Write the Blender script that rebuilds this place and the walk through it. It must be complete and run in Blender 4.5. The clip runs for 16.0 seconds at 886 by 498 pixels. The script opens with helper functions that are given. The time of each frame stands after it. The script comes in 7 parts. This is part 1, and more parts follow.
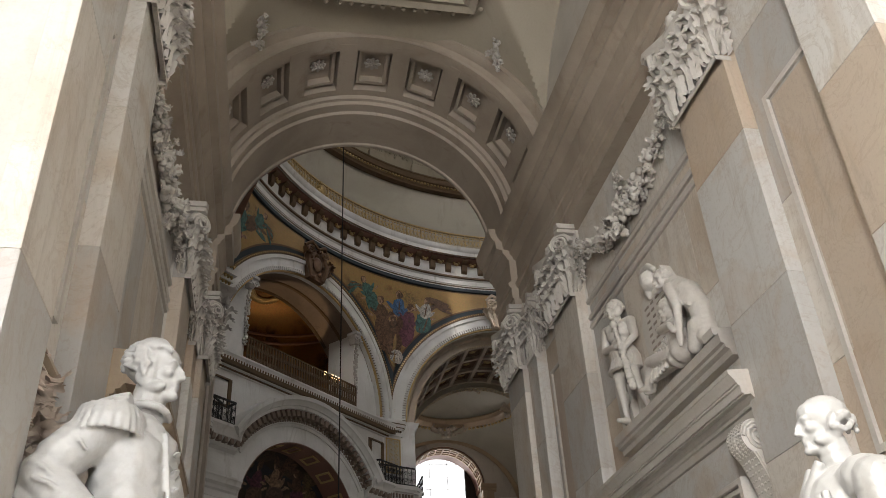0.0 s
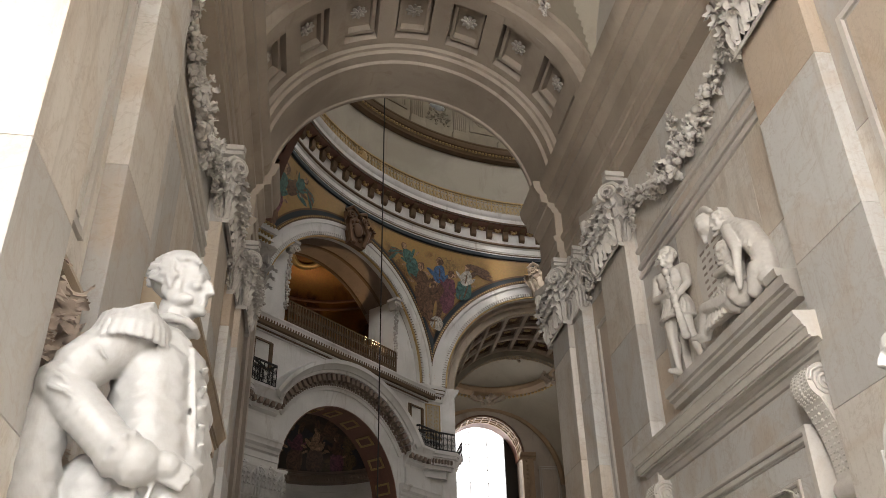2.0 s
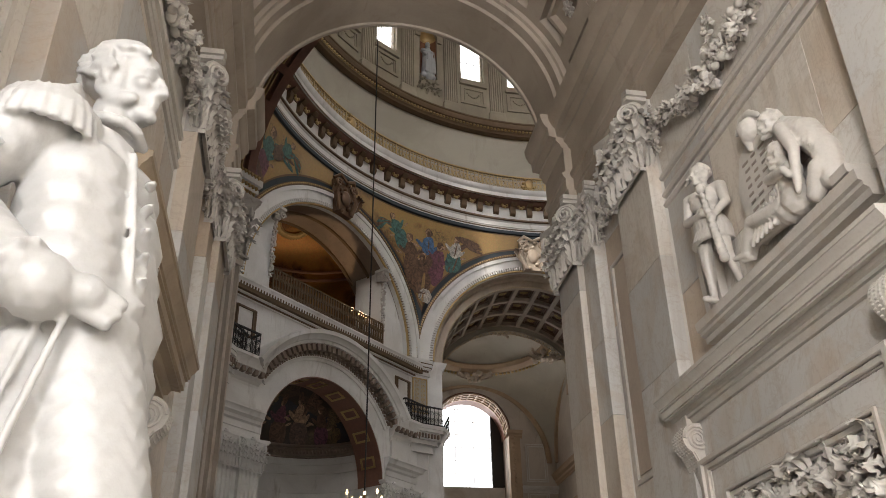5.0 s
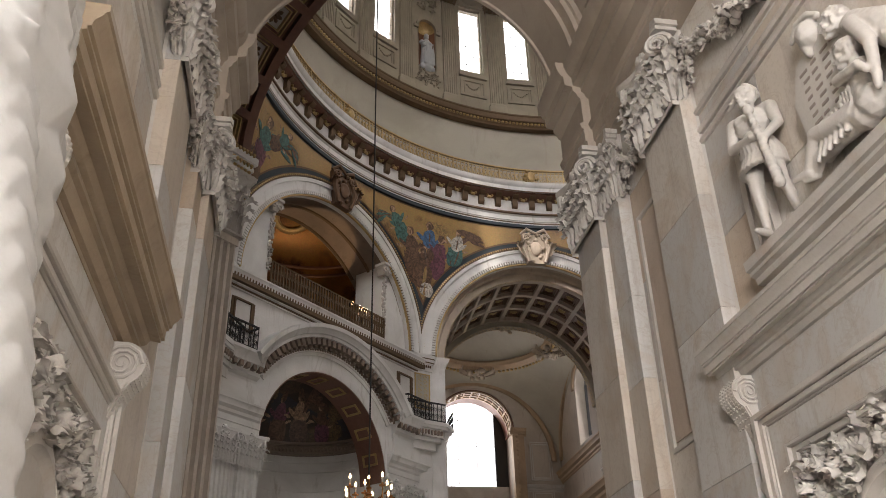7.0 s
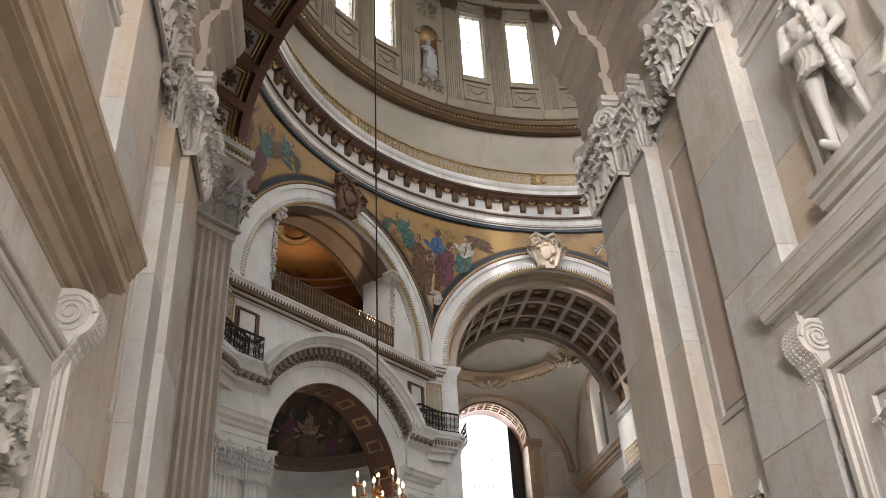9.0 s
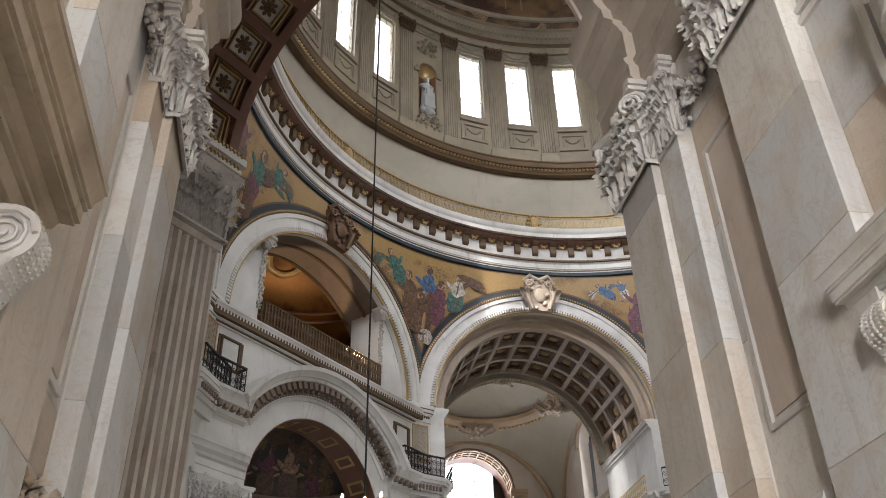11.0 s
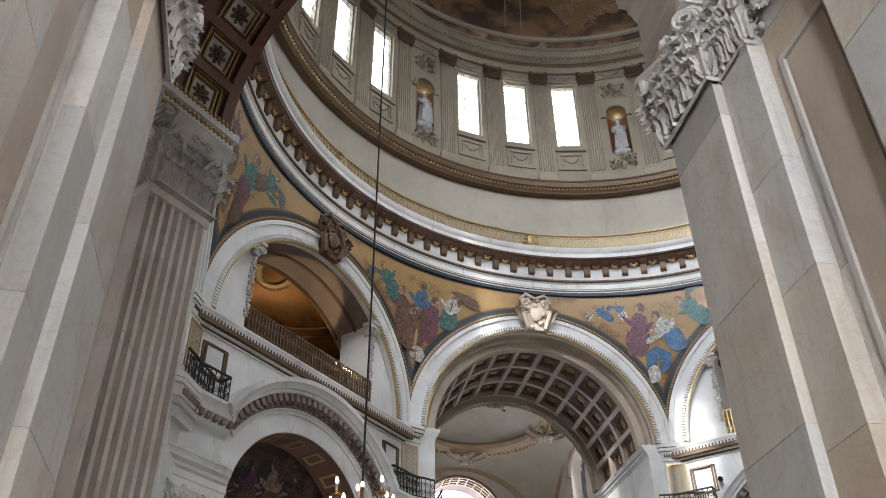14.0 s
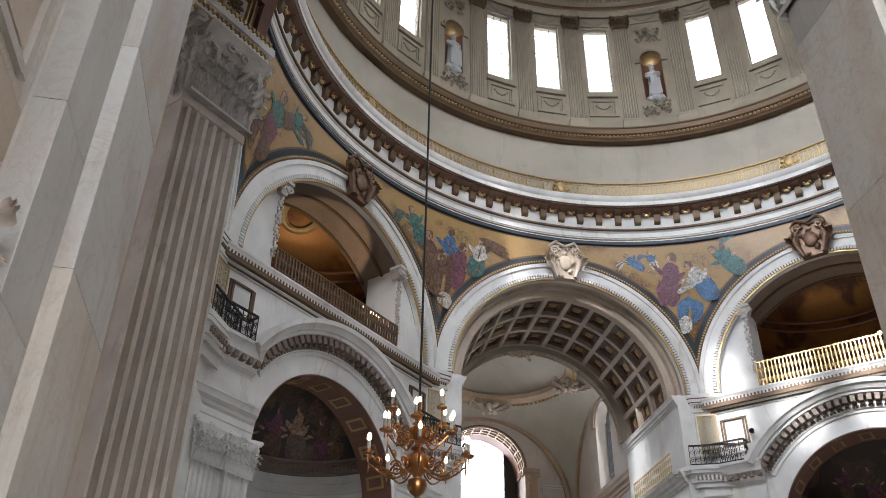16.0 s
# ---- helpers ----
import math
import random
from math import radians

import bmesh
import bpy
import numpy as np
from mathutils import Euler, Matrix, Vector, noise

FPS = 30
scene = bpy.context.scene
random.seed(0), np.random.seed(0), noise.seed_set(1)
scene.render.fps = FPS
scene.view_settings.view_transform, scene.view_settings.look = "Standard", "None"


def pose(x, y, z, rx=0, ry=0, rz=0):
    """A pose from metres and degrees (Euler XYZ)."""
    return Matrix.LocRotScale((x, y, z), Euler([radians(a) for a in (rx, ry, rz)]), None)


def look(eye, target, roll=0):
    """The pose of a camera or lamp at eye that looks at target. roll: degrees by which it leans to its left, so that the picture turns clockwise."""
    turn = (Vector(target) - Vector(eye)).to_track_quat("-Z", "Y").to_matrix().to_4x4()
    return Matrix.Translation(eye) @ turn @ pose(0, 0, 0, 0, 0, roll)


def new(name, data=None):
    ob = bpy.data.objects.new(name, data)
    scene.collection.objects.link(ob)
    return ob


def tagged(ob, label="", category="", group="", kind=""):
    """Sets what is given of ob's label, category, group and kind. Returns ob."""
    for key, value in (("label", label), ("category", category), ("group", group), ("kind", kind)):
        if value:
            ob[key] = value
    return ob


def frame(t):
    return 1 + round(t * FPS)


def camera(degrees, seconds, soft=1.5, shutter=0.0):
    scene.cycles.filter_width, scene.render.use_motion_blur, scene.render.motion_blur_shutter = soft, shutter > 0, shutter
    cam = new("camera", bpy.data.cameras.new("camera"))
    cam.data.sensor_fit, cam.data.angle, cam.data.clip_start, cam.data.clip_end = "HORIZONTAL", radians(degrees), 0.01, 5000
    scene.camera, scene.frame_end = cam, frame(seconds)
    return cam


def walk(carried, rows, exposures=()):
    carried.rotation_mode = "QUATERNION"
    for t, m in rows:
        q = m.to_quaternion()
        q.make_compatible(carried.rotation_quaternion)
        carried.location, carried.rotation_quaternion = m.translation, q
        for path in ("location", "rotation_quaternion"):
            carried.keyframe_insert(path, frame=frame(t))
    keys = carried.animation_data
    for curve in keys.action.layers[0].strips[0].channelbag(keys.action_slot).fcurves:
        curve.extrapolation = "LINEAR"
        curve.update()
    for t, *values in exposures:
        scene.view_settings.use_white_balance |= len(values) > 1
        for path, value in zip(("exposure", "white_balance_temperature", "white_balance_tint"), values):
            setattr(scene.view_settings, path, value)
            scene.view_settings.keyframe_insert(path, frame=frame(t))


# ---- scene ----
cam = camera(54.3, 16.0, 0.65)
METRES, EYE, TILT, LEAN, TURN = 8.0, 1.55, 0.0, 0.0, -12.1
ROWS = [
    (0.0, 0.0, 0.0, 0.0, 1.79, 32.2, 2.84),
    (0.5, -0.0074, 0.01, -0.0021, 2.15, 31.42, 3.35),
    (1.0, -0.0066, 0.0253, -0.0047, 2.65, 31.15, 3.38),
    (1.5, -0.0021, 0.042, -0.0059, 3.76, 30.72, 2.54),
    (2.0, -0.0067, 0.0573, -0.0086, 3.88, 30.41, 1.13),
    (2.5, -0.0194, 0.082, -0.0084, 3.53, 30.07, 0.9),
    (3.0, -0.027, 0.1031, -0.0097, 2.69, 29.66, 1.36),
    (3.5, -0.0256, 0.1308, -0.0107, 2.63, 29.42, 1.51),
    (4.0, -0.0251, 0.154, -0.0115, 2.72, 29.23, 1.35),
    (6.5, -0.062, 0.313, -0.0175, 2.27, 29.41, 0.34),
    (7.0, -0.0612, 0.3458, -0.0198, 2.88, 29.54, 1.38),
    (7.5, -0.0589, 0.3805, -0.0209, 3.46, 29.71, 1.85),
    (8.0, -0.0675, 0.4207, -0.0222, 3.02, 29.96, 1.21),
    (8.5, -0.0709, 0.4558, -0.0224, 3.76, 30.14, 2.45),
    (9.0, -0.071, 0.4923, -0.0215, 4.19, 30.76, 2.59),
    (9.5, -0.08, 0.5284, -0.0227, 2.93, 32.36, 0.75),
    (12.0, -0.1136, 0.6964, -0.0244, 2.08, 35.64, 1.42),
    (12.5, -0.1194, 0.7273, -0.0244, 1.42, 37.2, 0.44),
    (13.0, -0.1337, 0.7589, -0.0245, 0.37, 37.54, -0.53),
    (13.5, -0.1415, 0.7895, -0.0275, 1.13, 37.3, 0.59),
    (14.0, -0.1458, 0.8262, -0.0296, 1.02, 36.2, 0.43),
    (14.5, -0.1595, 0.8636, -0.0292, 0.58, 33.7, -0.12),
    (15.0, -0.1732, 0.8942, -0.0303, 0.77, 33.4, 0.42),
    (15.5, -0.1885, 0.9326, -0.0288, 2.01, 33.47, 1.5),
    (16.0, -0.2106, 0.9586, -0.0319, 1.58, 33.4, -0.89),
]
walk(cam, [(t, pose(0, 0, EYE, TILT, LEAN, TURN) @ pose(METRES * x, METRES * y, METRES * z, 90 + pitch, roll, yaw)) for t, x, y, z, yaw, pitch, roll in ROWS],
     [(0.0, -0.42, 6500, 11), (1.0, -0.42, 6550, 11), (2.5, 0.05, 6750, 13), (3.0, -0.4, 6700, 13), (4.0, -0.15, 6600, 12), (7.0, 0.24, 6650, 15), (8.5, 0.66, 6500, 14), (9.5, 0.72, 6350, 13), (12.0, 0.68, 6050, 11), (14.5, 0.8, 5800, 10), (16.0, 0.74, 5850, 11)])

# ---- world and light ----
world = bpy.data.worlds.new("world")
scene.world = world
world.use_nodes = True
wn = world.node_tree
sky = wn.nodes.new("ShaderNodeTexSky")
sky.sky_type, sky.sun_disc = "NISHITA", False
sky.sun_elevation, sky.sun_rotation = radians(35), radians(221)
wn.nodes["Background"].inputs[1].default_value = 0.06
wn.links.new(sky.outputs[0], wn.nodes["Background"].inputs[0])

XC = 1.22                      # middle of the passage
CX, CY, AP = 12.58, 27.95, 15.97   # centre and half width of the octagon under the dome


def area(name, m, w, h, power, colour=(1, 1, 1), spread=180):
    la = bpy.data.lights.new(name, "AREA")
    la.spread = radians(spread)
    la.shape, la.size, la.size_y, la.energy, la.color = "RECTANGLE", w, h, power, colour
    ob = new(name, la)
    ob.matrix_world = m
    return ob


# daylight in the aisle window behind the walker, the drum windows and the transept windows, plus two aisle fills
sun = bpy.data.lights.new("sun", "SUN")
sun.energy, sun.angle, sun.color = 5.0, radians(2.0), (1, 0.96, 0.9)
new("sun", sun).matrix_world = look((-0.537, -0.618, 0.574), (0, 0, 0))
area("window_and_fill_light", look((XC, -8.0, 5.6), (XC, 6, 4.4)), 3.4, 5.6, 420, (1, 1, 0.99))
# two added fills at the windowless side walls brighten the passage
area("window_and_fill_light", look((XC - 3.3, -2.4, 5.0), (XC + 3.0, 0.9, 4.5)), 3.0, 4.5, 1580, (1, 0.99, 0.97))
area("window_and_fill_light", look((XC + 3.3, -4.2, 5.4), (XC - 2.5, 9.5, 5.6)), 3.0, 4.5, 400, (1, 0.99, 0.97))
area("window_and_fill_light", look((CX, CY + AP + 21.0, 20.5), (CX, CY + AP, 19.5)), 3.8, 5.6, 90, (1, 0.97, 0.93))
for sx in (-1, 1):
    area("window_and_fill_light", look((CX + sx * 6.6, CY + AP + 12.7, 20.8), (CX - sx * 4, CY + AP + 12.7, 20)), 2.2, 4.4, 45, (0.97, 0.98, 1))
for k in range(32):
    if k % 4 != 2:
        a = radians(11.25 * k)
        area("window_and_fill_light", look((CX + 16.2 * math.cos(a), CY + 16.2 * math.sin(a), 40.3), (CX - 14 * math.cos(a), CY - 14 * math.sin(a), 16)), 1.5, 5.2, 190 * (0.07 + 2.6 * max(0.0, math.cos(a + 2.27)) ** 1.6), (0.98, 0.99, 1), 125)

# ---- materials ----


class Nodes:
    """A small wrapper that chains shader nodes."""

    def __init__(self, name, rough=0.6, metal=0.0):
        self.mat = bpy.data.materials.new(name)
        self.mat.use_nodes = True
        self.t = self.mat.node_tree
        self.b = self.t.nodes["Principled BSDF"]
        self.b.inputs["Roughness"].default_value = rough
        self.b.inputs["Metallic"].default_value = metal
        self.co = self.t.nodes.new("ShaderNodeNewGeometry").outputs["Position"]

    def n(self, kind, ins=(), **props):
        node = self.t.nodes.new("ShaderNode" + kind)
        for k, v in props.items():
            setattr(node, k, v)
        for k, v in dict(ins).items():
            if hasattr(v, "links"):
                self.t.links.new(v, node.inputs[k])
            else:
                node.inputs[k].default_value = v
        return node

    def noise(self, scale, detail=4, rough=0.6, dist=0.0, co=None):
        return self.n("TexNoise", {"Vector": co or self.co, "Scale": scale, "Detail": detail, "Roughness": rough, "Distortion": dist}).outputs["Fac"]

    def ramp(self, fac, stops):
        node = self.n("ValToRGB", {"Fac": fac})
        el = node.color_ramp.elements
        while len(el) < len(stops):
            el.new(0.5)
        for e, (pos, c) in zip(el, stops):
            e.position, e.color = pos, (*c, 1)
        return node.outputs[0]

    def mix(self, fac, a, b, blend="MIX"):
        node = self.n("Mix", data_type="RGBA", blend_type=blend)
        for i, v in ((0, fac), (6, a), (7, b)):
            if hasattr(v, "links"):
                self.t.links.new(v, node.inputs[i])
            else:
                node.inputs[i].default_value = v if i == 0 else (*v, 1)
        return node.outputs[2]

    def bump(self, height, strength=0.3, dist=0.01):
        o = self.n("Bump", {"Height": height, "Strength": strength, "Distance": dist}).outputs[0]
        self.t.links.new(o, self.b.inputs["Normal"])

    def colour(self, c):
        if hasattr(c, "links"):
            self.t.links.new(c, self.b.inputs["Base Color"])
        else:
            self.b.inputs["Base Color"].default_value = (*c, 1)
        return self.mat


def stone(name, light, dark, stain, rough=0.55, scale=1.0, grain=0.25):
    """Weathered limestone or marble: clouds, streaks down the face, fine grain."""
    m = Nodes(name, rough)
    big = m.noise(0.55 * scale, 5, 0.6, 0.6)
    stretch = m.n("Mapping", {"Vector": m.co, "Scale": (1.0, 1.0, 0.25)}).outputs[0]
    streak = m.noise(2.2 * scale, 6, 0.65, 1.2, stretch)
    c = m.ramp(big, [(0.32, dark), (0.6, light)])
    c = m.mix(m.ramp(streak, [(0.56, (0, 0, 0)), (0.72, (0.55, 0.55, 0.55))]), c, stain)
    fine = m.noise(38, 3, 0.7)
    c = m.mix(m.ramp(fine, [(0.3, (0.10, 0.10, 0.10)), (0.55, (0, 0, 0))]), c, (0.2, 0.16, 0.12))
    m.bump(m.noise(24, 4, 0.7), grain, 0.01)
    m.t.links.new(m.ramp(big, [(0.3, (rough - .12,) * 3), (0.7, (rough + .1,) * 3)]), m.b.inputs["Roughness"])
    return m.colour(c)


def plain(name, c, rough=0.5, metal=0.0, vary=0.25, scale=6.0):
    m = Nodes(name, rough, metal)
    d = tuple(v * (1 - vary) for v in c)
    m.bump(m.noise(scale * 5, 3), 0.2, 0.008)
    return m.colour(m.mix(m.noise(scale, 4), d, c))


STONE = stone("portland_stone", (0.60, 0.57, 0.525), (0.45, 0.42, 0.38), (0.47, 0.38, 0.285))
def block_stone():
    """Ashlar whose blocks differ from one another: grey, cream and ochre beds."""
    m = Nodes("ashlar_block", 0.5)
    rnd = m.n("ObjectInfo").outputs["Random"]
    base = m.ramp(rnd, [(0.0, (0.43, 0.42, 0.40)), (0.3, (0.55, 0.54, 0.515)), (0.6, (0.64, 0.62, 0.58)), (0.8, (0.57, 0.51, 0.435)), (1.0, (0.49, 0.395, 0.30))])
    off = m.n("VectorMath", {0: m.co, 1: m.n("CombineXYZ", {"X": m.n("Math", {0: rnd, 1: 37.0}, operation="MULTIPLY").outputs[0]}).outputs[0]}, operation="ADD").outputs[0]
    cloud = m.noise(0.9, 6, 0.6, 1.5, off)
    c = m.mix(m.ramp(cloud, [(0.50, (0, 0, 0)), (0.58, (0.25, 0.25, 0.25)), (0.74, (0.6, 0.6, 0.6))]), base, (0.46, 0.345, 0.235))
    c = m.mix(m.ramp(m.noise(1.6, 5, 0.6, 2.5, off), [(0.50, (0, 0, 0)), (0.525, (0.28, 0.28, 0.28)), (0.56, (0, 0, 0))]), c, (0.36, 0.28, 0.21))
    drip = m.n("Mapping", {"Vector": m.co, "Scale": (3.0, 3.0, 0.22)}).outputs[0]
    c = m.mix(m.ramp(m.noise(2.0, 6, 0.7, 0.5, drip), [(0.52, (0, 0, 0)), (0.75, (0.55, 0.55, 0.55))]), c, (0.33, 0.28, 0.23))
    c = m.mix(m.ramp(m.noise(30, 4, 0.7), [(0.30, (0.25, 0.25, 0.25)), (0.48, (0, 0, 0))]), c, (0.30, 0.25, 0.20))
    m.bump(m.noise(14, 6, 0.7), 0.22, 0.012)
    m.t.links.new(m.ramp(cloud, [(0.3, (0.38,) * 3), (0.7, (0.6,) * 3)]), m.b.inputs["Roughness"])
    return m.colour(c)


BLOCK = block_stone()
# darker stone: the weak light on arch and entablature is put into the colour
SHADED = stone("shaded_stone", (0.41, 0.35, 0.285), (0.29, 0.24, 0.19), (0.25, 0.19, 0.14), 0.62, 1.1)
STONE_DOME = stone("painted_stone", (0.77, 0.75, 0.715), (0.58, 0.555, 0.515), (0.36, 0.31, 0.25), 0.6, 0.6)
CREAM = stone("cream_plaster", (0.43, 0.385, 0.305), (0.35, 0.31, 0.24), (0.31, 0.26, 0.195), 0.7, 0.5, 0.1)
WHITE = stone("white_marble", (0.42, 0.42, 0.41), (0.35, 0.345, 0.33), (0.27, 0.255, 0.225), 0.38, 1.6, 0.12)
ORNAMENT = stone("carved_stone", (0.60, 0.57, 0.525), (0.40, 0.37, 0.33), (0.27, 0.235, 0.19), 0.65, 2.5)
PINK = stone("warm_fluted_stone", (0.56, 0.475, 0.395), (0.43, 0.345, 0.275), (0.29, 0.22, 0.17), 0.6, 1.2)
FLUTED = stone("fluted_pilaster_stone", (0.66, 0.59, 0.515), (0.52, 0.445, 0.37), (0.34, 0.265, 0.20), 0.55, 1.6)
ARM = stone("transept_stone", (0.50, 0.43, 0.355), (0.37, 0.31, 0.25), (0.25, 0.195, 0.145), 0.62, 0.7)
RIB = stone("tan_coffer_rib", (0.50, 0.41, 0.315), (0.39, 0.31, 0.235), (0.25, 0.19, 0.135), 0.6, 1.2)
# dark brown with the shade of undersides put into the colour
SOFFIT = stone("shaded_soffit_stone", (0.25, 0.185, 0.14), (0.18, 0.13, 0.098), (0.12, 0.08, 0.055), 0.6, 1.0)
# veined marble for the west side, warm reflected light put into its tan
TAN = stone("warm_lit_veined_marble", (0.42, 0.335, 0.24), (0.31, 0.24, 0.165), (0.21, 0.155, 0.10), 0.45, 2.0, 0.3)
BROWN = plain("red_brown_paint", (0.24, 0.115, 0.075), 0.5, 0, 0.4)
DARKSTONE = stone("shadowed_niche_stone", (0.36, 0.31, 0.27), (0.28, 0.24, 0.21), (0.2, 0.17, 0.14), 0.7, 0.8)
GOLD = plain("gilding", (0.66, 0.47, 0.22), 0.38, 0.85, 0.45, 9)
BRONZE = plain("aged_gilt_bronze", (0.17, 0.105, 0.055), 0.5, 0.35, 0.4, 9)
PALEGILT = plain("pale_gilding", (0.64, 0.51, 0.34), 0.42, 0.2, 0.45, 9)
BRASS = plain("polished_brass", (0.50, 0.24, 0.09), 0.28, 0.95, 0.4, 14)
DRUM = stone("drum_stone", (0.33, 0.275, 0.195), (0.235, 0.195, 0.14), (0.18, 0.15, 0.11), 0.65, 0.7)
OCHRE = stone("ochre_stone", (0.44, 0.31, 0.19), (0.34, 0.23, 0.14), (0.25, 0.16, 0.09), 0.6, 0.8)
NICHE = plain("niche_lining", (0.26, 0.11, 0.05), 0.6)
IRON = plain("black_iron", (0.03, 0.028, 0.026), 0.5, 0.4)
DEEPBLUE = plain("blue_green_band", (0.035, 0.05, 0.06), 0.5)

SKYWHITE = bpy.data.materials.new("bright_sky")
SKYWHITE.use_nodes = True
SKYWHITE.node_tree.nodes["Principled BSDF"].inputs["Emission Color"].default_value = (0.93, 0.97, 1, 1)
SKYWHITE.node_tree.nodes["Principled BSDF"].inputs["Emission Strength"].default_value = 3.0
FLAME = bpy.data.materials.new("lit_bulb")
FLAME.use_nodes = True
FLAME.node_tree.nodes["Principled BSDF"].inputs["Emission Color"].default_value = (1, 0.66, 0.34, 1)
FLAME.node_tree.nodes["Principled BSDF"].inputs["Emission Strength"].default_value = 9.0


def mosaic(name, ground, palette, cell=1.6, fill=0.5, soft=0.06):
    """Tesserae: a gold ground with patches of coloured drapery, broken into tiny glass cubes."""
    m = Nodes(name, 0.38)
    obj = m.n("TexCoord").outputs["Object"]
    warp = m.n("VectorMath", {0: obj, 1: m.n("VectorMath", {0: m.n("TexNoise", {"Vector": obj, "Scale": 0.9, "Detail": 3.0}).outputs["Color"], 1: (1.3, 1.3, 1.3)}, operation="MULTIPLY").outputs[0]}, operation="ADD").outputs[0]
    vor = m.n("TexVoronoi", {"Vector": warp, "Scale": cell, "Randomness": 1.0})
    sep = m.n("SeparateColor", {"Color": vor.outputs["Color"]})
    n = len(palette)
    node = m.n("ValToRGB", {"Fac": sep.outputs[0]})
    node.color_ramp.interpolation = "CONSTANT"
    el = node.color_ramp.elements
    while len(el) < n:
        el.new(0.5)
    for i, c in enumerate(palette):
        el[i].position, el[i].color = i / n, (*c, 1)
    fold = m.noise(5.5, 4, 0.6, 1.5, obj)
    cloth = m.mix(m.ramp(fold, [(0.35, (0.75, 0.75, 0.75)), (0.6, (0, 0, 0))]), node.outputs[0], (0.03, 0.02, 0.015))
    mask = m.ramp(m.noise(0.55, 2, 0.5, 0.4, obj), [(fill - soft, (0, 0, 0)), (fill + soft, (1, 1, 1))])
    gold = m.mix(m.noise(9, 3, 0.6, 0, obj), tuple(v * 0.6 for v in ground), ground)
    c = m.mix(mask, gold, cloth)
    tes = m.n("TexVoronoi", {"Vector": obj, "Scale": 26.0}).outputs["Color"]
    c = m.mix(0.10, c, tes, "OVERLAY")
    m.bump(m.n("TexVoronoi", {"Vector": obj, "Scale": 26.0}).outputs["Distance"], 0.3, 0.01)
    return m.colour(c)


MOSAIC = mosaic("spandrel_mosaic", (0.44, 0.27, 0.095), [(0.29, 0.16, 0.055), (0.36, 0.22, 0.08), (0.22, 0.115, 0.04)], 0.7, 0.55)
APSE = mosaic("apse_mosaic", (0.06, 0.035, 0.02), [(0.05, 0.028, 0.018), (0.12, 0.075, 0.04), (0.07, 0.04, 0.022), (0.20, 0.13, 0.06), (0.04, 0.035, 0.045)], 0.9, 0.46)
GOLDDOME = mosaic("gold_mosaic", (0.36, 0.165, 0.04), [(0.16, 0.06, 0.02), (0.24, 0.10, 0.03), (0.12, 0.042, 0.016)], 0.8, 0.52)
GOLDDOME.node_tree.nodes["Principled BSDF"].inputs["Metallic"].default_value = 0.5
DOMEPAINT = mosaic("dome_painting", (0.34, 0.21, 0.11), [(0.09, 0.055, 0.04), (0.36, 0.23, 0.13), (0.20, 0.12, 0.075), (0.48, 0.33, 0.19), (0.14, 0.08, 0.05)], 0.45, 0.47, 0.1)



def cloth(name, c):
    m = Nodes(name, 0.45)
    obj = m.n("TexCoord").outputs["Object"]
    fold = m.noise(3.2, 5, 0.65, 2.2, obj)
    dark = tuple(v * 0.3 for v in c)
    col = m.ramp(fold, [(0.34, dark), (0.52, c), (0.66, tuple(min(1, v * 1.6) for v in c))])
    m.bump(m.n("TexVoronoi", {"Vector": obj, "Scale": 26.0}).outputs["Distance"], 0.3, 0.01)
    return m.colour(col)


CLOTHS = [cloth("mosaic_brown", (0.13, 0.07, 0.04)), cloth("mosaic_blue", (0.055, 0.125, 0.25)), cloth("mosaic_flesh", (0.36, 0.225, 0.14)), cloth("mosaic_purple", (0.15, 0.055, 0.075)), cloth("mosaic_green", (0.055, 0.135, 0.12)), cloth("mosaic_white", (0.46, 0.43, 0.38))]

# ---- mesh helpers ----


def done(name, bm, mat, parent=None, label="", m=None, smooth=38):
    me = bpy.data.meshes.new(name)
    bmesh.ops.recalc_face_normals(bm, faces=bm.faces)
    bm.to_mesh(me)
    bm.free()
    for q in (mat if isinstance(mat, (list, tuple)) else [mat]):
        me.materials.append(q)
    for f in me.polygons:
        f.use_smooth = True
    me.set_sharp_from_angle(angle=radians(smooth))
    ob = new(name, me)
    if parent:
        ob.parent = parent
    if m is not None:
        ob.matrix_basis = m
    if label:
        tagged(ob, label)
    return ob


def part(name, bm, mat, parent, label="", m=None, smooth=38):
    return done(name, bm, mat, parent, label, m, smooth)


def setting(name, bm, mat, label, m=None, category="", smooth=38):
    return tagged(done(name, bm, mat, None, "", m, smooth), label, category or name.split("_")[0], "", "structure")


def thing(name, label, category, m=None, group="", kind=""):
    ob = new(name)
    if m is not None:
        ob.matrix_basis = m
    return tagged(ob, label, category, group, kind)


def box(bm, x0, x1, y0, y1, z0, z1, m=None):
    v = [bm.verts.new((x, y, z)) for x in (x0, x1) for y in (y0, y1) for z in (z0, z1)]
    for f in ((0, 1, 3, 2), (4, 6, 7, 5), (0, 4, 5, 1), (2, 3, 7, 6), (0, 2, 6, 4), (1, 5, 7, 3)):
        bm.faces.new([v[i] for i in f])
    if m is not None:
        bmesh.ops.transform(bm, matrix=m, verts=v)
    return v


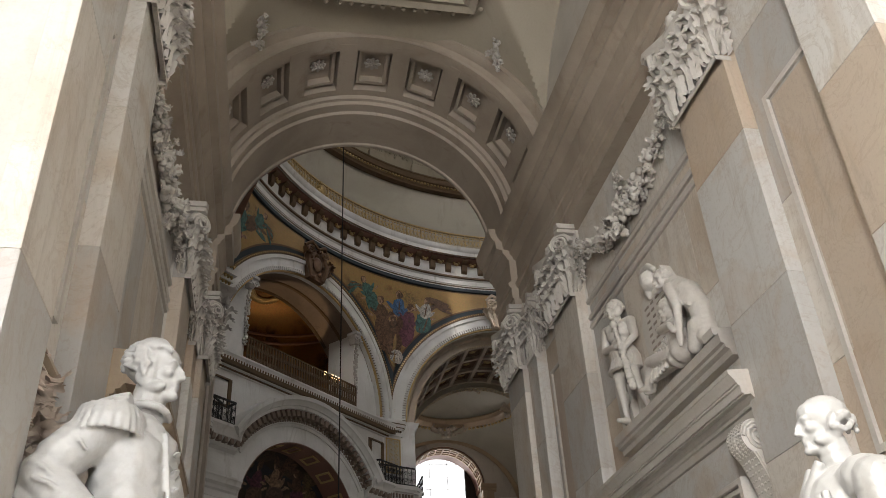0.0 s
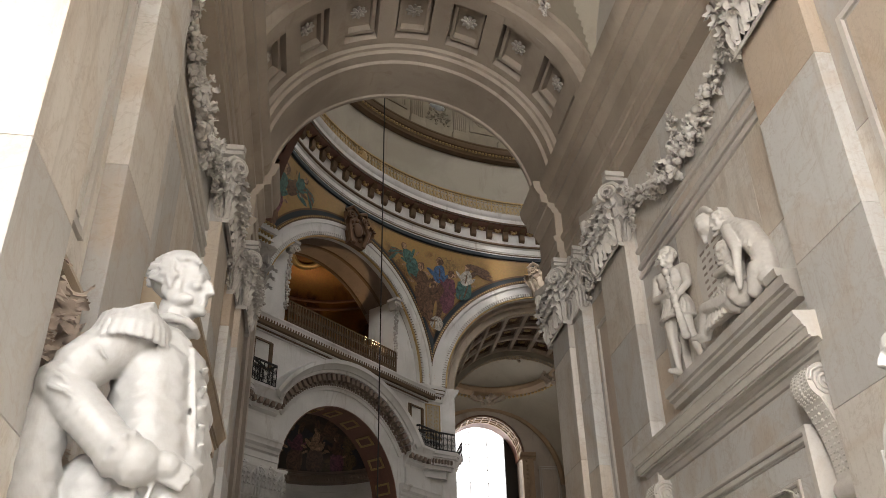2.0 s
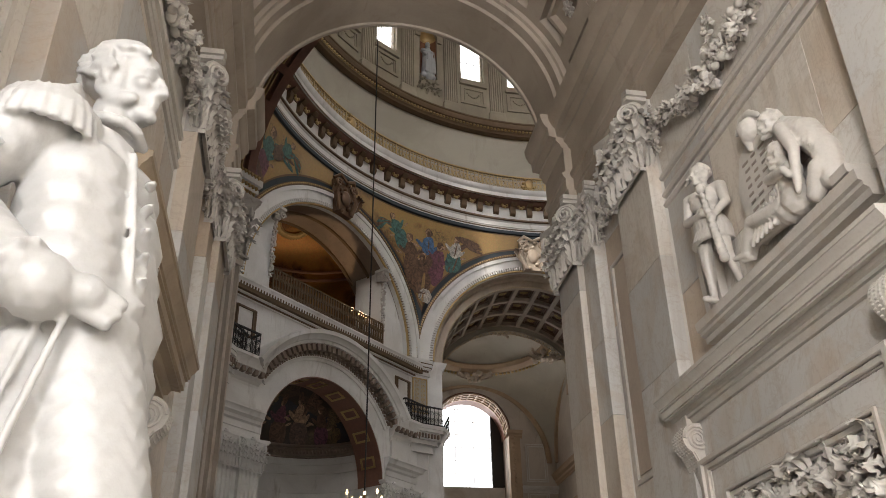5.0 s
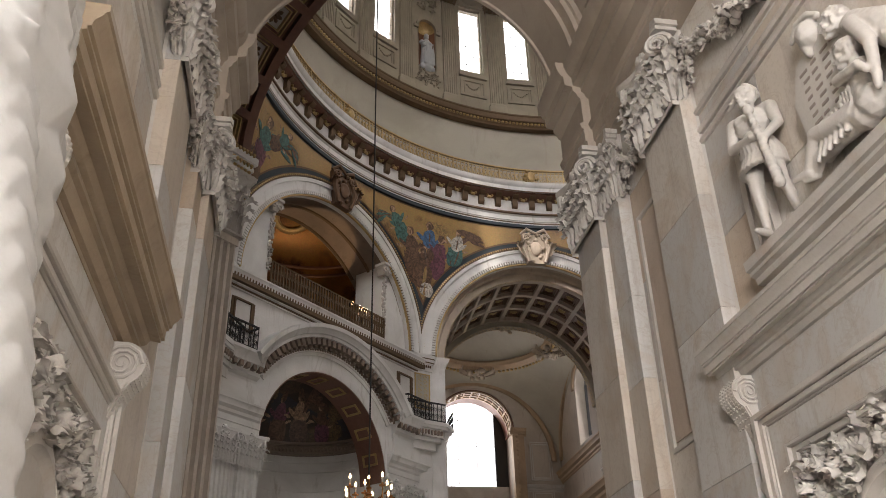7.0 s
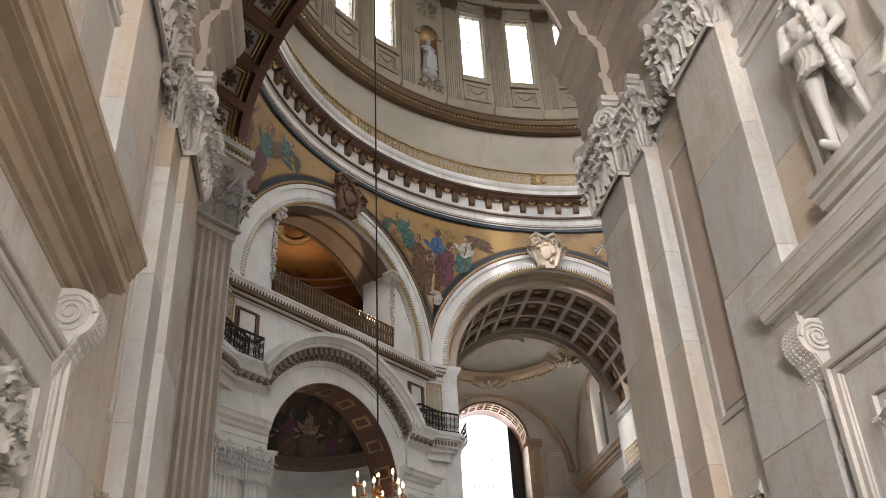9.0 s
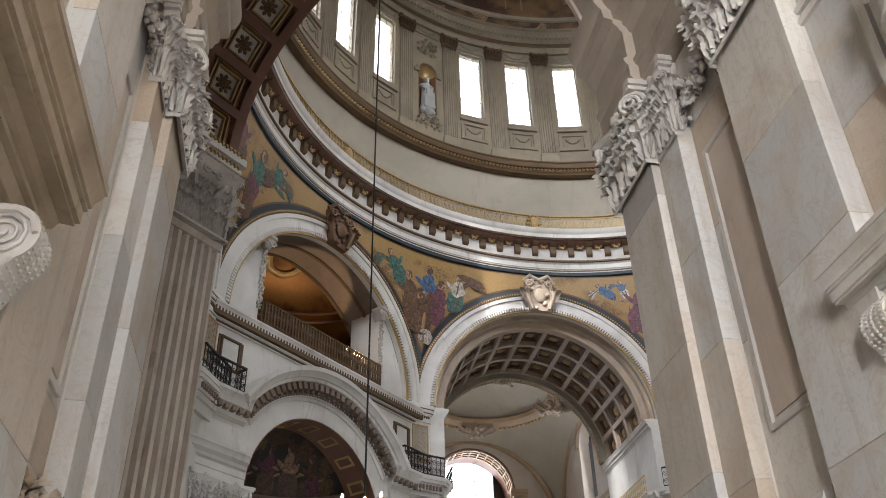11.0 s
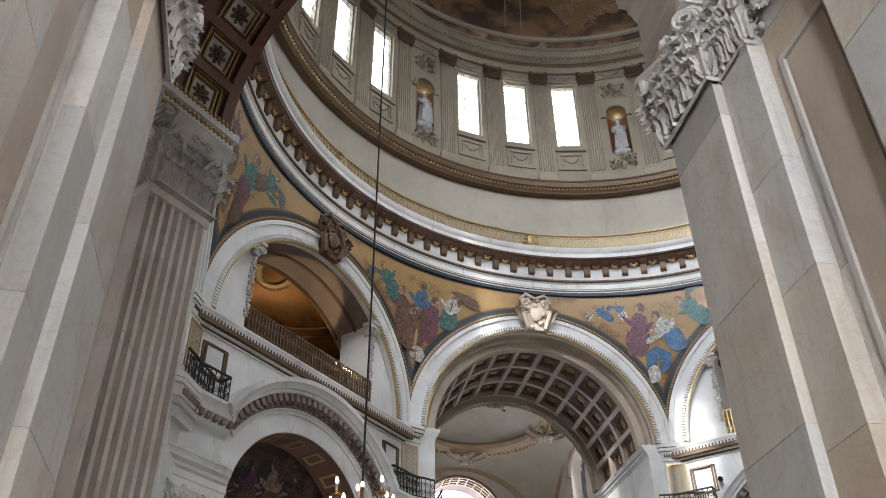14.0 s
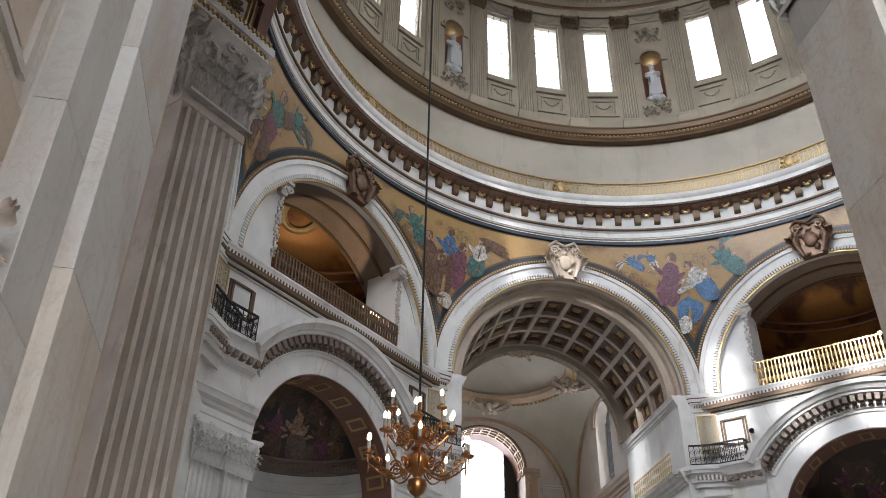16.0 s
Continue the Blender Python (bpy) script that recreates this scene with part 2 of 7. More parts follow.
def loft(bm, rings, wrap=False, caps=False, mat=0):
    """Quads between rows of points; wrap closes each row."""
    rows = [[bm.verts.new(q) for q in r] for r in rings]
    n = len(rows[0])
    for a, b in zip(rows, rows[1:]):
        for i in range(n if wrap else n - 1):
            j = (i + 1) % n
            f = bm.faces.new((a[i], a[j], b[j], b[i]))
            f.material_index = mat
    if caps:
        for r in (rows[0], rows[-1]):
            f = bm.faces.new(r)
            f.material_index = mat
    return rows


def run(bm, profile, y0, y1, x0, s, mat=0):
    """A moulding along y. profile: (projection, z), closed at its back; s: +1 projects to -x, -1 to +x."""
    loft(bm, [[(x0 - s * o, y, z) for o, z in profile] for y in (y0, y1)], True, True, mat)


def lathe(bm, profile, a0=0.0, a1=360.0, n=192, cx=0.0, cy=0.0, mat=0, wrap=True):
    """Turns (radius, z) points round the vertical through cx, cy."""
    rings = []
    for i in range(n + 1):
        a = radians(a0 + (a1 - a0) * i / n)
        rings.append([(cx + r * math.cos(a), cy + r * math.sin(a), z) for r, z in profile])
    loft(bm, rings, wrap, False, mat)


def arch(bm, profile, zc, a0=0.0, a1=180.0, n=64, mat=0, ends=True):
    """Turns (radius, depth y) points about the y axis at height zc."""
    rings = []
    for i in range(n + 1):
        a = radians(a0 + (a1 - a0) * i / n)
        rings.append([(r * math.cos(a), d, zc + r * math.sin(a)) for r, d in profile])
    loft(bm, rings, True, ends, mat)


def wall_with_arch(bm, half, z0, z1, r, zs, y0, y1, cut=0.0, n=40):
    """A slab between x = -half and half with a round-headed opening of radius r springing at zs, its sill at cut."""
    arc = [(r * math.cos(radians(180 - 180 * i / n)), zs + r * math.sin(radians(180 - 180 * i / n))) for i in range(n + 1)]
    inner = [(-r, max(cut, z0))] + arc + [(r, max(cut, z0))]
    outer = [(-half, max(cut, z0))]
    for x, z in arc:
        f = (x + r) / (2 * r)
        outer.append((-half + 2 * half * f, z1))
    outer[1], outer[-1] = (-half, z1), (half, z1)
    outer.append((half, max(cut, z0)))
    for y in (y0, y1):
        loft(bm, [[(x, y, z) for x, z in inner], [(x, y, z) for x, z in outer]])
    loft(bm, [[(x, y0, z) for x, z in inner], [(x, y1, z) for x, z in inner]])
    loft(bm, [[(x, y0, z) for x, z in outer], [(x, y1, z) for x, z in outer]])
    if cut > z0:
        box(bm, -half, half, y0, y1, z0, cut)


def face_pose(deg, depth=0.0):
    """Local x along an octagon face, y outwards, z up, at the middle of the face."""
    a = radians(deg)
    return pose(CX + (AP + depth) * math.cos(a), CY + (AP + depth) * math.sin(a), 0, 0, 0, deg - 90)


# ---- ornament ----


def ico(bm, c, r, m=None, sub=1):
    q = bmesh.ops.create_icosphere(bm, subdivisions=sub, radius=1.0)["verts"]
    rr = (r, r, r) if isinstance(r, (int, float)) else r
    for v in q:
        v.co = Vector((v.co.x * rr[0], v.co.y * rr[1], v.co.z * rr[2]))
        v.co = (m @ v.co if m is not None else v.co) + Vector(c)
    return q


def tube(bm, pts, radii, n=6, caps=True):
    """A round bar through points."""
    pts = [Vector(p) for p in pts]
    rings = []
    for i, p in enumerate(pts):
        d = (pts[min(i + 1, len(pts) - 1)] - pts[max(i - 1, 0)]).normalized()
        a = d.orthogonal().normalized() if i == 0 else (a - d * a.dot(d)).normalized()
        b = d.cross(a)
        r = radii if isinstance(radii, (int, float)) else radii[i]
        rings.append([p + r * (math.cos(6.2832 * k / n) * a + math.sin(6.2832 * k / n) * b) for k in range(n)])
    loft(bm, rings, True, caps)


def leaf(bm, m, w, h, curl=0.3, lobes=4):
    """An acanthus leaf standing in the xz plane, its serrated lobes cupped and its tip rolling over towards -y."""
    rows = []
    nu, nv = 8, 16
    for j in range(nv + 1):
        v = j / nv
        out = w * 0.5 * (0.62 + 0.38 * math.sin(math.pi * min(1, v * 1.05))) * (1 - max(0, v - 0.75) * 2.0)
        tooth = abs(math.sin(math.pi * (lobes + .5) * v))
        out *= 0.66 + 0.42 * tooth
        bend = max(0, v - 0.42) / 0.58
        ang = bend * 2.5
        y = -0.05 * h - curl * h * (1 - math.cos(ang)) * 0.55
        z = h * (min(v, 0.42) + 0.58 * (math.sin(ang) / 2.5 if bend > 0 else 0) * 1.25)
        row = []
        for i in range(nu + 1):
            u = -1 + 2 * i / nu
            dy = -0.10 * w * math.cos(u * math.pi * 2) - 0.16 * w * (1 - u * u) - 0.14 * w * abs(u) ** 3 * tooth
            row.append(m @ Vector((u * out, y + dy, z + 0.06 * h * abs(u) * tooth)))
        rows.append(row)
    loft(bm, rows)


def volute(bm, c, r, m, thick=0.05, turns=2.0, depth=0.06):
    """A scroll in the xz plane."""
    n = 30
    pts, rad = [], []
    for i in range(n + 1):
        f = i / n
        a = 2 * math.pi * turns * f
        rr = r * (1 - 0.85 * f)
        pts.append(m @ (Vector(c) + Vector((rr * math.cos(a), -depth * f, rr * math.sin(a)))))
        rad.append(thick * (1 - 0.6 * f))
    tube(bm, pts, rad, 6)


def capital_mesh(W, H, D):
    """A flat Corinthian capital, front towards -y, its foot at z 0 and its back at y 0."""
    bm = bmesh.new()
    loft(bm, [[(-W / 2 * k, 0, z), (-W / 2 * k, -D * k2, z), (W / 2 * k, -D * k2, z), (W / 2 * k, 0, z)] for k, k2, z in ((1.06, 1.5, -0.05), (1.06, 1.5, 0.0), (0.98, 1.0, 0.01), (0.98, 1.0, H * 0.6), (1.12, 2.0, H * 0.88))], False, False)
    for k, z0, z1 in ((1.30, H * 0.88, H * 0.93), (1.38, H * 0.93, H)):
        e = W / 2 * k
        pts = [(-e, 0), (-e, -D - e * 0.24), (-e * 0.86, -D - e * 0.28), (-e * 0.4, -D - e * 0.10), (0, -D - e * 0.06), (e * 0.4, -D - e * 0.10), (e * 0.86, -D - e * 0.28), (e, -D - e * 0.24), (e, 0)]
        loft(bm, [[(x, y, z) for x, y in pts] for z in (z0, z1)], True, True)
    lw = W / 5.0
    for row, (z0, h, cnt, cu) in enumerate(((0, H * 0.44, 5, 0.27), (H * 0.22, H * 0.56, 4, 0.30), (H * 0.04, H * 0.62, 4, 0.22))):
        for i in range(cnt):
            x = -W / 2 + W * (i + 0.5) / cnt
            leaf(bm, pose(x, -D, z0), lw * 1.25, h, cu)
        for sx in (-1, 1):
            leaf(bm, pose(sx * W / 2, -D * 0.5, z0, 0, 0, 90 * sx), lw * 1.1, h, cu)
            leaf(bm, pose(sx * W / 2 * 0.98, -D, z0, 0, 0, 45 * sx), lw * 1.2, h, cu * 1.1)
    for sx in (-1, 1):
        mv = pose(sx * W * 0.53, -D - W * 0.10, H * 0.74, 0, 0, 45 * sx)
        mv = mv @ Matrix.Diagonal((sx, 1, 1, 1))
        volute(bm, (0, 0, 0), W * 0.17, mv, W * 0.036, 2.4, W * 0.06)
        volute(bm, (0, 0.02, 0), W * 0.17, mv, W * 0.04, 1.0, 0)
        tube(bm, [(sx * W * 0.14, -D * 1.2, H * 0.45), (sx * W * 0.28, -D * 1.6, H * 0.66), (sx * W * 0.45, -D - W * 0.08, H * 0.86)], [W * 0.03, W * 0.04, W * 0.045], 6)
        volute(bm, (0, 0, 0), W * 0.09, pose(sx * W * 0.11, -D * 1.7, H * 0.76) @ Matrix.Diagonal((-sx, 1, 1, 1)), W * 0.028, 1.6, W * 0.03)
    ico(bm, (0, -D - W * 0.10, H * 0.94), (W * 0.10, W * 0.06, H * 0.075))
    for k in range(6):
        a = k * math.pi / 3
        ico(bm, (W * 0.09 * math.cos(a), -D - W * 0.08, H * 0.94 + W * 0.07 * math.sin(a)), W * 0.045)
    return bm


def share(name, me, parent=None, m=None, label=""):
    """One more object on a mesh that is already made."""
    ob = new(name, me)
    if parent:
        ob.parent = parent
    if m is not None:
        ob.matrix_basis = m
    return tagged(ob, label) if label else ob


def mesh_of(name, bm, mat, smooth=38):
    ob = done(name, bm, mat, None, "", None, smooth)
    me = ob.data
    bpy.data.objects.remove(ob)
    return me


def rosette_mesh(r, mat):
    bm = bmesh.new()
    for k in range(8):
        a = k * math.pi / 4
        ico(bm, (0.62 * r * math.cos(a), 0.62 * r * math.sin(a), 0.06 * r), (0.36 * r, 0.24 * r, 0.16 * r), Matrix.Rotation(a, 3, "Z"))
        ico(bm, (0.32 * r * math.cos(a + .4), 0.32 * r * math.sin(a + .4), 0.2 * r), (0.24 * r, 0.15 * r, 0.14 * r), Matrix.Rotation(a + .4, 3, "Z"))
    ico(bm, (0, 0, 0.28 * r), 0.2 * r)
    return mesh_of("rosette", bm, mat)


def swag(bm, pts, fat, rng, count):
    """A thick string of fruit, leaves and flowers along points; the middle hangs fattest."""
    pts = [Vector(p) for p in pts]
    for i in range(count):
        f = (i + rng.random()) / count
        k = min(int(f * (len(pts) - 1)), len(pts) - 2)
        p = pts[k].lerp(pts[k + 1], f * (len(pts) - 1) - k)
        g = fat * (0.45 + 0.55 * math.sin(math.pi * f))
        q = p + Vector((rng.uniform(-0.3, 0.5) * g, rng.uniform(-0.8, 0.8) * g, rng.uniform(-0.8, 0.8) * g))
        r = rng.uniform(0.22, 0.45) * g
        if rng.random() < 0.55:
            ico(bm, q, (r, r * rng.uniform(.7, 1.1), r * rng.uniform(.7, 1.1)))
        else:
            leaf(bm, Matrix.Translation(q) @ Euler((rng.uniform(-1, 1), rng.uniform(-3, 3), rng.uniform(0, 6.3))).to_matrix().to_4x4(), r * 2.6, r * 3.4, 0.4, 3)


def crumple(bm, rng, x0, x1, y0, y1, z, count, size, hole=None):
    """Undercut leaves and ribbons heaped over a flat field in the xy plane, towards +z."""
    for i in range(count):
        for _ in range(20):
            x, y = rng.uniform(x0, x1), rng.uniform(y0, y1)
            if hole is None or ((x - hole[0]) / hole[2]) ** 2 + ((y - hole[1]) / hole[3]) ** 2 > 1:
                break
        r = size * rng.uniform(0.6, 1.2)
        leaf(bm, Matrix.Translation((x, y, z + r * rng.uniform(0.1, 0.7))) @ Euler((rng.uniform(-2.2, -0.8), rng.uniform(-.5, .5), rng.uniform(0, 6.3))).to_matrix().to_4x4(), r * 1.7, r * 2.2, rng.uniform(0.3, 0.7), 3)
        if rng.random() < 0.35:
            ico(bm, (x, y, z + r * 0.5), r * 0.4)


def head_eggs(c, k=1.0, turn=0.0, hair=0, seed=1):
    """A carved head of rounded masses, looking along x turned by some degrees. hair: 0 bald crown, 1 combed locks, 2 curls."""
    R = Matrix.Rotation(radians(turn), 3, "Z")
    eggs = [((-.02, 0, .01), (.125, .096, .112)), ((.055, 0, .02), (.062, .078, .068)), ((.05, 0, -.06), (.066, .064, .085)), ((.045, 0, -.105), (.060, .056, .060)),
            ((.098, 0, -.012), (.024, .062, .016)), ((.104, .036, -.008), (.018, .026, .012)), ((.104, -.036, -.008), (.018, .026, .012)),
            ((.122, 0, -.032), (.016, .012, .022)), ((.134, 0, -.055), (.018, .013, .024)), ((.140, 0, -.076), (.020, .018, .014)), ((.122, .016, -.082), (.014, .011, .010)), ((.122, -.016, -.082), (.014, .011, .010)),
            ((.104, 0, -.102), (.020, .034, .014)), ((.115, 0, -.114), (.014, .027, .0085)), ((.111, 0, -.131), (.014, .024, .0085)), ((.100, 0, -.145), (.016, .026, .016)), ((.104, 0, -.166), (.026, .028, .022)), ((.075, 0, -.160), (.040, .040, .026))]
    for q in (-1, 1):
        eggs += [((.082, q * .046, -.062), (.030, .024, .024)), ((.094, q * .034, -.030), (.016, .017, .010)), ((.03, q * .058, -.128), (.060, .024, .030)), ((-.02, q * .074, -.080), (.040, .022, .050)),
                 ((-.012, q * .096, -.045), (.022, .010, .034)), ((-.022, q * .104, -.040), (.010, .010, .030)), ((-.008, q * .102, -.078), (.012, .010, .014))]
    rh = random.Random(seed)
    for i in range((0, 120, 90)[hair]):
        a, b = rh.uniform(.75, 5.53), rh.uniform(-.35, 1.5)
        if hair == 1 and b < .25 and abs(a - math.pi) > 1.7:
            continue
        p = (-.02 + .128 * math.cos(b) * math.cos(a), .100 * math.cos(b) * math.sin(a), .012 + .116 * math.sin(b))
        if hair == 1:
            for q in range(3):
                eggs.append(((p[0] * 1.04 + .018 * q, p[1] * (1.06 + .02 * q), p[2] * 1.04 - .005 * q * q), (.020 - .003 * q, .011, .012)))
        else:
            eggs.append((p, (.024, .022, .022)))
    if hair == 0:
        for i in range(34):
            a = rh.uniform(1.35, 4.93)
            eggs.append(((-.02 + .128 * math.cos(a), .104 * math.sin(a), rh.uniform(-.10, -.01)), (.017, .015, .020)))
    elif hair == 1:
        for q in (-1, 1):
            for i in range(5):
                eggs.append(((.028 - .002 * i, q * (.083 - .002 * i), .01 - .022 * i), (.014, .010, .018)))
    return [(tuple(Vector(c) + k * (R @ Vector(p))), tuple(k * v for v in r), R) for p, r in eggs]


def figure(name, blobs, m, mat, label, category, voxel=0.02, folds=(), group="", eggs=()):
    """A carved figure as one mesh: rounded limbs melted together. blobs: (p0, p1, r0, r1)."""
    bm = bmesh.new()
    for p0, p1, r0, r1 in blobs:
        p0, p1 = Vector(p0), Vector(p1)
        k = max(2, int((p1 - p0).length / (0.5 * min(r0, r1))) + 1) if (p1 - p0).length > 1e-4 else 1
        k = min(k, 14)
        for i in range(k):
            f = i / max(1, k - 1)
            ico(bm, p0.lerp(p1, f), r0 + (r1 - r0) * f, None, 2)
    for p, r, turn in eggs:
        ico(bm, p, r, turn, 2)
    for p0, p1, r0, r1 in folds:
        tube(bm, [p0, tuple((a + b) / 2 + o for a, b, o in zip(p0, p1, (0.015, -0.02, 0))), p1], [r0, (r0 + r1) / 2, r1], 6)
    ob = done(name, bm, mat, None, "", m)
    mod = ob.modifiers.new("melt", "REMESH")
    mod.mode, mod.voxel_size, mod.use_smooth_shade = "VOXEL", voxel, True
    mod2 = ob.modifiers.new("soften", "SMOOTH")
    mod2.factor, mod2.iterations = 0.5, 2
    return tagged(ob, label, category, group)


# ---- the passage ----
RNG = random.Random(7)
bm = bmesh.new()
box(bm, -34, 60, -19, 80, -0.3, 0)
setting("floor", bm, STONE, "pale stone paved cathedral floor")

CAPZ, ENTZ, SPRING = 6.80, 7.75, 9.2
# stretches of wall: start, end, distance from the middle line
STEPS = [(-9, 3.2, 3.45), (3.2, 3.85, 2.28), (3.85, 4.85, 2.50), (4.85, 5.75, 2.37), (5.75, 9.0, 2.54), (9.0, 9.93, 2.37), (9.93, 10.80, 2.52), (10.80, 11.25, 2.365), (11.25, 12.08, 2.28)]
capital_face = mesh_of("capital", capital_mesh(0.86, 0.95, 0.10), ORNAMENT, 50)
capital_half = mesh_of("capital", capital_mesh(0.46, 0.95, 0.07), ORNAMENT, 50)
blocks = []
fruit_me, leaf_mes = [], []
for q in range(3):
    bm = bmesh.new()
    ico(bm, (0, 0, 0), (0.1, 0.1 * (0.8 + .15 * q), 0.1 * (1.1 - .12 * q)), None, 2)
    fruit_me.append(mesh_of("fruit", bm, ORNAMENT, 60))
    bm = bmesh.new()
    leaf(bm, Matrix.Identity(4), 0.24 + .04 * q, 0.36 - .03 * q, 0.3 + .12 * q, 3 + q % 2)
    leaf_mes.append(mesh_of("leaf", bm, ORNAMENT, 60))


def swag_pieces(owner, sx, pts, fat, rng, count):
    """A string of carved fruit and leaves, each its own piece; the middle hangs fattest."""
    pts = [Vector(p) for p in pts]
    for i in range(count):
        f = (i + rng.random()) / count
        k = min(int(f * (len(pts) - 1)), len(pts) - 2)
        p = pts[k].lerp(pts[k + 1], f * (len(pts) - 1) - k)
        g = fat * (0.45 + 0.55 * math.sin(math.pi * f))
        q = Vector((sx * rng.uniform(-0.3, 0.25) * g, p.y + rng.uniform(-0.8, 0.8) * g, p.z + rng.uniform(-0.8, 0.8) * g))
        sc = Matrix.Scale(rng.uniform(1.9, 3.6) * g, 4)
        m = Matrix.Translation(q) @ Euler((rng.uniform(-1, 1), rng.uniform(-3, 3), rng.uniform(0, 6.3))).to_matrix().to_4x4() @ sc
        if rng.random() < 0.5:
            share("fruit", rng.choice(fruit_me), owner, m)
        else:
            share("leaf", rng.choice(leaf_mes), owner, m)


for s, nm, word in ((1, "wall_east", "east"), (-1, "wall_west", "west")):
    bm = bmesh.new()
    for y0, y1, w in STEPS:
        a, b = sorted((XC + s * (w + 0.14), XC + s * 4.4))
        box(bm, a, b, y0, y1, 0, ENTZ)
    a, b = sorted((XC + s * 2.6, XC + s * 4.4))
    box(bm, a, b, 3.2, 12.08, ENTZ + 0.002, 14)
    wall = setting(nm, bm, STONE, "passage wall of cream and grey ashlar with flat pilasters")
    for y0, y1, w in STEPS:
        z = 0.0
        panel = w in (2.50, 2.52) and y0 > 0
        while z < ENTZ - 0.05:
            h = min(RNG.choice((0.95, 1.15, 1.35, 1.6)), ENTZ - z)
            if ENTZ - z - h < 0.35:
                h = ENTZ - z
            cuts = [y0] + ([y0 + (y1 - y0) * RNG.uniform(0.35, 0.65)] if y1 - y0 > 1.6 and RNG.random() < .85 else []) + [y1]
            if y1 - y0 > 3:
                cuts = [y0 + (y1 - y0) * q for q in (0, RNG.uniform(.15, .3), RNG.uniform(.42, .55), RNG.uniform(.68, .82), 1)]
            for c0, c1 in zip(cuts, cuts[1:]):
                blocks.append((wall, s, w, c0, c1, z, z + h))
            z += h
    # sunk panels framed by a small bead, and the flat ledge moulding above and below
    for y0, y1, z0, z1 in ((3.95, 4.66, 3.2 if s > 0 else 3.9, 6.15), (10.0, 10.66, 3.75, 6.45)):
        bm = bmesh.new()
        w = 2.50 if y0 < 5 else 2.52
        for q0, q1, q2, q3 in ((y0, y0 + .05, z0, z1), (y1 - .05, y1, z0, z1), (y0 + .05, y1 - .05, z0, z0 + .05), (y0 + .05, y1 - .05, z1 - .05, z1)):
            run(bm, [(-0.01, q2), (0.025, q2), (0.032, (q2 + q3) / 2), (0.025, q3), (-0.01, q3)] if q3 - q2 < .1 else [(-0.01, q2), (0.03, q2), (0.03, q3), (-0.01, q3)], q0, q1, XC + s * w, s)
        part("panel_frame", bm, STONE, wall)
        bm = bmesh.new()
        run(bm, [(-0.01, z0 + .09), (0.015, z0 + .09), (0.015, z1 - .09), (-0.01, z1 - .09)], y0 + .09, y1 - .09, XC + s * w, s)
        part("wall_panel", bm, PINK if y0 > 5 else BLOCK, wall)
    # fine mouldings across the wall behind the monument
    bm = bmesh.new()
    for z0 in (6.28, 6.4, 6.62):
        run(bm, [(-0.02, z0), (0.03, z0), (0.045, z0 + .03), (0.03, z0 + .07), (-0.02, z0 + .07)], 5.75, 9.0, XC + s * 2.54, s)
    part("string_moulding", bm, STONE, wall)
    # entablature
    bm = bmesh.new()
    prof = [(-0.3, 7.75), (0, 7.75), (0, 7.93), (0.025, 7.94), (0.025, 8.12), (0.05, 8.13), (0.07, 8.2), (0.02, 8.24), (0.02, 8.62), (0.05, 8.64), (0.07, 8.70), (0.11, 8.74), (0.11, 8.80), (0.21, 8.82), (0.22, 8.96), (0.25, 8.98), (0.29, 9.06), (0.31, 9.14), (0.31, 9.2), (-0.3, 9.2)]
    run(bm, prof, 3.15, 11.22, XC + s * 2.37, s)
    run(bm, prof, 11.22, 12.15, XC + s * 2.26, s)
    setting("trim_entablature", bm, SHADED, "moulded stone entablature over the pilasters, shade put into its colour", category="entablature")
    # capitals
    for y0, y1, w, me in ((3.2, 3.85, 2.28, capital_half), (4.85, 5.75, 2.37, capital_face), (9.0, 9.93, 2.37, capital_face), (11.25, 12.08, 2.28, capital_face), (10.80, 11.25, 2.365, capital_half)):
        m = pose(XC + s * (w + 0.08), (y0 + y1) / 2, CAPZ, 0, 0, -90 * s)
        share("capital", me, wall, m, "carved acanthus capital with scrolls")
    # festoons between the capitals
    for n, (ya, yb) in enumerate(((5.95, 8.85), (10.05, 10.75))):
        fest = thing("festoon", "carved stone festoon of fruit and leaves between capitals", "festoon", pose(XC + s * 2.44, 0, 0, 0, 0, 0), "festoons")
        pts = [(0, ya + (yb - ya) * k / 12, 7.35 - (0.46 if n == 0 else 0.25) * (1 - (2 * k / 12 - 1) ** 2)) for k in range(13)]
        swag_pieces(fest, -s, pts, 0.165 if n == 0 else 0.13, RNG, 280 if n == 0 else 100)
        for y in ((ya, (ya + yb) / 2, yb) if n == 0 else (ya, yb)):
            pts2 = [(0, y, 7.5), (0.02, y + .02, 7.2), (0, y - .02, 6.85)]
            swag_pieces(fest, -s, pts2, 0.11, RNG, 40)
    # dark carved panel low on the wall of the near bay and of the far bay
    for y0, y1, z1 in ((3.88, 4.82, 3.66 if s < 0 else 3.0), (10.05, 10.70, 3.15)):
        fr = thing("carved_panel", "framed stone panel of carved foliage on the wall", "relief", None, "carved wall panels")
        bm = bmesh.new()
        for q0, q1, q2, q3 in ((y0, y0 + .1, 0.9, z1), (y1 - .1, y1, 0.9, z1), (y0 + .1, y1 - .1, z1 - .12, z1), (y0 + .1, y1 - .1, 0.9, 1.0)):
            run(bm, [(-0.02, q2), (0.07, q2), (0.09, q2 + .03), (0.05, q3), (-0.02, q3)], q0, q1, XC + s * 2.5, s)
        part("frame", bm, TAN if s < 0 else STONE, fr, "moulded frame")
        bm = bmesh.new()
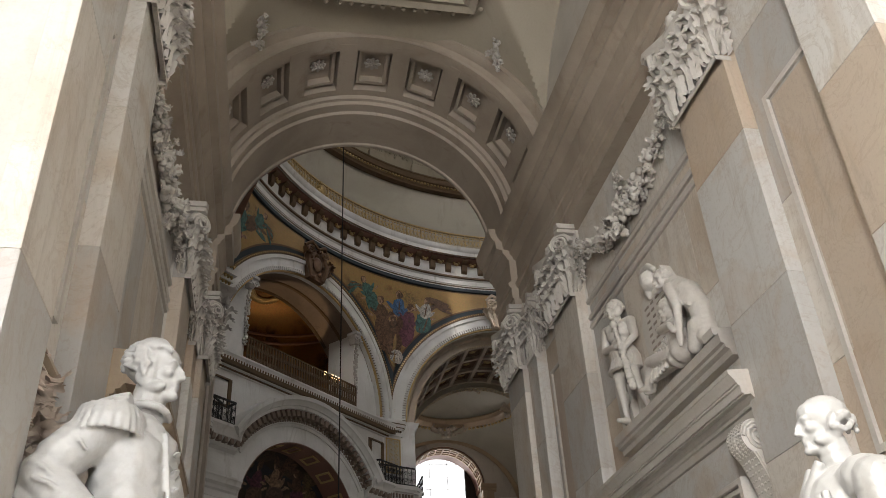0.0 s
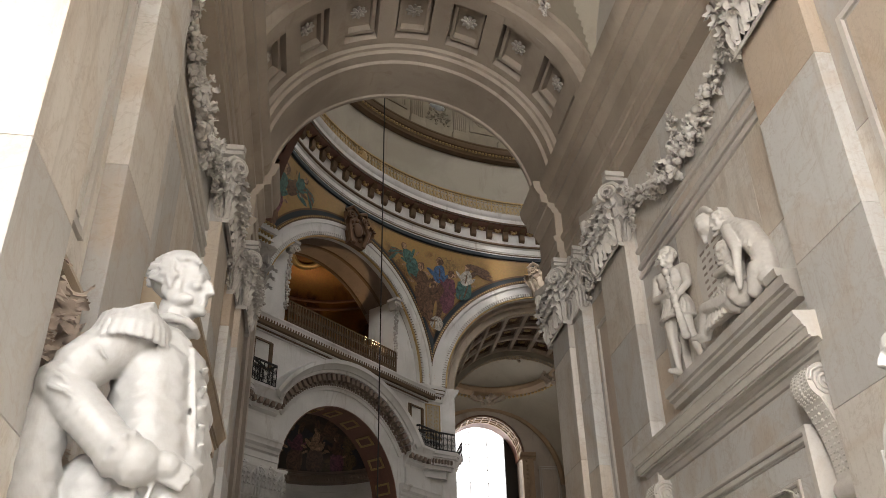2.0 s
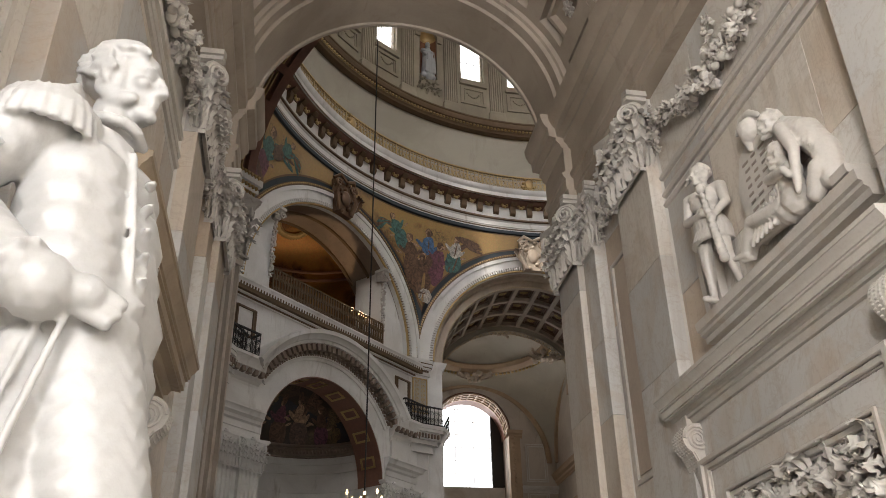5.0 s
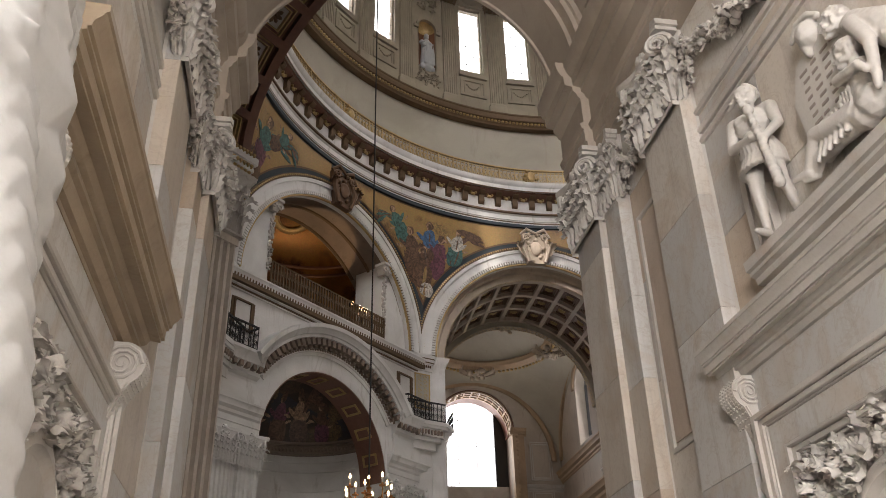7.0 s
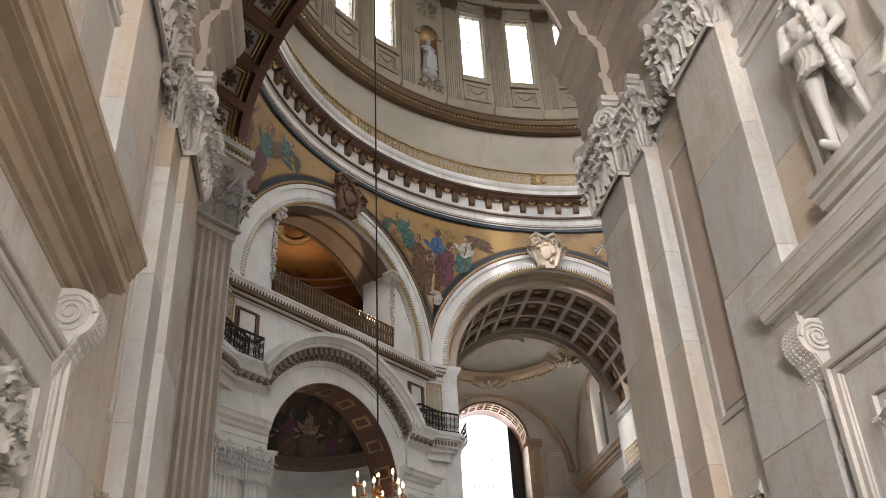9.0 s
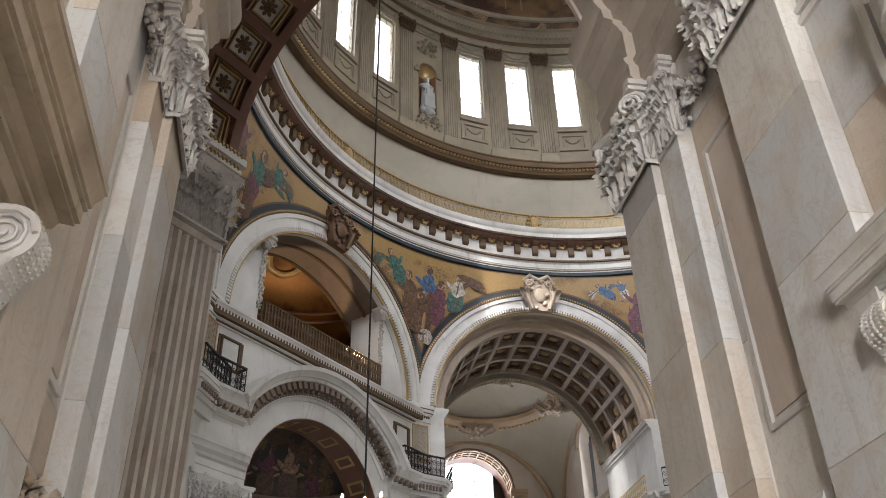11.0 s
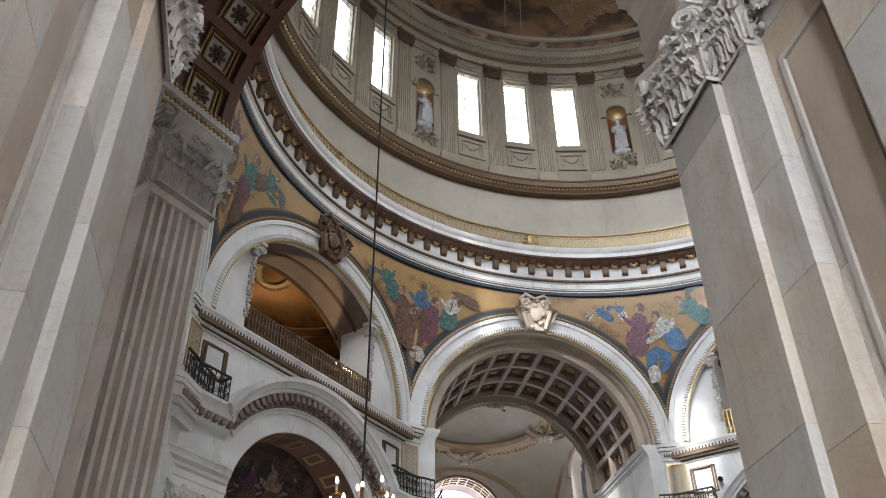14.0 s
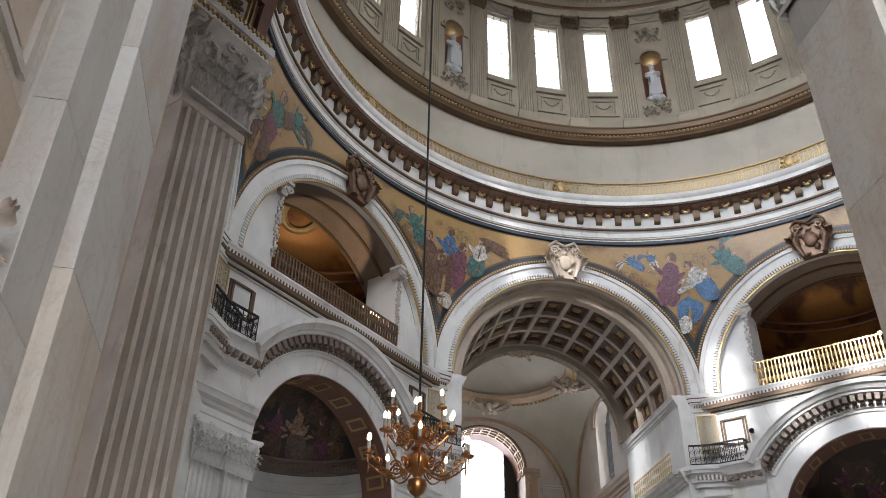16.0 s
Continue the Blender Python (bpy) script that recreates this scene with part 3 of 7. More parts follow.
        crumple(bm, RNG, y0 + .12, y1 - .12, 1.0, z1 - .14, 0, 200, 0.07)
        m = Matrix(((0, 0, -s, XC + s * 2.49), (1, 0, 0, 0), (0, 1, 0, 0), (0, 0, 0, 1)))
        part("foliage", bm, PINK, fr, "carved leaves and scrolls", m, 60)

# ---- the arch at the end of the passage ----
AM = pose(XC, 0, 0)
NC = 9
bm = bmesh.new()
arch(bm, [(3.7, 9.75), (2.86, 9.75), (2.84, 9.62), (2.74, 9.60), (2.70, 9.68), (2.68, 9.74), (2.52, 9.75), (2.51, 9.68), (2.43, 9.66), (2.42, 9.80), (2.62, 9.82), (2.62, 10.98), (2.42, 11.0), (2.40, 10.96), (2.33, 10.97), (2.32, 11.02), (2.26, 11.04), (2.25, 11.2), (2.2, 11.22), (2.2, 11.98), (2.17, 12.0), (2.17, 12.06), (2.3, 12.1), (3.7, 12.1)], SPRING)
vault = setting("vault_arch", bm, SHADED, "round stone arch with a coffered soffit", AM)
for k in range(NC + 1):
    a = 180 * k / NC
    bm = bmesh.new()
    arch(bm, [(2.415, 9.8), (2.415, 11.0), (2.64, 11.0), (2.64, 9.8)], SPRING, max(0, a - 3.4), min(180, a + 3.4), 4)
    part("coffer_rib", bm, SHADED, vault)
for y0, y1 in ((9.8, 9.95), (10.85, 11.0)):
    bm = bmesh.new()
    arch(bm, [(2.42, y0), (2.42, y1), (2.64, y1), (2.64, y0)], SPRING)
    part("coffer_rib", bm, SHADED, vault)
ros = rosette_mesh(0.15, ORNAMENT)
for k in range(NC):
    a = 180 * (k + 0.5) / NC
    bm = bmesh.new()
    arch(bm, [(2.50, 10.02), (2.50, 10.08), (2.63, 10.08), (2.63, 10.02)], SPRING, a - 5.6, a + 5.6, 2)
    arch(bm, [(2.50, 10.72), (2.50, 10.78), (2.63, 10.78), (2.63, 10.72)], SPRING, a - 5.6, a + 5.6, 2)
    for q in (-5.6, 4.4):
        arch(bm, [(2.50, 10.08), (2.50, 10.72), (2.63, 10.72), (2.63, 10.08)], SPRING, a + q, a + q + 1.2, 1)
    part("coffer_moulding", bm, SHADED, vault)
    share("rosette", ros, vault, pose(2.60 * math.cos(radians(a)), 10.4, SPRING + 2.60 * math.sin(radians(a))) @ Matrix.Rotation(radians(90 - a), 4, "Y") @ Matrix.Rotation(math.pi, 4, "X"))

# the bay before it: groined cream vault
bm = bmesh.new()
YA, YB = 2.9, 9.75
rows = []
for i in range(121):
    x = -2.62 + 5.24 * i / 120
    row = []
    for j in range(121):
        y = YA + (YB - YA) * j / 120
        v = (y - (YA + YB) / 2) / ((YB - YA) / 2)
        za = max(0, 1 - abs(x / 2.66) ** 2.6) ** (1 / 2.6) * 2.75
        zb = max(0, 1 - abs(v) ** 2.6 * 0.985) ** (1 / 2.6) * 2.75
        row.append((x, y, SPRING + max(za, zb) * 0.94 + 0.25 * (1 - (x / 2.62) ** 2) * (1 - v * v)))
    rows.append(row)
loft(bm, rows)
bay = setting("ceiling_bay", bm, CREAM, "cream groined plaster vault of the aisle bay", AM, smooth=30)
bm = bmesh.new()
lathe(bm, [(.01, -.01), (1.05, -.01), (1.05, -.06), (1.12, -.10), (1.2, -.07), (1.3, -.09), (1.36, 0)], n=4, a0=45, a1=405)
for k in range(60):
    for q, r in ((1.42, 0.028),):
        a = radians(6 * k)
        g = 1 / max(abs(math.cos(a)), abs(math.sin(a)))
        ico(bm, (0.98 * g * math.cos(a), 0.98 * g * math.sin(a), -0.05), r)
part("vault_frame", bm, CREAM, bay, "moulded plaster frame", pose(0, 7.49, 11.64) @ Matrix.Scale(1.5, 4))
for sx, sy in ((-1, 1), (1, 1)):
    bm = bmesh.new()
    swag(bm, [(0, 0, 0), (0, 0.05, -0.3), (0, 0, -0.75)], 0.12, RNG, 45)
    part("drop_ornament", bm, ORNAMENT, bay, "carved drop of flowers", pose(sx * 1.78, 9.25, SPRING + 2.28, 0, 0, 0), 60)
bm = bmesh.new()
arch(bm, [(3.6, -9), (3.6, 2.9), (3.8, 2.9), (3.8, -9)], SPRING)
setting("ceiling_aisle", bm, CREAM, "cream plastered aisle vault", AM)
bm = bmesh.new()
box(bm, -4.6, 4.6, -9.2, 12.0, 13.4, 13.7)
setting("ceiling_over_bay", bm, STONE, "stone closing the vault above", AM)
bm = bmesh.new()
wall_with_arch(bm, 4.4, 0, 14, 1.7, 7.0, -9.4, -9.0, 2.6)
setting("wall_south", bm, STONE, "end wall of the aisle with a tall window opening", AM)
# unseen glowing card, added so that no sun enters the aisle window
bm = bmesh.new()
box(bm, -6, 6, -10.6, -10.5, -0.2, 14)
setting("backdrop_sky", bm, SKYWHITE, "bright sky card outside the aisle window, keeps the sun out", AM, "sky")
bm = bmesh.new()
box(bm, -6, 8, 11.98, 12.08, 11.85, 18.2)
setting("wall_over_arch", bm, STONE, "stone wall above the passage arch", AM)
for s in (-1, 1):
    bm = bmesh.new()
    a, b = sorted((XC + s * 2.3, XC + s * 4.4))
    box(bm, a, b, 3.0, 3.19, 7.76, 14)
    setting("wall_return", bm, STONE, "stone return wall above the nearest pilaster")
# ---- monuments on the passage walls ----


def console(bm, z1, z0, d):
    """A scrolled bracket in the xz plane, x away from the wall; width along y is 0.24."""
    r = d * 0.48
    prof = []
    for i in range(15):
        a = radians(95 - 155 * i / 14)
        prof.append((d * 0.52 + r * math.cos(a), z1 - r * 1.02 + r * math.sin(a)))
    x1, zz = prof[-1]
    for i in range(1, 13):
        f = i / 12
        prof.append((x1 + (0.10 - x1) * (1 - (1 - f) ** 1.9), zz + (z0 + 0.16 - zz) * f))
    for i in range(9):
        a = radians(60 - 170 * i / 8)
        prof.append((0.075 + 0.07 * math.cos(a), z0 + 0.08 + 0.07 * math.sin(a)))
    loft(bm, [[(x, y, z) for x, z in prof] + [(0, y, z0), (0, y, z1)] for y in (-0.115, -0.12, 0.12, 0.115)], True, True)
    for y in (-0.122, 0.122):
        m = Matrix.Translation((0, y, 0)) @ Matrix.Diagonal((1, 1 if y < 0 else -1, 1, 1))
        volute(bm, (d * 0.52, 0, z1 - r * 1.02), r * 0.86, m, 0.016, 3.0, 0.012)
        volute(bm, (0.075, 0, z0 + 0.08), 0.058, m, 0.012, 1.8, 0.01)
        tube(bm, [m @ Vector((x - 0.02, 0, z)) for x, z in prof[14:27]], 0.010, 5)
    for i in range(4, 26):
        x, z = prof[i]
        for yy in (-0.095, -0.048, 0.0, 0.048, 0.095):
            ico(bm, (x, yy, z), (0.009, 0.017, 0.012 if yy else 0.02))


def monument(s, label, X0, kp, kz, top, ya, yb):
    """Tabernacle frame of veined marble: cornice on scrolled consoles above an eared frame with carved foliage."""
    mon = thing("wall_monument", label, "monument", None, "wall monuments")
    bm = bmesh.new()
    prof = [(-0.02, 3.98), (0.12, 3.98), (0.12, 4.03), (0.16, 4.04), (0.19, 4.09), (0.20, 4.12), (0.24, 4.125), (0.24, 4.17), (0.28, 4.18), (0.30, 4.22), (0.31, 4.23), (0.40, 4.21), (0.40, 4.235), (0.43, 4.235),
            (0.43, 4.34), (0.455, 4.345), (0.455, 4.37), (0.475, 4.375), (0.485, 4.42), (0.52, 4.46), (0.535, 4.49), (0.55, 4.495), (0.55, 4.55), (-0.02, 4.60)]
    run(bm, [(o * kp, top - (4.55 - z) * kz) for o, z in prof], ya, yb, X0, s)
    low, dz = top - 0.57 * kz, -0.05
    part("cornice", bm, TAN if s < 0 else STONE, mon, "deep moulded cornice with small fillets")
    bm = bmesh.new()
    run(bm, [(-0.02, 3.58 + dz), (0.10, 3.58 + dz), (0.10, low - .005), (-0.02, low - .005)], 6.0, 8.95, X0, s)
    part("frieze", bm, BLOCK, mon, "plain veined marble frieze")
    for n, (o, w, dep) in enumerate(((0.0, 0.05, 0.20), (0.05, 0.05, 0.17), (0.10, 0.015, 0.15), (0.115, 0.20, 0.135), (0.315, 0.03, 0.155), (0.345, 0.05, 0.12), (0.395, 0.03, 0.09))):
        bm = bmesh.new()
        y0, y1, z1 = 6.10 + o, 8.85 - o, 3.57 - o + dz
        for q0, q1, q2, q3 in ((y0, y0 + w, 0.6, z1), (y1 - w, y1, 0.6, z1), (y0 + w, y1 - w, z1 - w, z1)):
            run(bm, [(-0.02, q2), (dep - 0.01, q2), (dep, q2 + 0.008), (dep, q3 - 0.008), (dep - 0.01, q3), (-0.02, q3)], q0, q1, X0, s)
        part("frame_moulding", bm, STONE if n != 3 else BLOCK, mon)
    bm = bmesh.new()
    crumple(bm, RNG, 6.56, 8.40, 1.6, 3.12 + dz, 0, 420, 0.075, (7.5, 2.05, 0.72, 0.85))
    m = Matrix(((0, 0, -s, X0 - s * 0.03), (1, 0, 0, 0), (0, 1, 0, 0), (0, 0, 0, 1)))
    part("carved_foliage", bm, ORNAMENT, mon, "deeply undercut carved leaves and fruit", m, 60)
    bm = bmesh.new()
    rings = []
    for r, z in ((0.66, 0.0), (0.68, 0.06), (0.60, 0.08), (0.56, 0.03), (0.0, 0.03)):
        rings.append([(r * math.cos(a), r * 1.18 * math.sin(a), z) for a in [2 * math.pi * k / 48 for k in range(48)]])
    loft(bm, rings, True)
    part("oval_tablet", bm, STONE, mon, "oval marble tablet", m @ pose(7.5, 2.05, 0.01))
    bm = bmesh.new()
    console(bm, low, low - 0.95, 0.36 * (kp + 1) / 2)
    me = mesh_of("console", bm, STONE, 45)
    for y in (ya + .24, yb - .30):
        share("console", me, mon, pose(X0, y, 0, 0, 0, 180 if s > 0 else 0), "scrolled marble bracket")
    for y in (ya + .24, yb - .30):
        bm = bmesh.new()
        swag(bm, [(0.05, 0, 3.0), (0.05, 0.01, 2.4), (0.03, 0, 1.7)], 0.11, RNG, 60)
        part("fruit_pendant", bm, ORNAMENT, mon, "hanging carved fruit and masks", pose(X0, y, 0, 0, 0, 180 if s > 0 else 0), 60)["kind"] = "stuff"
    for y0, y1 in ((ya + .08, 6.0), (8.95, yb - .12)):
        bm = bmesh.new()
        run(bm, [(-0.02, 0), (0.06, 0), (0.06, low - .01), (-0.02, low - .01)], y0, y1, X0, s)
        part("backing", bm, BLOCK, mon)
    return mon


monument(1, "marble wall monument with cornice on scrolled brackets", XC + 2.54, 0.64, 0.60, 4.22, 5.66, 9.28)
monument(-1, "matching marble wall monument behind the statue", XC - 2.54, 0.86, 0.75, 4.30, 5.84, 9.10)

RELIEF = stone("grey_relief_marble", (0.60, 0.57, 0.525), (0.50, 0.47, 0.43), (0.40, 0.36, 0.31), 0.45, 1.8, 0.15)
# upper relief group on the east monument
XW = XC + 2.54
grp = thing("memorial_ledge", "sloping moulded ledge above the monument cornice", "ledge")
bm = bmesh.new()
run(bm, [(-0.02, 4.50), (0.09, 4.50), (0.10, 4.55), (0.14, 4.57), (0.14, 4.60), (0.17, 4.61), (0.18, 4.69), (-0.02, 4.71)], 5.95, 8.5, XW, 1)
run(bm, [(-0.02, 4.70), (0.19, 4.70), (0.20, 4.73), (0.20, 4.77), (-0.02, 4.78)], 6.0, 6.18, XW, 1)
part("ledge", bm, STONE, grp)
bm = bmesh.new()
for y0, y1, z1 in ((8.12, 8.22, 5.95), (8.25, 8.32, 5.98), (8.36, 8.44, 5.95)):
    run(bm, [(-0.02, 4.71), (0.07, 4.71), (0.09, 5.2), (0.07, z1), (-0.02, z1)], y0, y1, XW, 1)
part("fluted_strip", bm, STONE, grp)
bm = bmesh.new()
loft(bm, [[(XW - d, y, z) for y, z in ((7.35, 4.9), (6.75, 4.95), (6.62, 5.55), (6.78, 5.86), (7.30, 5.72), (7.42, 5.45))] for d in (0.02, 0.13)], True, True)
slab = part("tablet", bm, RELIEF, grp, "marble tablet with worn lettering")
bm = bmesh.new()
for k in range(8):
    z = 5.60 - 0.075 * k
    for q in range(4):
        y = 7.28 - 0.13 * q - RNG.uniform(0, .03)
        box(bm, XW - 0.136, XW - 0.13, y - RNG.uniform(.06, .10), y, z, z + 0.022)
part("worn_lettering", bm, DARKSTONE, slab)["kind"] = "stuff"

BX, BY = XW - 0.13, 7.92
YOUTH = [
    ((0, .085, .74), (-.02, .09, .41), .092, .062), ((-.02, .09, .41), (.01, .10, .08), .060, .034), ((.028, .094, .32), (.02, .096, .24), .050, .046), ((.01, .10, .035), (-.11, .12, .025), .038, .026),
    ((0, -.075, .74), (-.05, -.14, .42), .090, .062), ((-.05, -.14, .42), (.06, -.17, .09), .058, .034), ((-.01, -.15, .33), (.02, -.16, .26), .046, .042), ((.06, -.17, .035), (-.04, -.21, .025), .036, .026),
    ((0, -.05, .76), (0, .05, .76), .115, .115), ((0, -.02, .86), (0, .02, .86), .098, .098), ((-.005, -.05, 1.0), (-.005, .05, 1.0), .105, .105), ((-.06, .055, 1.05), (-.06, .075, 1.05), .058, .058), ((-.06, -.055, 1.05), (-.06, -.075, 1.05), .058, .058),
    ((0, -.165, 1.09), (0, .165, 1.09), .066, .066), ((0, 0, 1.12), (-.01, 0, 1.22), .056, .05),
    ((0, .18, 1.09), (-.02, .215, .87), .060, .047), ((-.02, .215, .87), (-.16, -.04, .79), .046, .031), ((-.165, -.05, .79), (-.17, -.10, .78), .038, .034),
    ((0, -.18, 1.09), (-.05, -.23, .88), .058, .046), ((-.05, -.23, .88), (-.17, -.14, .72), .044, .031), ((-.175, -.14, .72), (-.18, -.15, .70), .040, .036),
    ((-.19, -.09, 1.00), (-.18, -.19, .28), .030, .048), ((-.19, -.085, 1.03), (-.19, -.087, 1.02), .046, .046),
]
YF = [((-.118 * math.cos(t), .135 * math.sin(t), .80), (-.155 * math.cos(t), .185 * math.sin(t), .55), .020, .030) for t in [radians(15 * k) for k in range(24)]]
YF += [((0, .06 + .03 * k, 1.40 - .02 * k), (.03, .12 + .03 * k, 1.42 - .04 * k), .026, .014) for k in range(4)]
figure("standing_youth_statue", YOUTH, pose(BX, BY + .06, 4.70, 0, 0, 28) @ Matrix.Scale(1.0, 4), RELIEF, "white marble statue of a standing youth holding a club", "statue", 0.0085, YF, "", head_eggs((-.02, 0, 1.31), .80, 170, 2, 5))
PAIR = [
    # the warrior bending over
    ((.02, -.02, .83), (-.01, .0, .88), .06, .055), ((.03, -.10, .78), (.05, -.28, .62), .115, .125), ((.05, -.28, .62), (.06, -.42, .36), .125, .11), ((.06, -.42, .36), (.04, -.46, .10), .115, .10), ((.0, -.40, .20), (-.02, -.30, .05), .10, .07),
    ((-.07, -.16, .72), (-.11, -.30, .44), .062, .050), ((-.11, -.30, .44), (-.14, -.30, .18), .048, .034), ((-.14, -.30, .16), (-.14, -.28, .08), .036, .024), ((.04, .02, .72), (-.02, .10, .52), .05, .04),
    # the seated youth, bowed, one arm across the knee
    ((-.07, -.09, .44), (-.07, -.08, .50), .05, .045), ((-.05, -.14, .36), (-.06, -.02, .37), .085, .085), ((-.04, -.08, .16), (-.05, -.10, .34), .105, .10), ((-.03, .0, .10), (-.03, -.10, .12), .12, .13),
    ((-.09, -.15, .37), (-.15, .02, .37), .052, .045), ((-.15, .02, .37), (-.18, -.20, .30), .044, .032), ((-.18, -.22, .30), (-.18, -.27, .22), .034, .024),
    ((-.07, .05, .13), (-.12, .42, .23), .085, .058), ((-.12, .42, .23), (-.10, .62, .07), .055, .034), ((-.10, .62, .05), (-.13, .74, .07), .036, .024), ((-.04, .10, .09), (-.07, .50, .10), .075, .05), ((-.07, .50, .10), (-.05, .60, .03), .048, .03), ((-.05, .60, .02), (-.10, .68, .02), .03, .02),
    # the helmet on the tablet
    ((.0, .33, 1.07), (.0, .34, 1.11), .10, .105), ((-.02, .36, .92), (-.01, .38, 1.04), .026, .055), ((.0, .20, 1.16), (.0, .30, 1.25), .030, .036), ((.0, .30, 1.25), (.0, .42, 1.27), .036, .036), ((.0, .42, 1.27), (.0, .54, 1.20), .036, .02),
]
PF = [((-.13, .10 + .05 * k, .26), (-.12, .12 + .07 * k, .03), .014, .022) for k in range(6)]
PF += [((.0, -.14 - .05 * k, .86 - .05 * k), (-.06, -.22 - .05 * k, .60 - .05 * k), .012, .016) for k in range(5)]
PF += [((-.13, -.02 + .03 * k, .30), (-.14, .04 + .04 * k, .10), .010, .016) for k in range(4)]
figure("seated_pair_statue", PAIR, pose(XW - 0.13, 6.72, 4.74), RELIEF, "white marble statue of a warrior bending over a seated figure", "statue", 0.0090, PF, "", head_eggs((-.03, .03, .94), .72, 125, 2, 6) + head_eggs((-.09, -.06, .57), .68, 130, 2, 7))

# ---- the two large statues ----


def pedestal(x, y, z1, w, label):
    ped = thing("pedestal", label, "pedestal", pose(x, y, 0), "statue pedestals")
    bm = bmesh.new()
    for q, a, b in ((w + .12, 0, .16), (w + .06, .16, .24), (w, .24, z1 - .14), (w + .05, z1 - .14, z1 - .08), (w + .1, z1 - .08, z1)):
        box(bm, -q / 2, q / 2, -q / 2, q / 2, a, b)
    part("die", bm, STONE, ped)
    return ped


pedestal(-0.70, 4.15, 1.02, 0.9, "square moulded stone pedestal under the officer statue")
pedestal(2.90, 3.75, 0.75, 0.9, "square moulded stone pedestal under the bald statue")
# the officer: faces +x, right hand on the hip, head a little to his right
OFF = [
    ((.03, -.17, 1.48), (-.01, -.17, 1.88), .165, .165),
    ((-.03, 0, 2.06), (-.01, 0, 2.28), .098, .084),
    ((-.04, -.24, 2.02), (-.04, .24, 2.02), .12, .12), ((-.02, -.10, 1.75), (-.03, -.10, 1.98), .19, .17), ((-.02, .10, 1.75), (-.03, .10, 1.98), .19, .17),
    ((.02, 0, 1.50), (.01, 0, 1.75), .215, .205), ((.0, -.06, 1.35), (.02, -.05, 1.5), .22, .215), ((.0, .06, 1.35), (.02, .05, 1.5), .22, .215),
    ((-.08, -.30, 2.0), (-.22, -.38, 1.84), .125, .112), ((-.22, -.38, 1.84), (-.27, -.40, 1.76), .112, .108), ((-.27, -.40, 1.76), (.0, -.38, 1.48), .105, .088),
    ((.0, -.38, 1.48), (.06, -.35, 1.45), .098, .098), ((.06, -.35, 1.45), (.16, -.29, 1.45), .055, .058), ((.16, -.29, 1.47), (.235, -.24, 1.44), .032, .022),
    ((.16, -.29, 1.44), (.23, -.25, 1.405), .03, .02), ((.15, -.29, 1.41), (.21, -.26, 1.375), .028, .02), ((.12, -.25, 1.49), (.19, -.20, 1.48), .03, .022),
    ((-.05, .30, 2.0), (-.04, .34, 1.7), .115, .10), ((-.04, .34, 1.7), (.10, .20, 1.45), .09, .07),
    ((.22, -.12, .78), (.06, -.08, 1.36), .165, .19), ((.27, -.12, .14), (.22, -.12, .78), .125, .165), ((.04, .12, .9), (.02, .10, 1.35), .155, .20), ((.05, -.14, .12), (.04, -.13, .9), .10, .16), ((.03, .14, .12), (.04, .12, .9), .09, .15),
    ((.05, -.12, .08), (.22, -.14, .06), .08, .06), ((.03, .14, .08), (.2, .2, .06), .08, .06),
    ((-.22, -.18, .2), (-.17, -.16, 1.4), .21, .16), ((-.24, .1, .2), (-.18, .1, 1.4), .22, .18), ((-.36, -.32, .25), (-.34, -.36, 1.65), .15, .11),
    ((-.02, -.30, .25), (.0, -.24, 1.3), .10, .09), ((-.15, 0, .1), (.1, 0, .1), .3, .3),
]
EPA = []
for k in range(15):
    a = radians(-100 + 14 * k)
    EPA.append(((-.08 + .120 * math.sin(a), -.29 - .110 * math.cos(a), 2.085), (-.08 + .160 * math.sin(a), -.29 - .160 * math.cos(a), 1.945), .015, .017))
BUTTON = [((.178 + .006 * k, -.07, 1.93 - .085 * k), (.182 + .006 * k, -.07, 1.925 - .085 * k), .020, .020) for k in range(6)]
FOLD = [((-.30 + .055 * k, -.42 + .035 * k, 1.2), (-.36 + .07 * k, -.46 + .03 * k, .2), .02, .04) for k in range(3)]
FOLD += [((.14, -.13, 2.02), (.205, -.11, 1.42), .012, .014), ((.12, -.30, 1.38), (-.10, -.42, .30), .012, .020), ((.05, -.30, 1.36), (-.02, -.36, 1.0), .014, .010)]
# shoulder strap, standing collar, cuff and sleeve creases
FOLD += [((-.15, -.26, 2.105), (.02, -.29, 2.125), .045, .045), ((-.12, -.31, 2.10), (.02, -.34, 2.09), .035, .03), ((.075, -.09, 2.17), (.095, .02, 2.14), .022, .022), ((-.07, -.10, 2.19), (.075, -.09, 2.17), .022, .022), ((-.09, -.06, 2.21), (-.07, -.10, 2.19), .022, .022)]
for k in range(10):
    a = 2 * math.pi * k / 10
    b = 2 * math.pi * (k + 1) / 10
    FOLD.append(((.005 + .05 * math.cos(a), -.375 + .082 * math.sin(a), 1.475 + .075 * math.cos(a)), (.005 + .05 * math.cos(b), -.375 + .082 * math.sin(b), 1.475 + .075 * math.cos(b)), .017, .017))
FOLD += [((-.30, -.49, 1.80), (-.18, -.48, 1.72), .014, .010), ((-.27, -.50, 1.72), (-.15, -.48, 1.66), .012, .008), ((-.17, -.44, 1.92), (-.08, -.44, 1.84), .012, .008)]
figure("officer_statue", OFF, pose(-0.62, 4.2, 1.02, 0, 0, -12), WHITE, "white marble statue of an officer with hand on hip", "statue", 0.0085, EPA + BUTTON + FOLD, "", head_eggs((.0, -.01, 2.425), 1.06, -2, 1, 4))
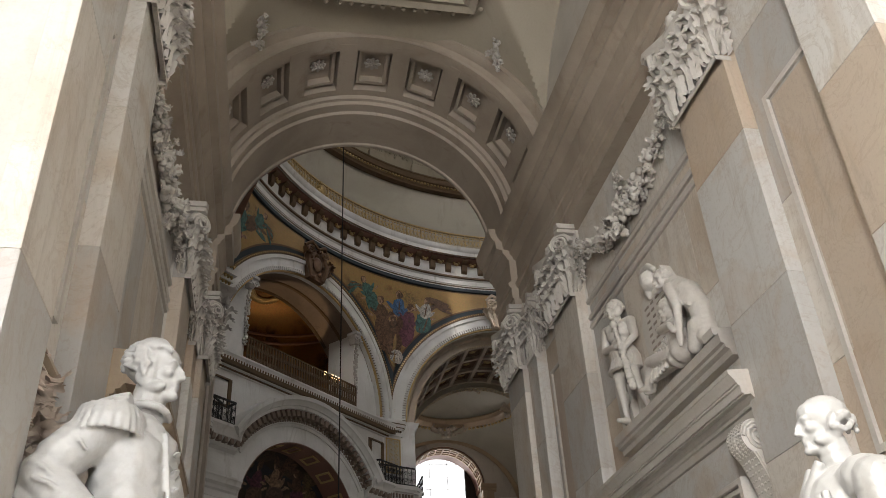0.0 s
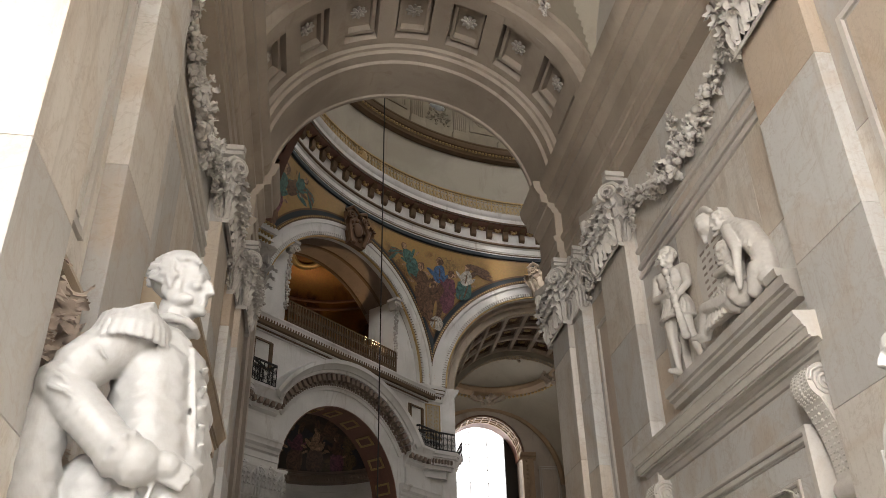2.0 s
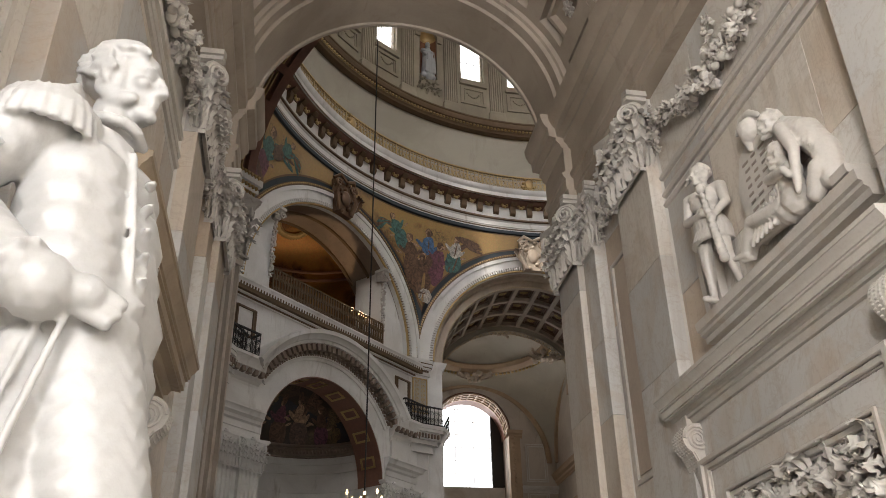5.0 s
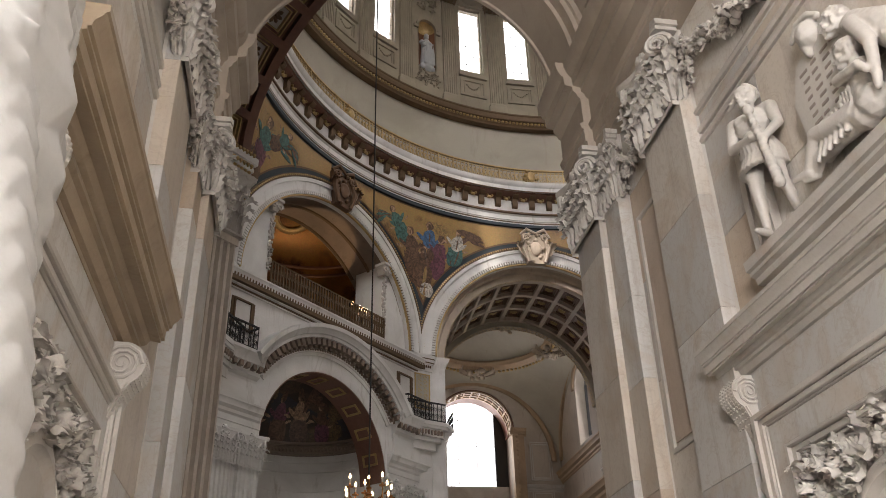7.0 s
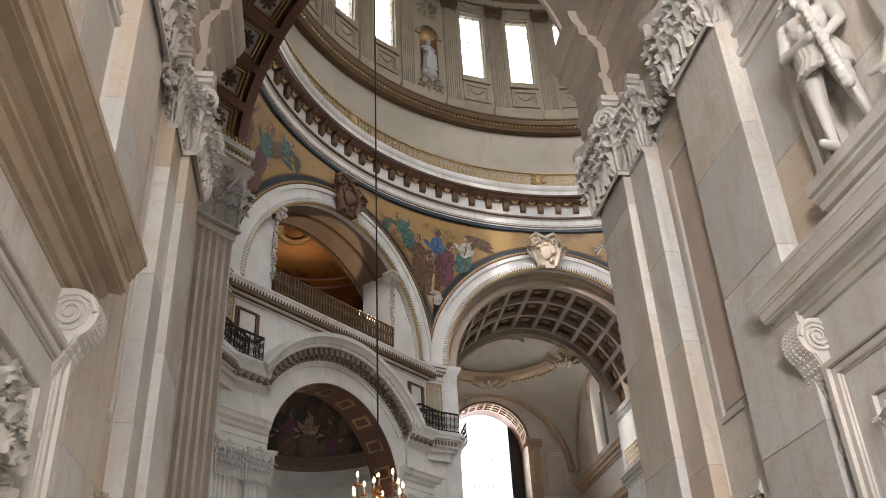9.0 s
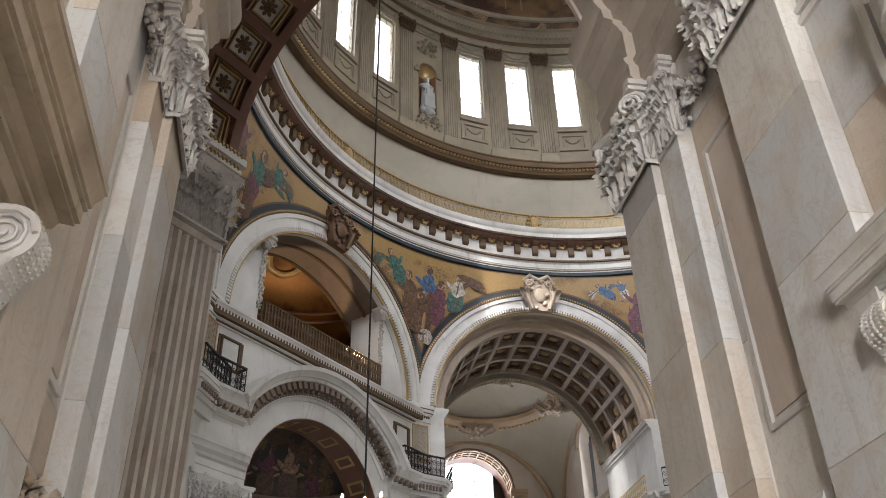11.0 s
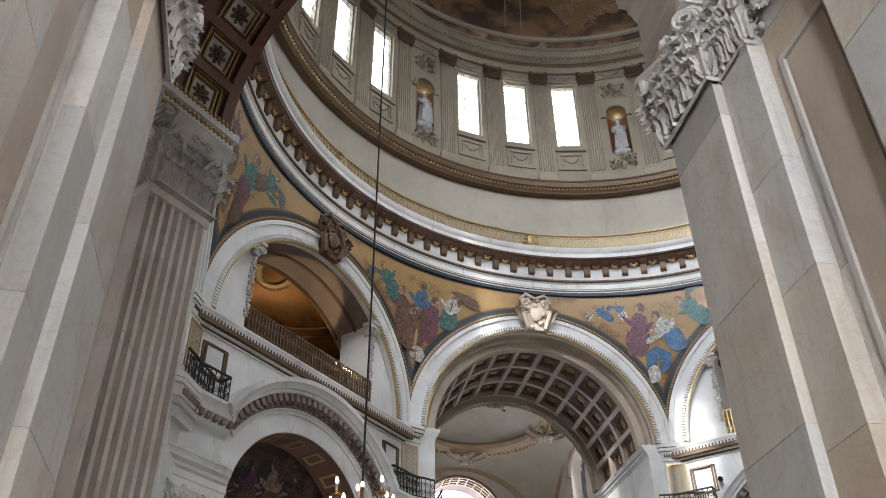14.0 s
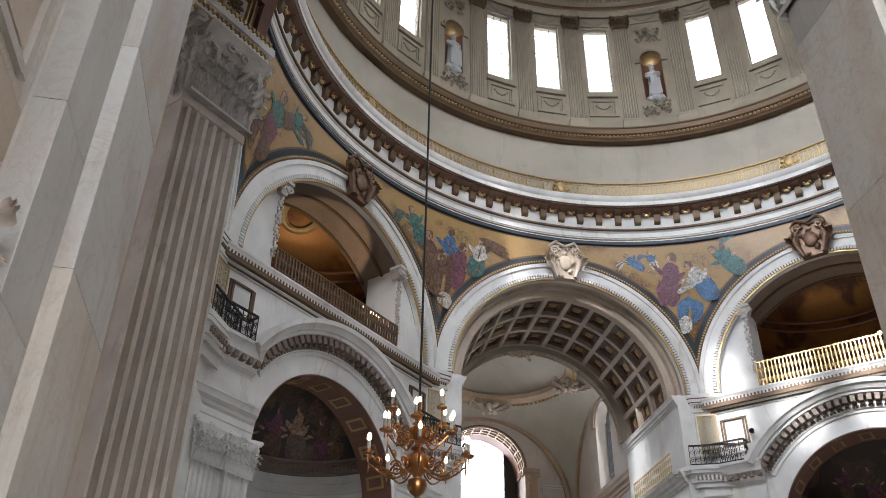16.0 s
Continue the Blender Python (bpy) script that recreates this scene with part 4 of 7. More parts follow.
BALD = [
    ((-.03, 0, 2.05), (-.01, 0, 2.24), .10, .085),
    ((-.04, -.24, 1.98), (-.04, .24, 1.98), .13, .13), ((0, 0, 1.5), (-.02, 0, 1.9), .24, .24), ((0, 0, 1.0), (0, 0, 1.5), .25, .24), ((0, 0, .2), (0, 0, 1.0), .3, .26),
    ((-.05, -.34, 1.95), (.0, -.42, 1.55), .12, .10), ((.0, -.42, 1.55), (.22, -.26, 1.45), .09, .07), ((-.05, .34, 1.95), (.0, .42, 1.55), .12, .10), ((.0, .42, 1.55), (.22, .26, 1.6), .09, .07),
]
BF = [((.16, -.2 + .08 * k, 1.95), (.2, -.25 + .09 * k, .4), .025, .05) for k in range(6)] + [((.1, -.08, 2.13), (.2, .0, 1.85), .03, .05), ((.1, .08, 2.13), (.2, .0, 1.85), .03, .05)]
figure("bald_man_statue", BALD, pose(2.86, 3.95, 0.76, 0, 0, 165), WHITE, "white marble statue of a bald man in a gown", "statue", 0.0095, BF, "", head_eggs((.0, 0, 2.385), 1.06, 0, 0, 8))
# ---- the crossing under the dome ----
ARCHZ, RIN, ROUT = 18.6, 5.75, 6.75
HALF = AP * math.tan(radians(22.5))
RINGZ = 27.0
CORNER = AP / math.cos(radians(22.5))


def spandrel_radius(psi, z):
    """Distance from the dome's axis of the spandrel surface, psi away from the middle of a face."""
    x = AP * math.tan(psi)
    za = min(ARCHZ + math.sqrt(max(6.6 * 6.6 - x * x, 0)), RINGZ - .3)
    f = min(1, max(0, (z - za) / (RINGZ - za)))
    return AP / math.cos(psi) * (1 - f) + 16.0 * f


def spandrel_rows(rb, zt, lift, limit=22.5, n=72, m=14):
    """Points of the curved spandrel round an octagon corner, in the corner's own frame."""
    rows = []
    for i in range(n + 1):
        phi = -limit + 2 * limit * i / n
        psi = radians(22.5 - abs(phi))
        x = AP * math.tan(psi)
        zb = ARCHZ + math.sqrt(max(rb * rb - x * x, 0))
        if zb > zt - 0.05:
            continue
        col = []
        for j in range(m + 1):
            z = zb + (zt - zb) * j / m
            r = spandrel_radius(psi, z) - lift
            col.append((r * math.sin(radians(phi)), r * math.cos(radians(phi)) - CORNER, z))
        rows.append(col)
    return rows


def corner_pose(deg):
    a = radians(deg)
    return pose(CX + CORNER * math.cos(a), CY + CORNER * math.sin(a), 0, 0, 0, deg - 90)


GILTBROWN = plain("gilt_brown", (0.225, 0.13, 0.075), 0.42, 0.4, 0.5, 12)


def robed(x, z, h, lean, robe, skirt, wing=None, side=1):
    """A plain robed shape in flat patches: x, height, half sizes, lean, colour."""
    c, sn = math.cos(radians(lean)), math.sin(radians(lean))
    h *= 1.28

    def at(u, v):
        return x + (u * c - v * sn) * h, z + (u * sn + v * c) * h

    out = []
    if wing is not None:
        for q in range(6):
            out.append((*at(side * (.30 + .10 * q), .45 + .16 * q - .03 * q * q), .075 * h, .42 * h, lean - side * (35 + 13 * q), wing if q % 2 else 0))
    out.append((*at(0, -.35), .34 * h, .52 * h, lean, skirt))
    for q in range(5):
        out.append((*at(-.24 + .12 * q, -.42), .035 * h, .40 * h, lean + 12 - 6 * q, 0 if q % 2 else skirt))
    out.append((*at(0, .20), .25 * h, .36 * h, lean, robe))
    for q in range(3):
        out.append((*at(-.10 + .11 * q, .18), .03 * h, .26 * h, lean + 20 - 18 * q, 0 if q == 1 else robe))
    out.append((*at(side * -.30, .20), .07 * h, .27 * h, lean + side * 55, robe))
    out.append((*at(side * -.52, .12), .045 * h, .15 * h, lean + side * 75, 2))
    out.append((*at(side * .25, .10), .07 * h, .24 * h, lean - side * 40, robe))
    out.append((*at(side * .40, -.04), .045 * h, .13 * h, lean - side * 70, 2))
    out.append((*at(side * -.02, .70), .155 * h, .16 * h, lean, 0))
    out.append((*at(side * -.05, .67), .11 * h, .145 * h, lean, 2))
    return out


GROUPS = [
    robed(-1.6, 25.5, .9, 30, 5, 1) + robed(0, 24.6, 1.4, 0, 3, 0) + robed(1.7, 25.4, 1.0, -25, 1, 4, 5),
    robed(-2.5, 25.75, .6, 50, 1, 1, 5, -1) + robed(-1.55, 25.85, .5, 20, 1, 5, 1, -1) + robed(-.75, 24.75, 1.35, -12, 3, 3) + robed(2.2, 25.45, 1.05, 42, 4, 4, 4, 1) + robed(.75, 24.55, 1.15, 28, 5, 1) + [(.05, 24.25, .62, .17, 28, 5), (.0, 23.0, .62, .7, 0, 1), (-.3, 22.3, .3, .45, 0, 5)],
    robed(-1.9, 25.35, 1.0, 38, 4, 4, 4, -1) + robed(-.9, 24.2, 1.2, 10, 0, 0) + robed(.1, 24.75, 1.2, 0, 1, 0) + robed(.75, 24.2, 1.15, -8, 3, 3) + robed(1.75, 24.9, 1.05, -10, 5, 4, 0, 1) + [(2.5, 25.8, .75, .2, -12, 0), (-.3, 23.0, .8, .75, 0, 0), (.15, 22.2, .4, .4, 0, 5)],
    robed(-1.2, 25.2, 1.2, 20, 3, 0, 0, -1) + robed(.6, 24.6, 1.4, -10, 4, 3, 4, 1) + robed(1.9, 25.6, .9, -45, 4, 0, 4, 1) + [(.1, 23.2, .9, .8, 0, 0)],
]
for k in range(8):
    deg = 22.5 + 45 * k
    bm = bmesh.new()
    loft(bm, spandrel_rows(6.3, RINGZ, 0.0))
    sp = setting("wall_spandrel", bm, DEEPBLUE, "mosaic spandrel between two great arches", corner_pose(deg), "wall")
    bm = bmesh.new()
    loft(bm, spandrel_rows(7.13, RINGZ - 0.32, 0.03, 20.6))
    part("gilt_border", bm, GILTBROWN, sp, "thin gilt border")
    bm = bmesh.new()
    loft(bm, spandrel_rows(7.22, RINGZ - 0.40, 0.045, 20.3))
    panel = part("mosaic_panel", bm, MOSAIC, sp, "figured glass mosaic on gold")
    if k < 4:
        shapes = GROUPS[k]
        for n_shape, (x, z, w, h, lean, ci) in enumerate(shapes):
            bm = bmesh.new()
            ring = []
            for q in range(28):
                a = 2 * math.pi * q / 28
                rr = 1 + 0.22 * noise.noise((math.cos(a) * 1.4 + x * 3, math.sin(a) * 1.4 + z * 2, k * 5)) + 0.08 * noise.noise((math.cos(a) * 4 + x, math.sin(a) * 4, z))
                dx, dz = w * rr * math.cos(a), h * rr * math.sin(a)
                c, sn = math.cos(radians(lean)), math.sin(radians(lean))
                ring.append((x + dx * c - dz * sn, z + dx * sn + dz * c))
            top = []
            for lift in (0.047, 0.052):
                row = []
                for px, pz in ring:
                    phi = px / 16.2
                    psi = radians(22.5) - abs(phi)
                    r = spandrel_radius(psi, pz) - lift - 0.0007 * n_shape
                    row.append((r * math.sin(phi), r * math.cos(phi) - CORNER, pz))
                top.append(row)
            loft(bm, top, True, True)
            part("mosaic_shape", bm, CLOTHS[ci], panel)

for k in range(8):
    deg = 45 * k
    bm = bmesh.new()
    arch(bm, [(RIN, .28), (RIN, -0.02), (RIN + .05, -0.06), (6.0, -0.06), (6.0, -0.12), (6.42, -0.13), (6.42, -0.2), (6.62, -0.22), (6.66, -0.02), (6.66, .28)], ARCHZ, n=96)
    ar = setting("trim_great_arch", bm, STONE_DOME, "moulded white archivolt of a great arch", face_pose(deg), "arch")
    if k in (0, 1, 2, 3):
        bm = bmesh.new()
        for i in range(130):
            a = 180 * (i + .5) / 130
            m = Matrix.Translation((0, 0, ARCHZ)) @ Matrix.Rotation(radians(90 - a), 4, "Y")
            box(bm, -0.045, 0.045, -0.16, -0.05, RIN + .06, RIN + .25, m)
        part("egg_moulding", bm, STONE_DOME, ar, "carved egg moulding")["kind"] = "stuff"
        # dark backing ring paints the shade in the gaps between eggs
        bm = bmesh.new()
        arch(bm, [(RIN + .07, -.05), (RIN + .07, -.085), (RIN + .245, -.085), (RIN + .245, -.05)], ARCHZ, n=96)
        part("dark_gap_ring", bm, BRONZE, ar, "dark ring behind the eggs, shade of the gaps in its colour")
        bm = bmesh.new()
        arch(bm, [(6.64, -.03), (6.64, -0.24), (6.82, -0.22), (6.84, -0.03)], ARCHZ, n=96)
        part("gilt_rim", bm, BRONZE, ar, "gilt outer rim")
        bm = bmesh.new()
        for i in range(150):
            a = radians(180 * (i + .5) / 150)
            ico(bm, (6.73 * math.cos(a), -.235, ARCHZ + 6.73 * math.sin(a)), (.05, .04, .05))
        part("rim_beads", bm, GOLD, ar, "gilt beads")["kind"] = "stuff"
        bm = bmesh.new()
        arch(bm, [(RIN - .03, .0), (RIN - .03, -.09), (RIN + .05, -.1), (RIN + .05, .0)], ARCHZ, n=96)
        part("gilt_edge", bm, GOLD, ar, "gilt bead along the arch edge")
    # keystone with cherub heads and scrolls
    bm = bmesh.new()
    loft(bm, [[(-.55, y, 24.25), (.55, y, 24.25), (.75, y, 26.1), (-.75, y, 26.1)] for y in (-.1, -.38)], True, True)
    rk = random.Random(3)
    for sx in (-1, 1):
        volute(bm, (sx * .55, -.45, 25.85), .25, Matrix.Diagonal((1, 1, 1, 1)), .09, 1.5, .05)
        tube(bm, [(sx * .6, -.4, 25.7), (sx * .72, -.5, 25.1), (sx * .45, -.45, 24.3)], [.12, .14, .1])
        tube(bm, [(sx * .8, -.3, 26.1), (sx * .5, -.5, 26.35), (0, -.5, 26.1)], [.1, .12, .08])
        leaf(bm, pose(sx * .62, -.35, 24.7, 0, 20 * sx), .6, 1.1, .3)
    ico(bm, (0, -.45, 25.15), (.34, .14, .46), None, 2)
    for i in range(22):
        ico(bm, (rk.uniform(-.6, .6), -.42, rk.uniform(24.3, 26.2)), rk.uniform(.07, .15))
    part("keystone", bm, GILTBROWN if k % 2 else RIB, ar, "carved cartouche keystone", None, 55)

# gallery cornice
bm = bmesh.new()
lathe(bm, [(16.05, 26.75), (15.92, 26.75), (15.90, 26.85), (15.90, 27.12), (15.86, 27.14), (15.86, 27.42), (15.80, 27.46), (15.74, 27.62), (15.74, 28.52), (15.66, 28.60), (15.20, 28.66), (15.12, 28.70), (15.10, 28.95), (15.02, 29.02), (14.96, 29.14), (14.94, 29.24), (17, 29.3), (17.2, 26.75)], cx=CX, cy=CY, n=288)
gal = setting("trim_gallery_cornice", bm, STONE_DOME, "great round cornice carrying the railed gallery", category="cornice")
bm = bmesh.new()
lathe(bm, [(15.95, 26.98), (15.885, 26.98), (15.885, 27.06), (15.95, 27.06)], cx=CX, cy=CY, n=192)
lathe(bm, [(15.78, 27.50), (15.70, 27.52), (15.70, 27.62), (15.78, 27.64)], cx=CX, cy=CY, n=192)
lathe(bm, [(15.10, 28.62), (15.08, 28.64), (15.08, 28.70), (15.13, 28.70)], cx=CX, cy=CY, n=192)
part("gilt_lines", bm, BRONZE, gal, "gilt bead mouldings")
bm = bmesh.new()
lathe(bm, [(16.02, 26.70), (15.89, 26.72), (15.87, 26.90), (16.02, 26.92)], cx=CX, cy=CY, n=192)
part("blue_band", bm, DEEPBLUE, gal, "blue green painted band")
# brown band paints in the shadow below the projecting cornice
bm = bmesh.new()
lathe(bm, [(15.8, 28.36), (15.70, 28.36), (15.66, 28.42), (15.34, 28.50), (15.20, 28.60), (15.19, 28.66), (15.8, 28.66)], cx=CX, cy=CY, n=192)
part("soffit_band", bm, BROWN, gal, "brown soffit band, cornice shade in its colour")
bm = bmesh.new()
prof = [(0, .64), (-.46, .64), (-.48, .52), (-.40, .40), (-.26, .34), (-.20, .18), (-.22, -.02), (-.16, -.14), (-.05, -.2), (0, -.16)]
loft(bm, [[(x, y, z) for y, z in prof] for x in (-.16, .16)], True, True)
mod_me = mesh_of("modillion", bm, BRONZE)
bm = bmesh.new()
ico(bm, (0, -.03, .1), (.16, .09, .12))
ico(bm, (-.14, -.06, .2), (.1, .1, .12))
ico(bm, (.14, -.06, .2), (.1, .1, .12))
cof_me = mesh_of("soffit_flower", bm, GOLD)
for k in range(96):
    m = pose(CX, CY, 0, 0, 0, 3.75 * k) @ pose(15.75, 0, 28.0, 0, 0, -90)
    share("modillion", mod_me, gal, m, "scrolled gilt brown bracket" if k == 0 else "")
    if 0 <= k <= 48:
        share("soffit_flower", cof_me, gal, pose(CX, CY, 0, 0, 0, 3.75 * k + 1.87) @ pose(15.62, 0, 28.25, 0, 0, -90))

# gilt railing
rail = thing("gallery_railing", "gilded wrought iron railing round the dome gallery", "railing", pose(CX, CY, 0))
for z0, z1, w in ((29.28, 29.36, .05), (30.3, 30.38, .06), (30.16, 30.19, .02), (29.46, 29.49, .02)):
    bm = bmesh.new()
    lathe(bm, [(15.36 - w, z0), (15.36 + w, z0), (15.36 + w, z1), (15.36 - w, z1)], n=288)
    part("rail", bm, GOLD, rail)
bm = bmesh.new()
for k in range(400):
    a = 360 * k / 400
    if -20 < (a + 180) % 360 - 180 < 200 or a < 200:
        m = pose(0, 0, 0, 0, 0, a)
        box(bm, 15.34, 15.38, -.018, .018, 29.36, 30.3, m)
        m2 = m @ pose(15.36, 0.12, 29.82)
        vs = []
        loft(bm, [[m2 @ Vector((d, (.085 - q) * math.cos(t * .7854), (.085 - q) * 2.6 * math.sin(t * .7854))) for t in range(8)] for d, q in ((-.012, 0), (.012, 0), (.012, .03), (-.012, .03), (-.012, 0))], True)
        if k % 4 == 0:
            box(bm, 15.33, 15.39, -.03, .03, 29.3, 30.4, m)
part("baluster_run", bm, GOLD, rail)["kind"] = "stuff"
for k in range(8):
    bm = bmesh.new()
    rk = random.Random(5)
    for i in range(26):
        ico(bm, (rk.uniform(-.42, .42), rk.uniform(-.06, .03), rk.uniform(-.4, .4)), rk.uniform(.06, .13))
    ico(bm, (0, -.05, 0), (.26, .1, .36), None, 2)
    part("cartouche", bm, GOLD, rail, "gilt cartouche", pose(0, 0, 0, 0, 0, 45 * k) @ pose(15.33, 0, 29.85, 0, 0, -90))

# drum
bm = bmesh.new()
lathe(bm, [(16.95, 29.3), (16.25, 33.75), (16.25, 33.8), (17.5, 33.8), (17.6, 29.3)], cx=CX, cy=CY, n=192)
setting("wall_drum", bm, CREAM, "plain cream drum wall above the gallery")
bm = bmesh.new()
lathe(bm, [(16.4, 33.8), (15.84, 33.8), (15.80, 33.9), (15.74, 33.95), (15.74, 34.12), (15.62, 34.18), (15.55, 34.34), (15.55, 34.46), (15.5, 34.5), (15.5, 34.58), (15.8, 34.62), (16.4, 34.62)], cx=CX, cy=CY, n=192)
dc = setting("trim_drum_cornice", bm, BRONZE, "brown gilt enriched cornice round the drum", category="cornice")
bm = bmesh.new()
for k in range(300):
    a = radians(-30 + 250 * k / 300)
    ico(bm, (CX + 15.70 * math.cos(a), CY + 15.70 * math.sin(a), 34.04), (.10, .10, .08))
part("enrichment", bm, GOLD, dc, "gilt leaf enrichment")["kind"] = "stuff"
bm = bmesh.new()
for k in range(32):
    m = pose(CX, CY, 0, 0, 0, 11.25 * k - 90)
    if k % 4 == 2:
        box(bm, -1.6, -0.62, 15.95, 16.8, 34.62, 46, m)
        box(bm, 0.62, 1.6, 15.95, 16.8, 34.62, 46, m)
        box(bm, -0.62, 0.62, 15.95, 16.8, 34.62, 36.95, m)
        box(bm, -0.62, 0.62, 15.95, 16.8, 41.4, 46, m)
        box(bm, -0.62, 0.62, 16.7, 16.8, 36.95, 41.4, m)
    else:
        box(bm, -1.6, -0.78, 15.95, 16.5, 34.62, 46, m)
        box(bm, 0.78, 1.6, 15.95, 16.5, 34.62, 46, m)
        box(bm, -0.78, 0.78, 15.95, 16.5, 34.62, 37.7, m)
        box(bm, -0.78, 0.78, 15.95, 16.5, 43.2, 46, m)
dw = setting("wall_windows", bm, DRUM, "tall window stage of the drum")
# fluted pilasters of the drum
bm = bmesh.new()
pts = []
for i in range(6):
    x0 = -.44 + .88 * i / 6
    w = .88 / 6
    pts += [(x0, -.14), (x0 + w * .22, -.14), (x0 + w * .3, -.085), (x0 + w * .5, -.07), (x0 + w * .7, -.085), (x0 + w * .78, -.14)]
pts += [(.44, -.14), (.44, .05), (-.44, .05)]
loft(bm, [[(x, y, z) for x, y in pts] for z in (35.45, 43.0)], True, True)
shaft_me = mesh_of("pilaster_shaft", bm, DRUM, 25)
bm = bmesh.new()
loft(bm, [[(-.56 * q, .05, z), (-.56 * q, -.24 * q, z), (.56 * q, -.24 * q, z), (.56 * q, .05, z)] for q, z in ((1, 34.63), (1, 35.15), (.9, 35.2), (.97, 35.3), (.84, 35.45))], True, True)
base_me = mesh_of("pilaster_base", bm, DRUM)
dcap_me = mesh_of("pilaster_capital", capital_mesh(0.86, 1.05, 0.16), BRONZE, 50)
for k in range(32):
    a = 11.25 * (k + .5)
    m = pose(CX, CY, 0, 0, 0, a) @ pose(15.95, 0, 0, 0, 0, -90)
    share("pilaster_shaft", shaft_me, dw, m)
    share("pilaster_base", base_me, dw, m)
    if -5 <= k <= 20:
        share("pilaster_capital", dcap_me, dw, m @ pose(0, 0, 43.0))
# windows and niches
bm = bmesh.new()
for x0, x1, z0, z1 in ((-.78, -.70, 37.7, 43.2), (.70, .78, 37.7, 43.2), (-.70, .70, 37.7, 37.8), (-.70, .70, 43.1, 43.2)):
    box(bm, x0, x1, .2, .32, z0, z1)
wf_me = mesh_of("window_frame", bm, DRUM)
bm = bmesh.new()
for x in (-.25, .25):
    box(bm, x - .012, x + .012, .24, .28, 37.8, 43.1)
for q in range(1, 7):
    box(bm, -.7, .7, .245, .275, 37.8 + .757 * q - .01, 37.8 + .757 * q + .01)
gb_me = mesh_of("glazing_bars", bm, IRON)
bm = bmesh.new()
box(bm, -.7, .7, .255, .265, 37.8, 43.1)
GLASS = bpy.data.materials.new("window_glass")
GLASS.use_nodes = True
gn = GLASS.node_tree
gb = gn.nodes["Principled BSDF"]
gb.inputs["Transmission Weight"].default_value, gb.inputs["Roughness"].default_value, gb.inputs["IOR"].default_value = 1.0, 0.0, 1.02
pane_me = mesh_of("pane", bm, GLASS)
bm = bmesh.new()
for q0, q1, d in ((.86, .66, .10), (.60, .52, .06)):
    for x0, x1, z0, z1 in ((-q0, -q1, 35.75, 37.1), (q1, q0, 35.75, 37.1), (-q1, q1, 35.75, 35.75 + q0 - q1), (-q1, q1, 37.1 - q0 + q1, 37.1)):
        box(bm, x0, x1, -d, 0, z0, z1)
for i in range(9):
    x = -.4 + .1 * i
    ico(bm, (x, -.03, 36.62 - .28 * (1 - (x / .4) ** 2)), .07)
box(bm, -.92, .92, -.16, 0, 37.25, 37.45)
box(bm, -.86, .86, -.10, 0, 37.45, 37.7)
panel_me = mesh_of("apron_panel", bm, DRUM)
bm = bmesh.new()
for i in range(13):
    x = -.6 + .1 * i
    ico(bm, (x, -.05, 43.85 - .3 * (1 - (x / .6) ** 2)), (.09, .06, .09))
for x0, x1, z0, z1 in ((-.86, .86, 43.3, 43.38), (-.86, .86, 44.1, 44.18)):
    box(bm, x0, x1, -.08, 0, z0, z1)
swag_me = mesh_of("window_swag", bm, DRUM)
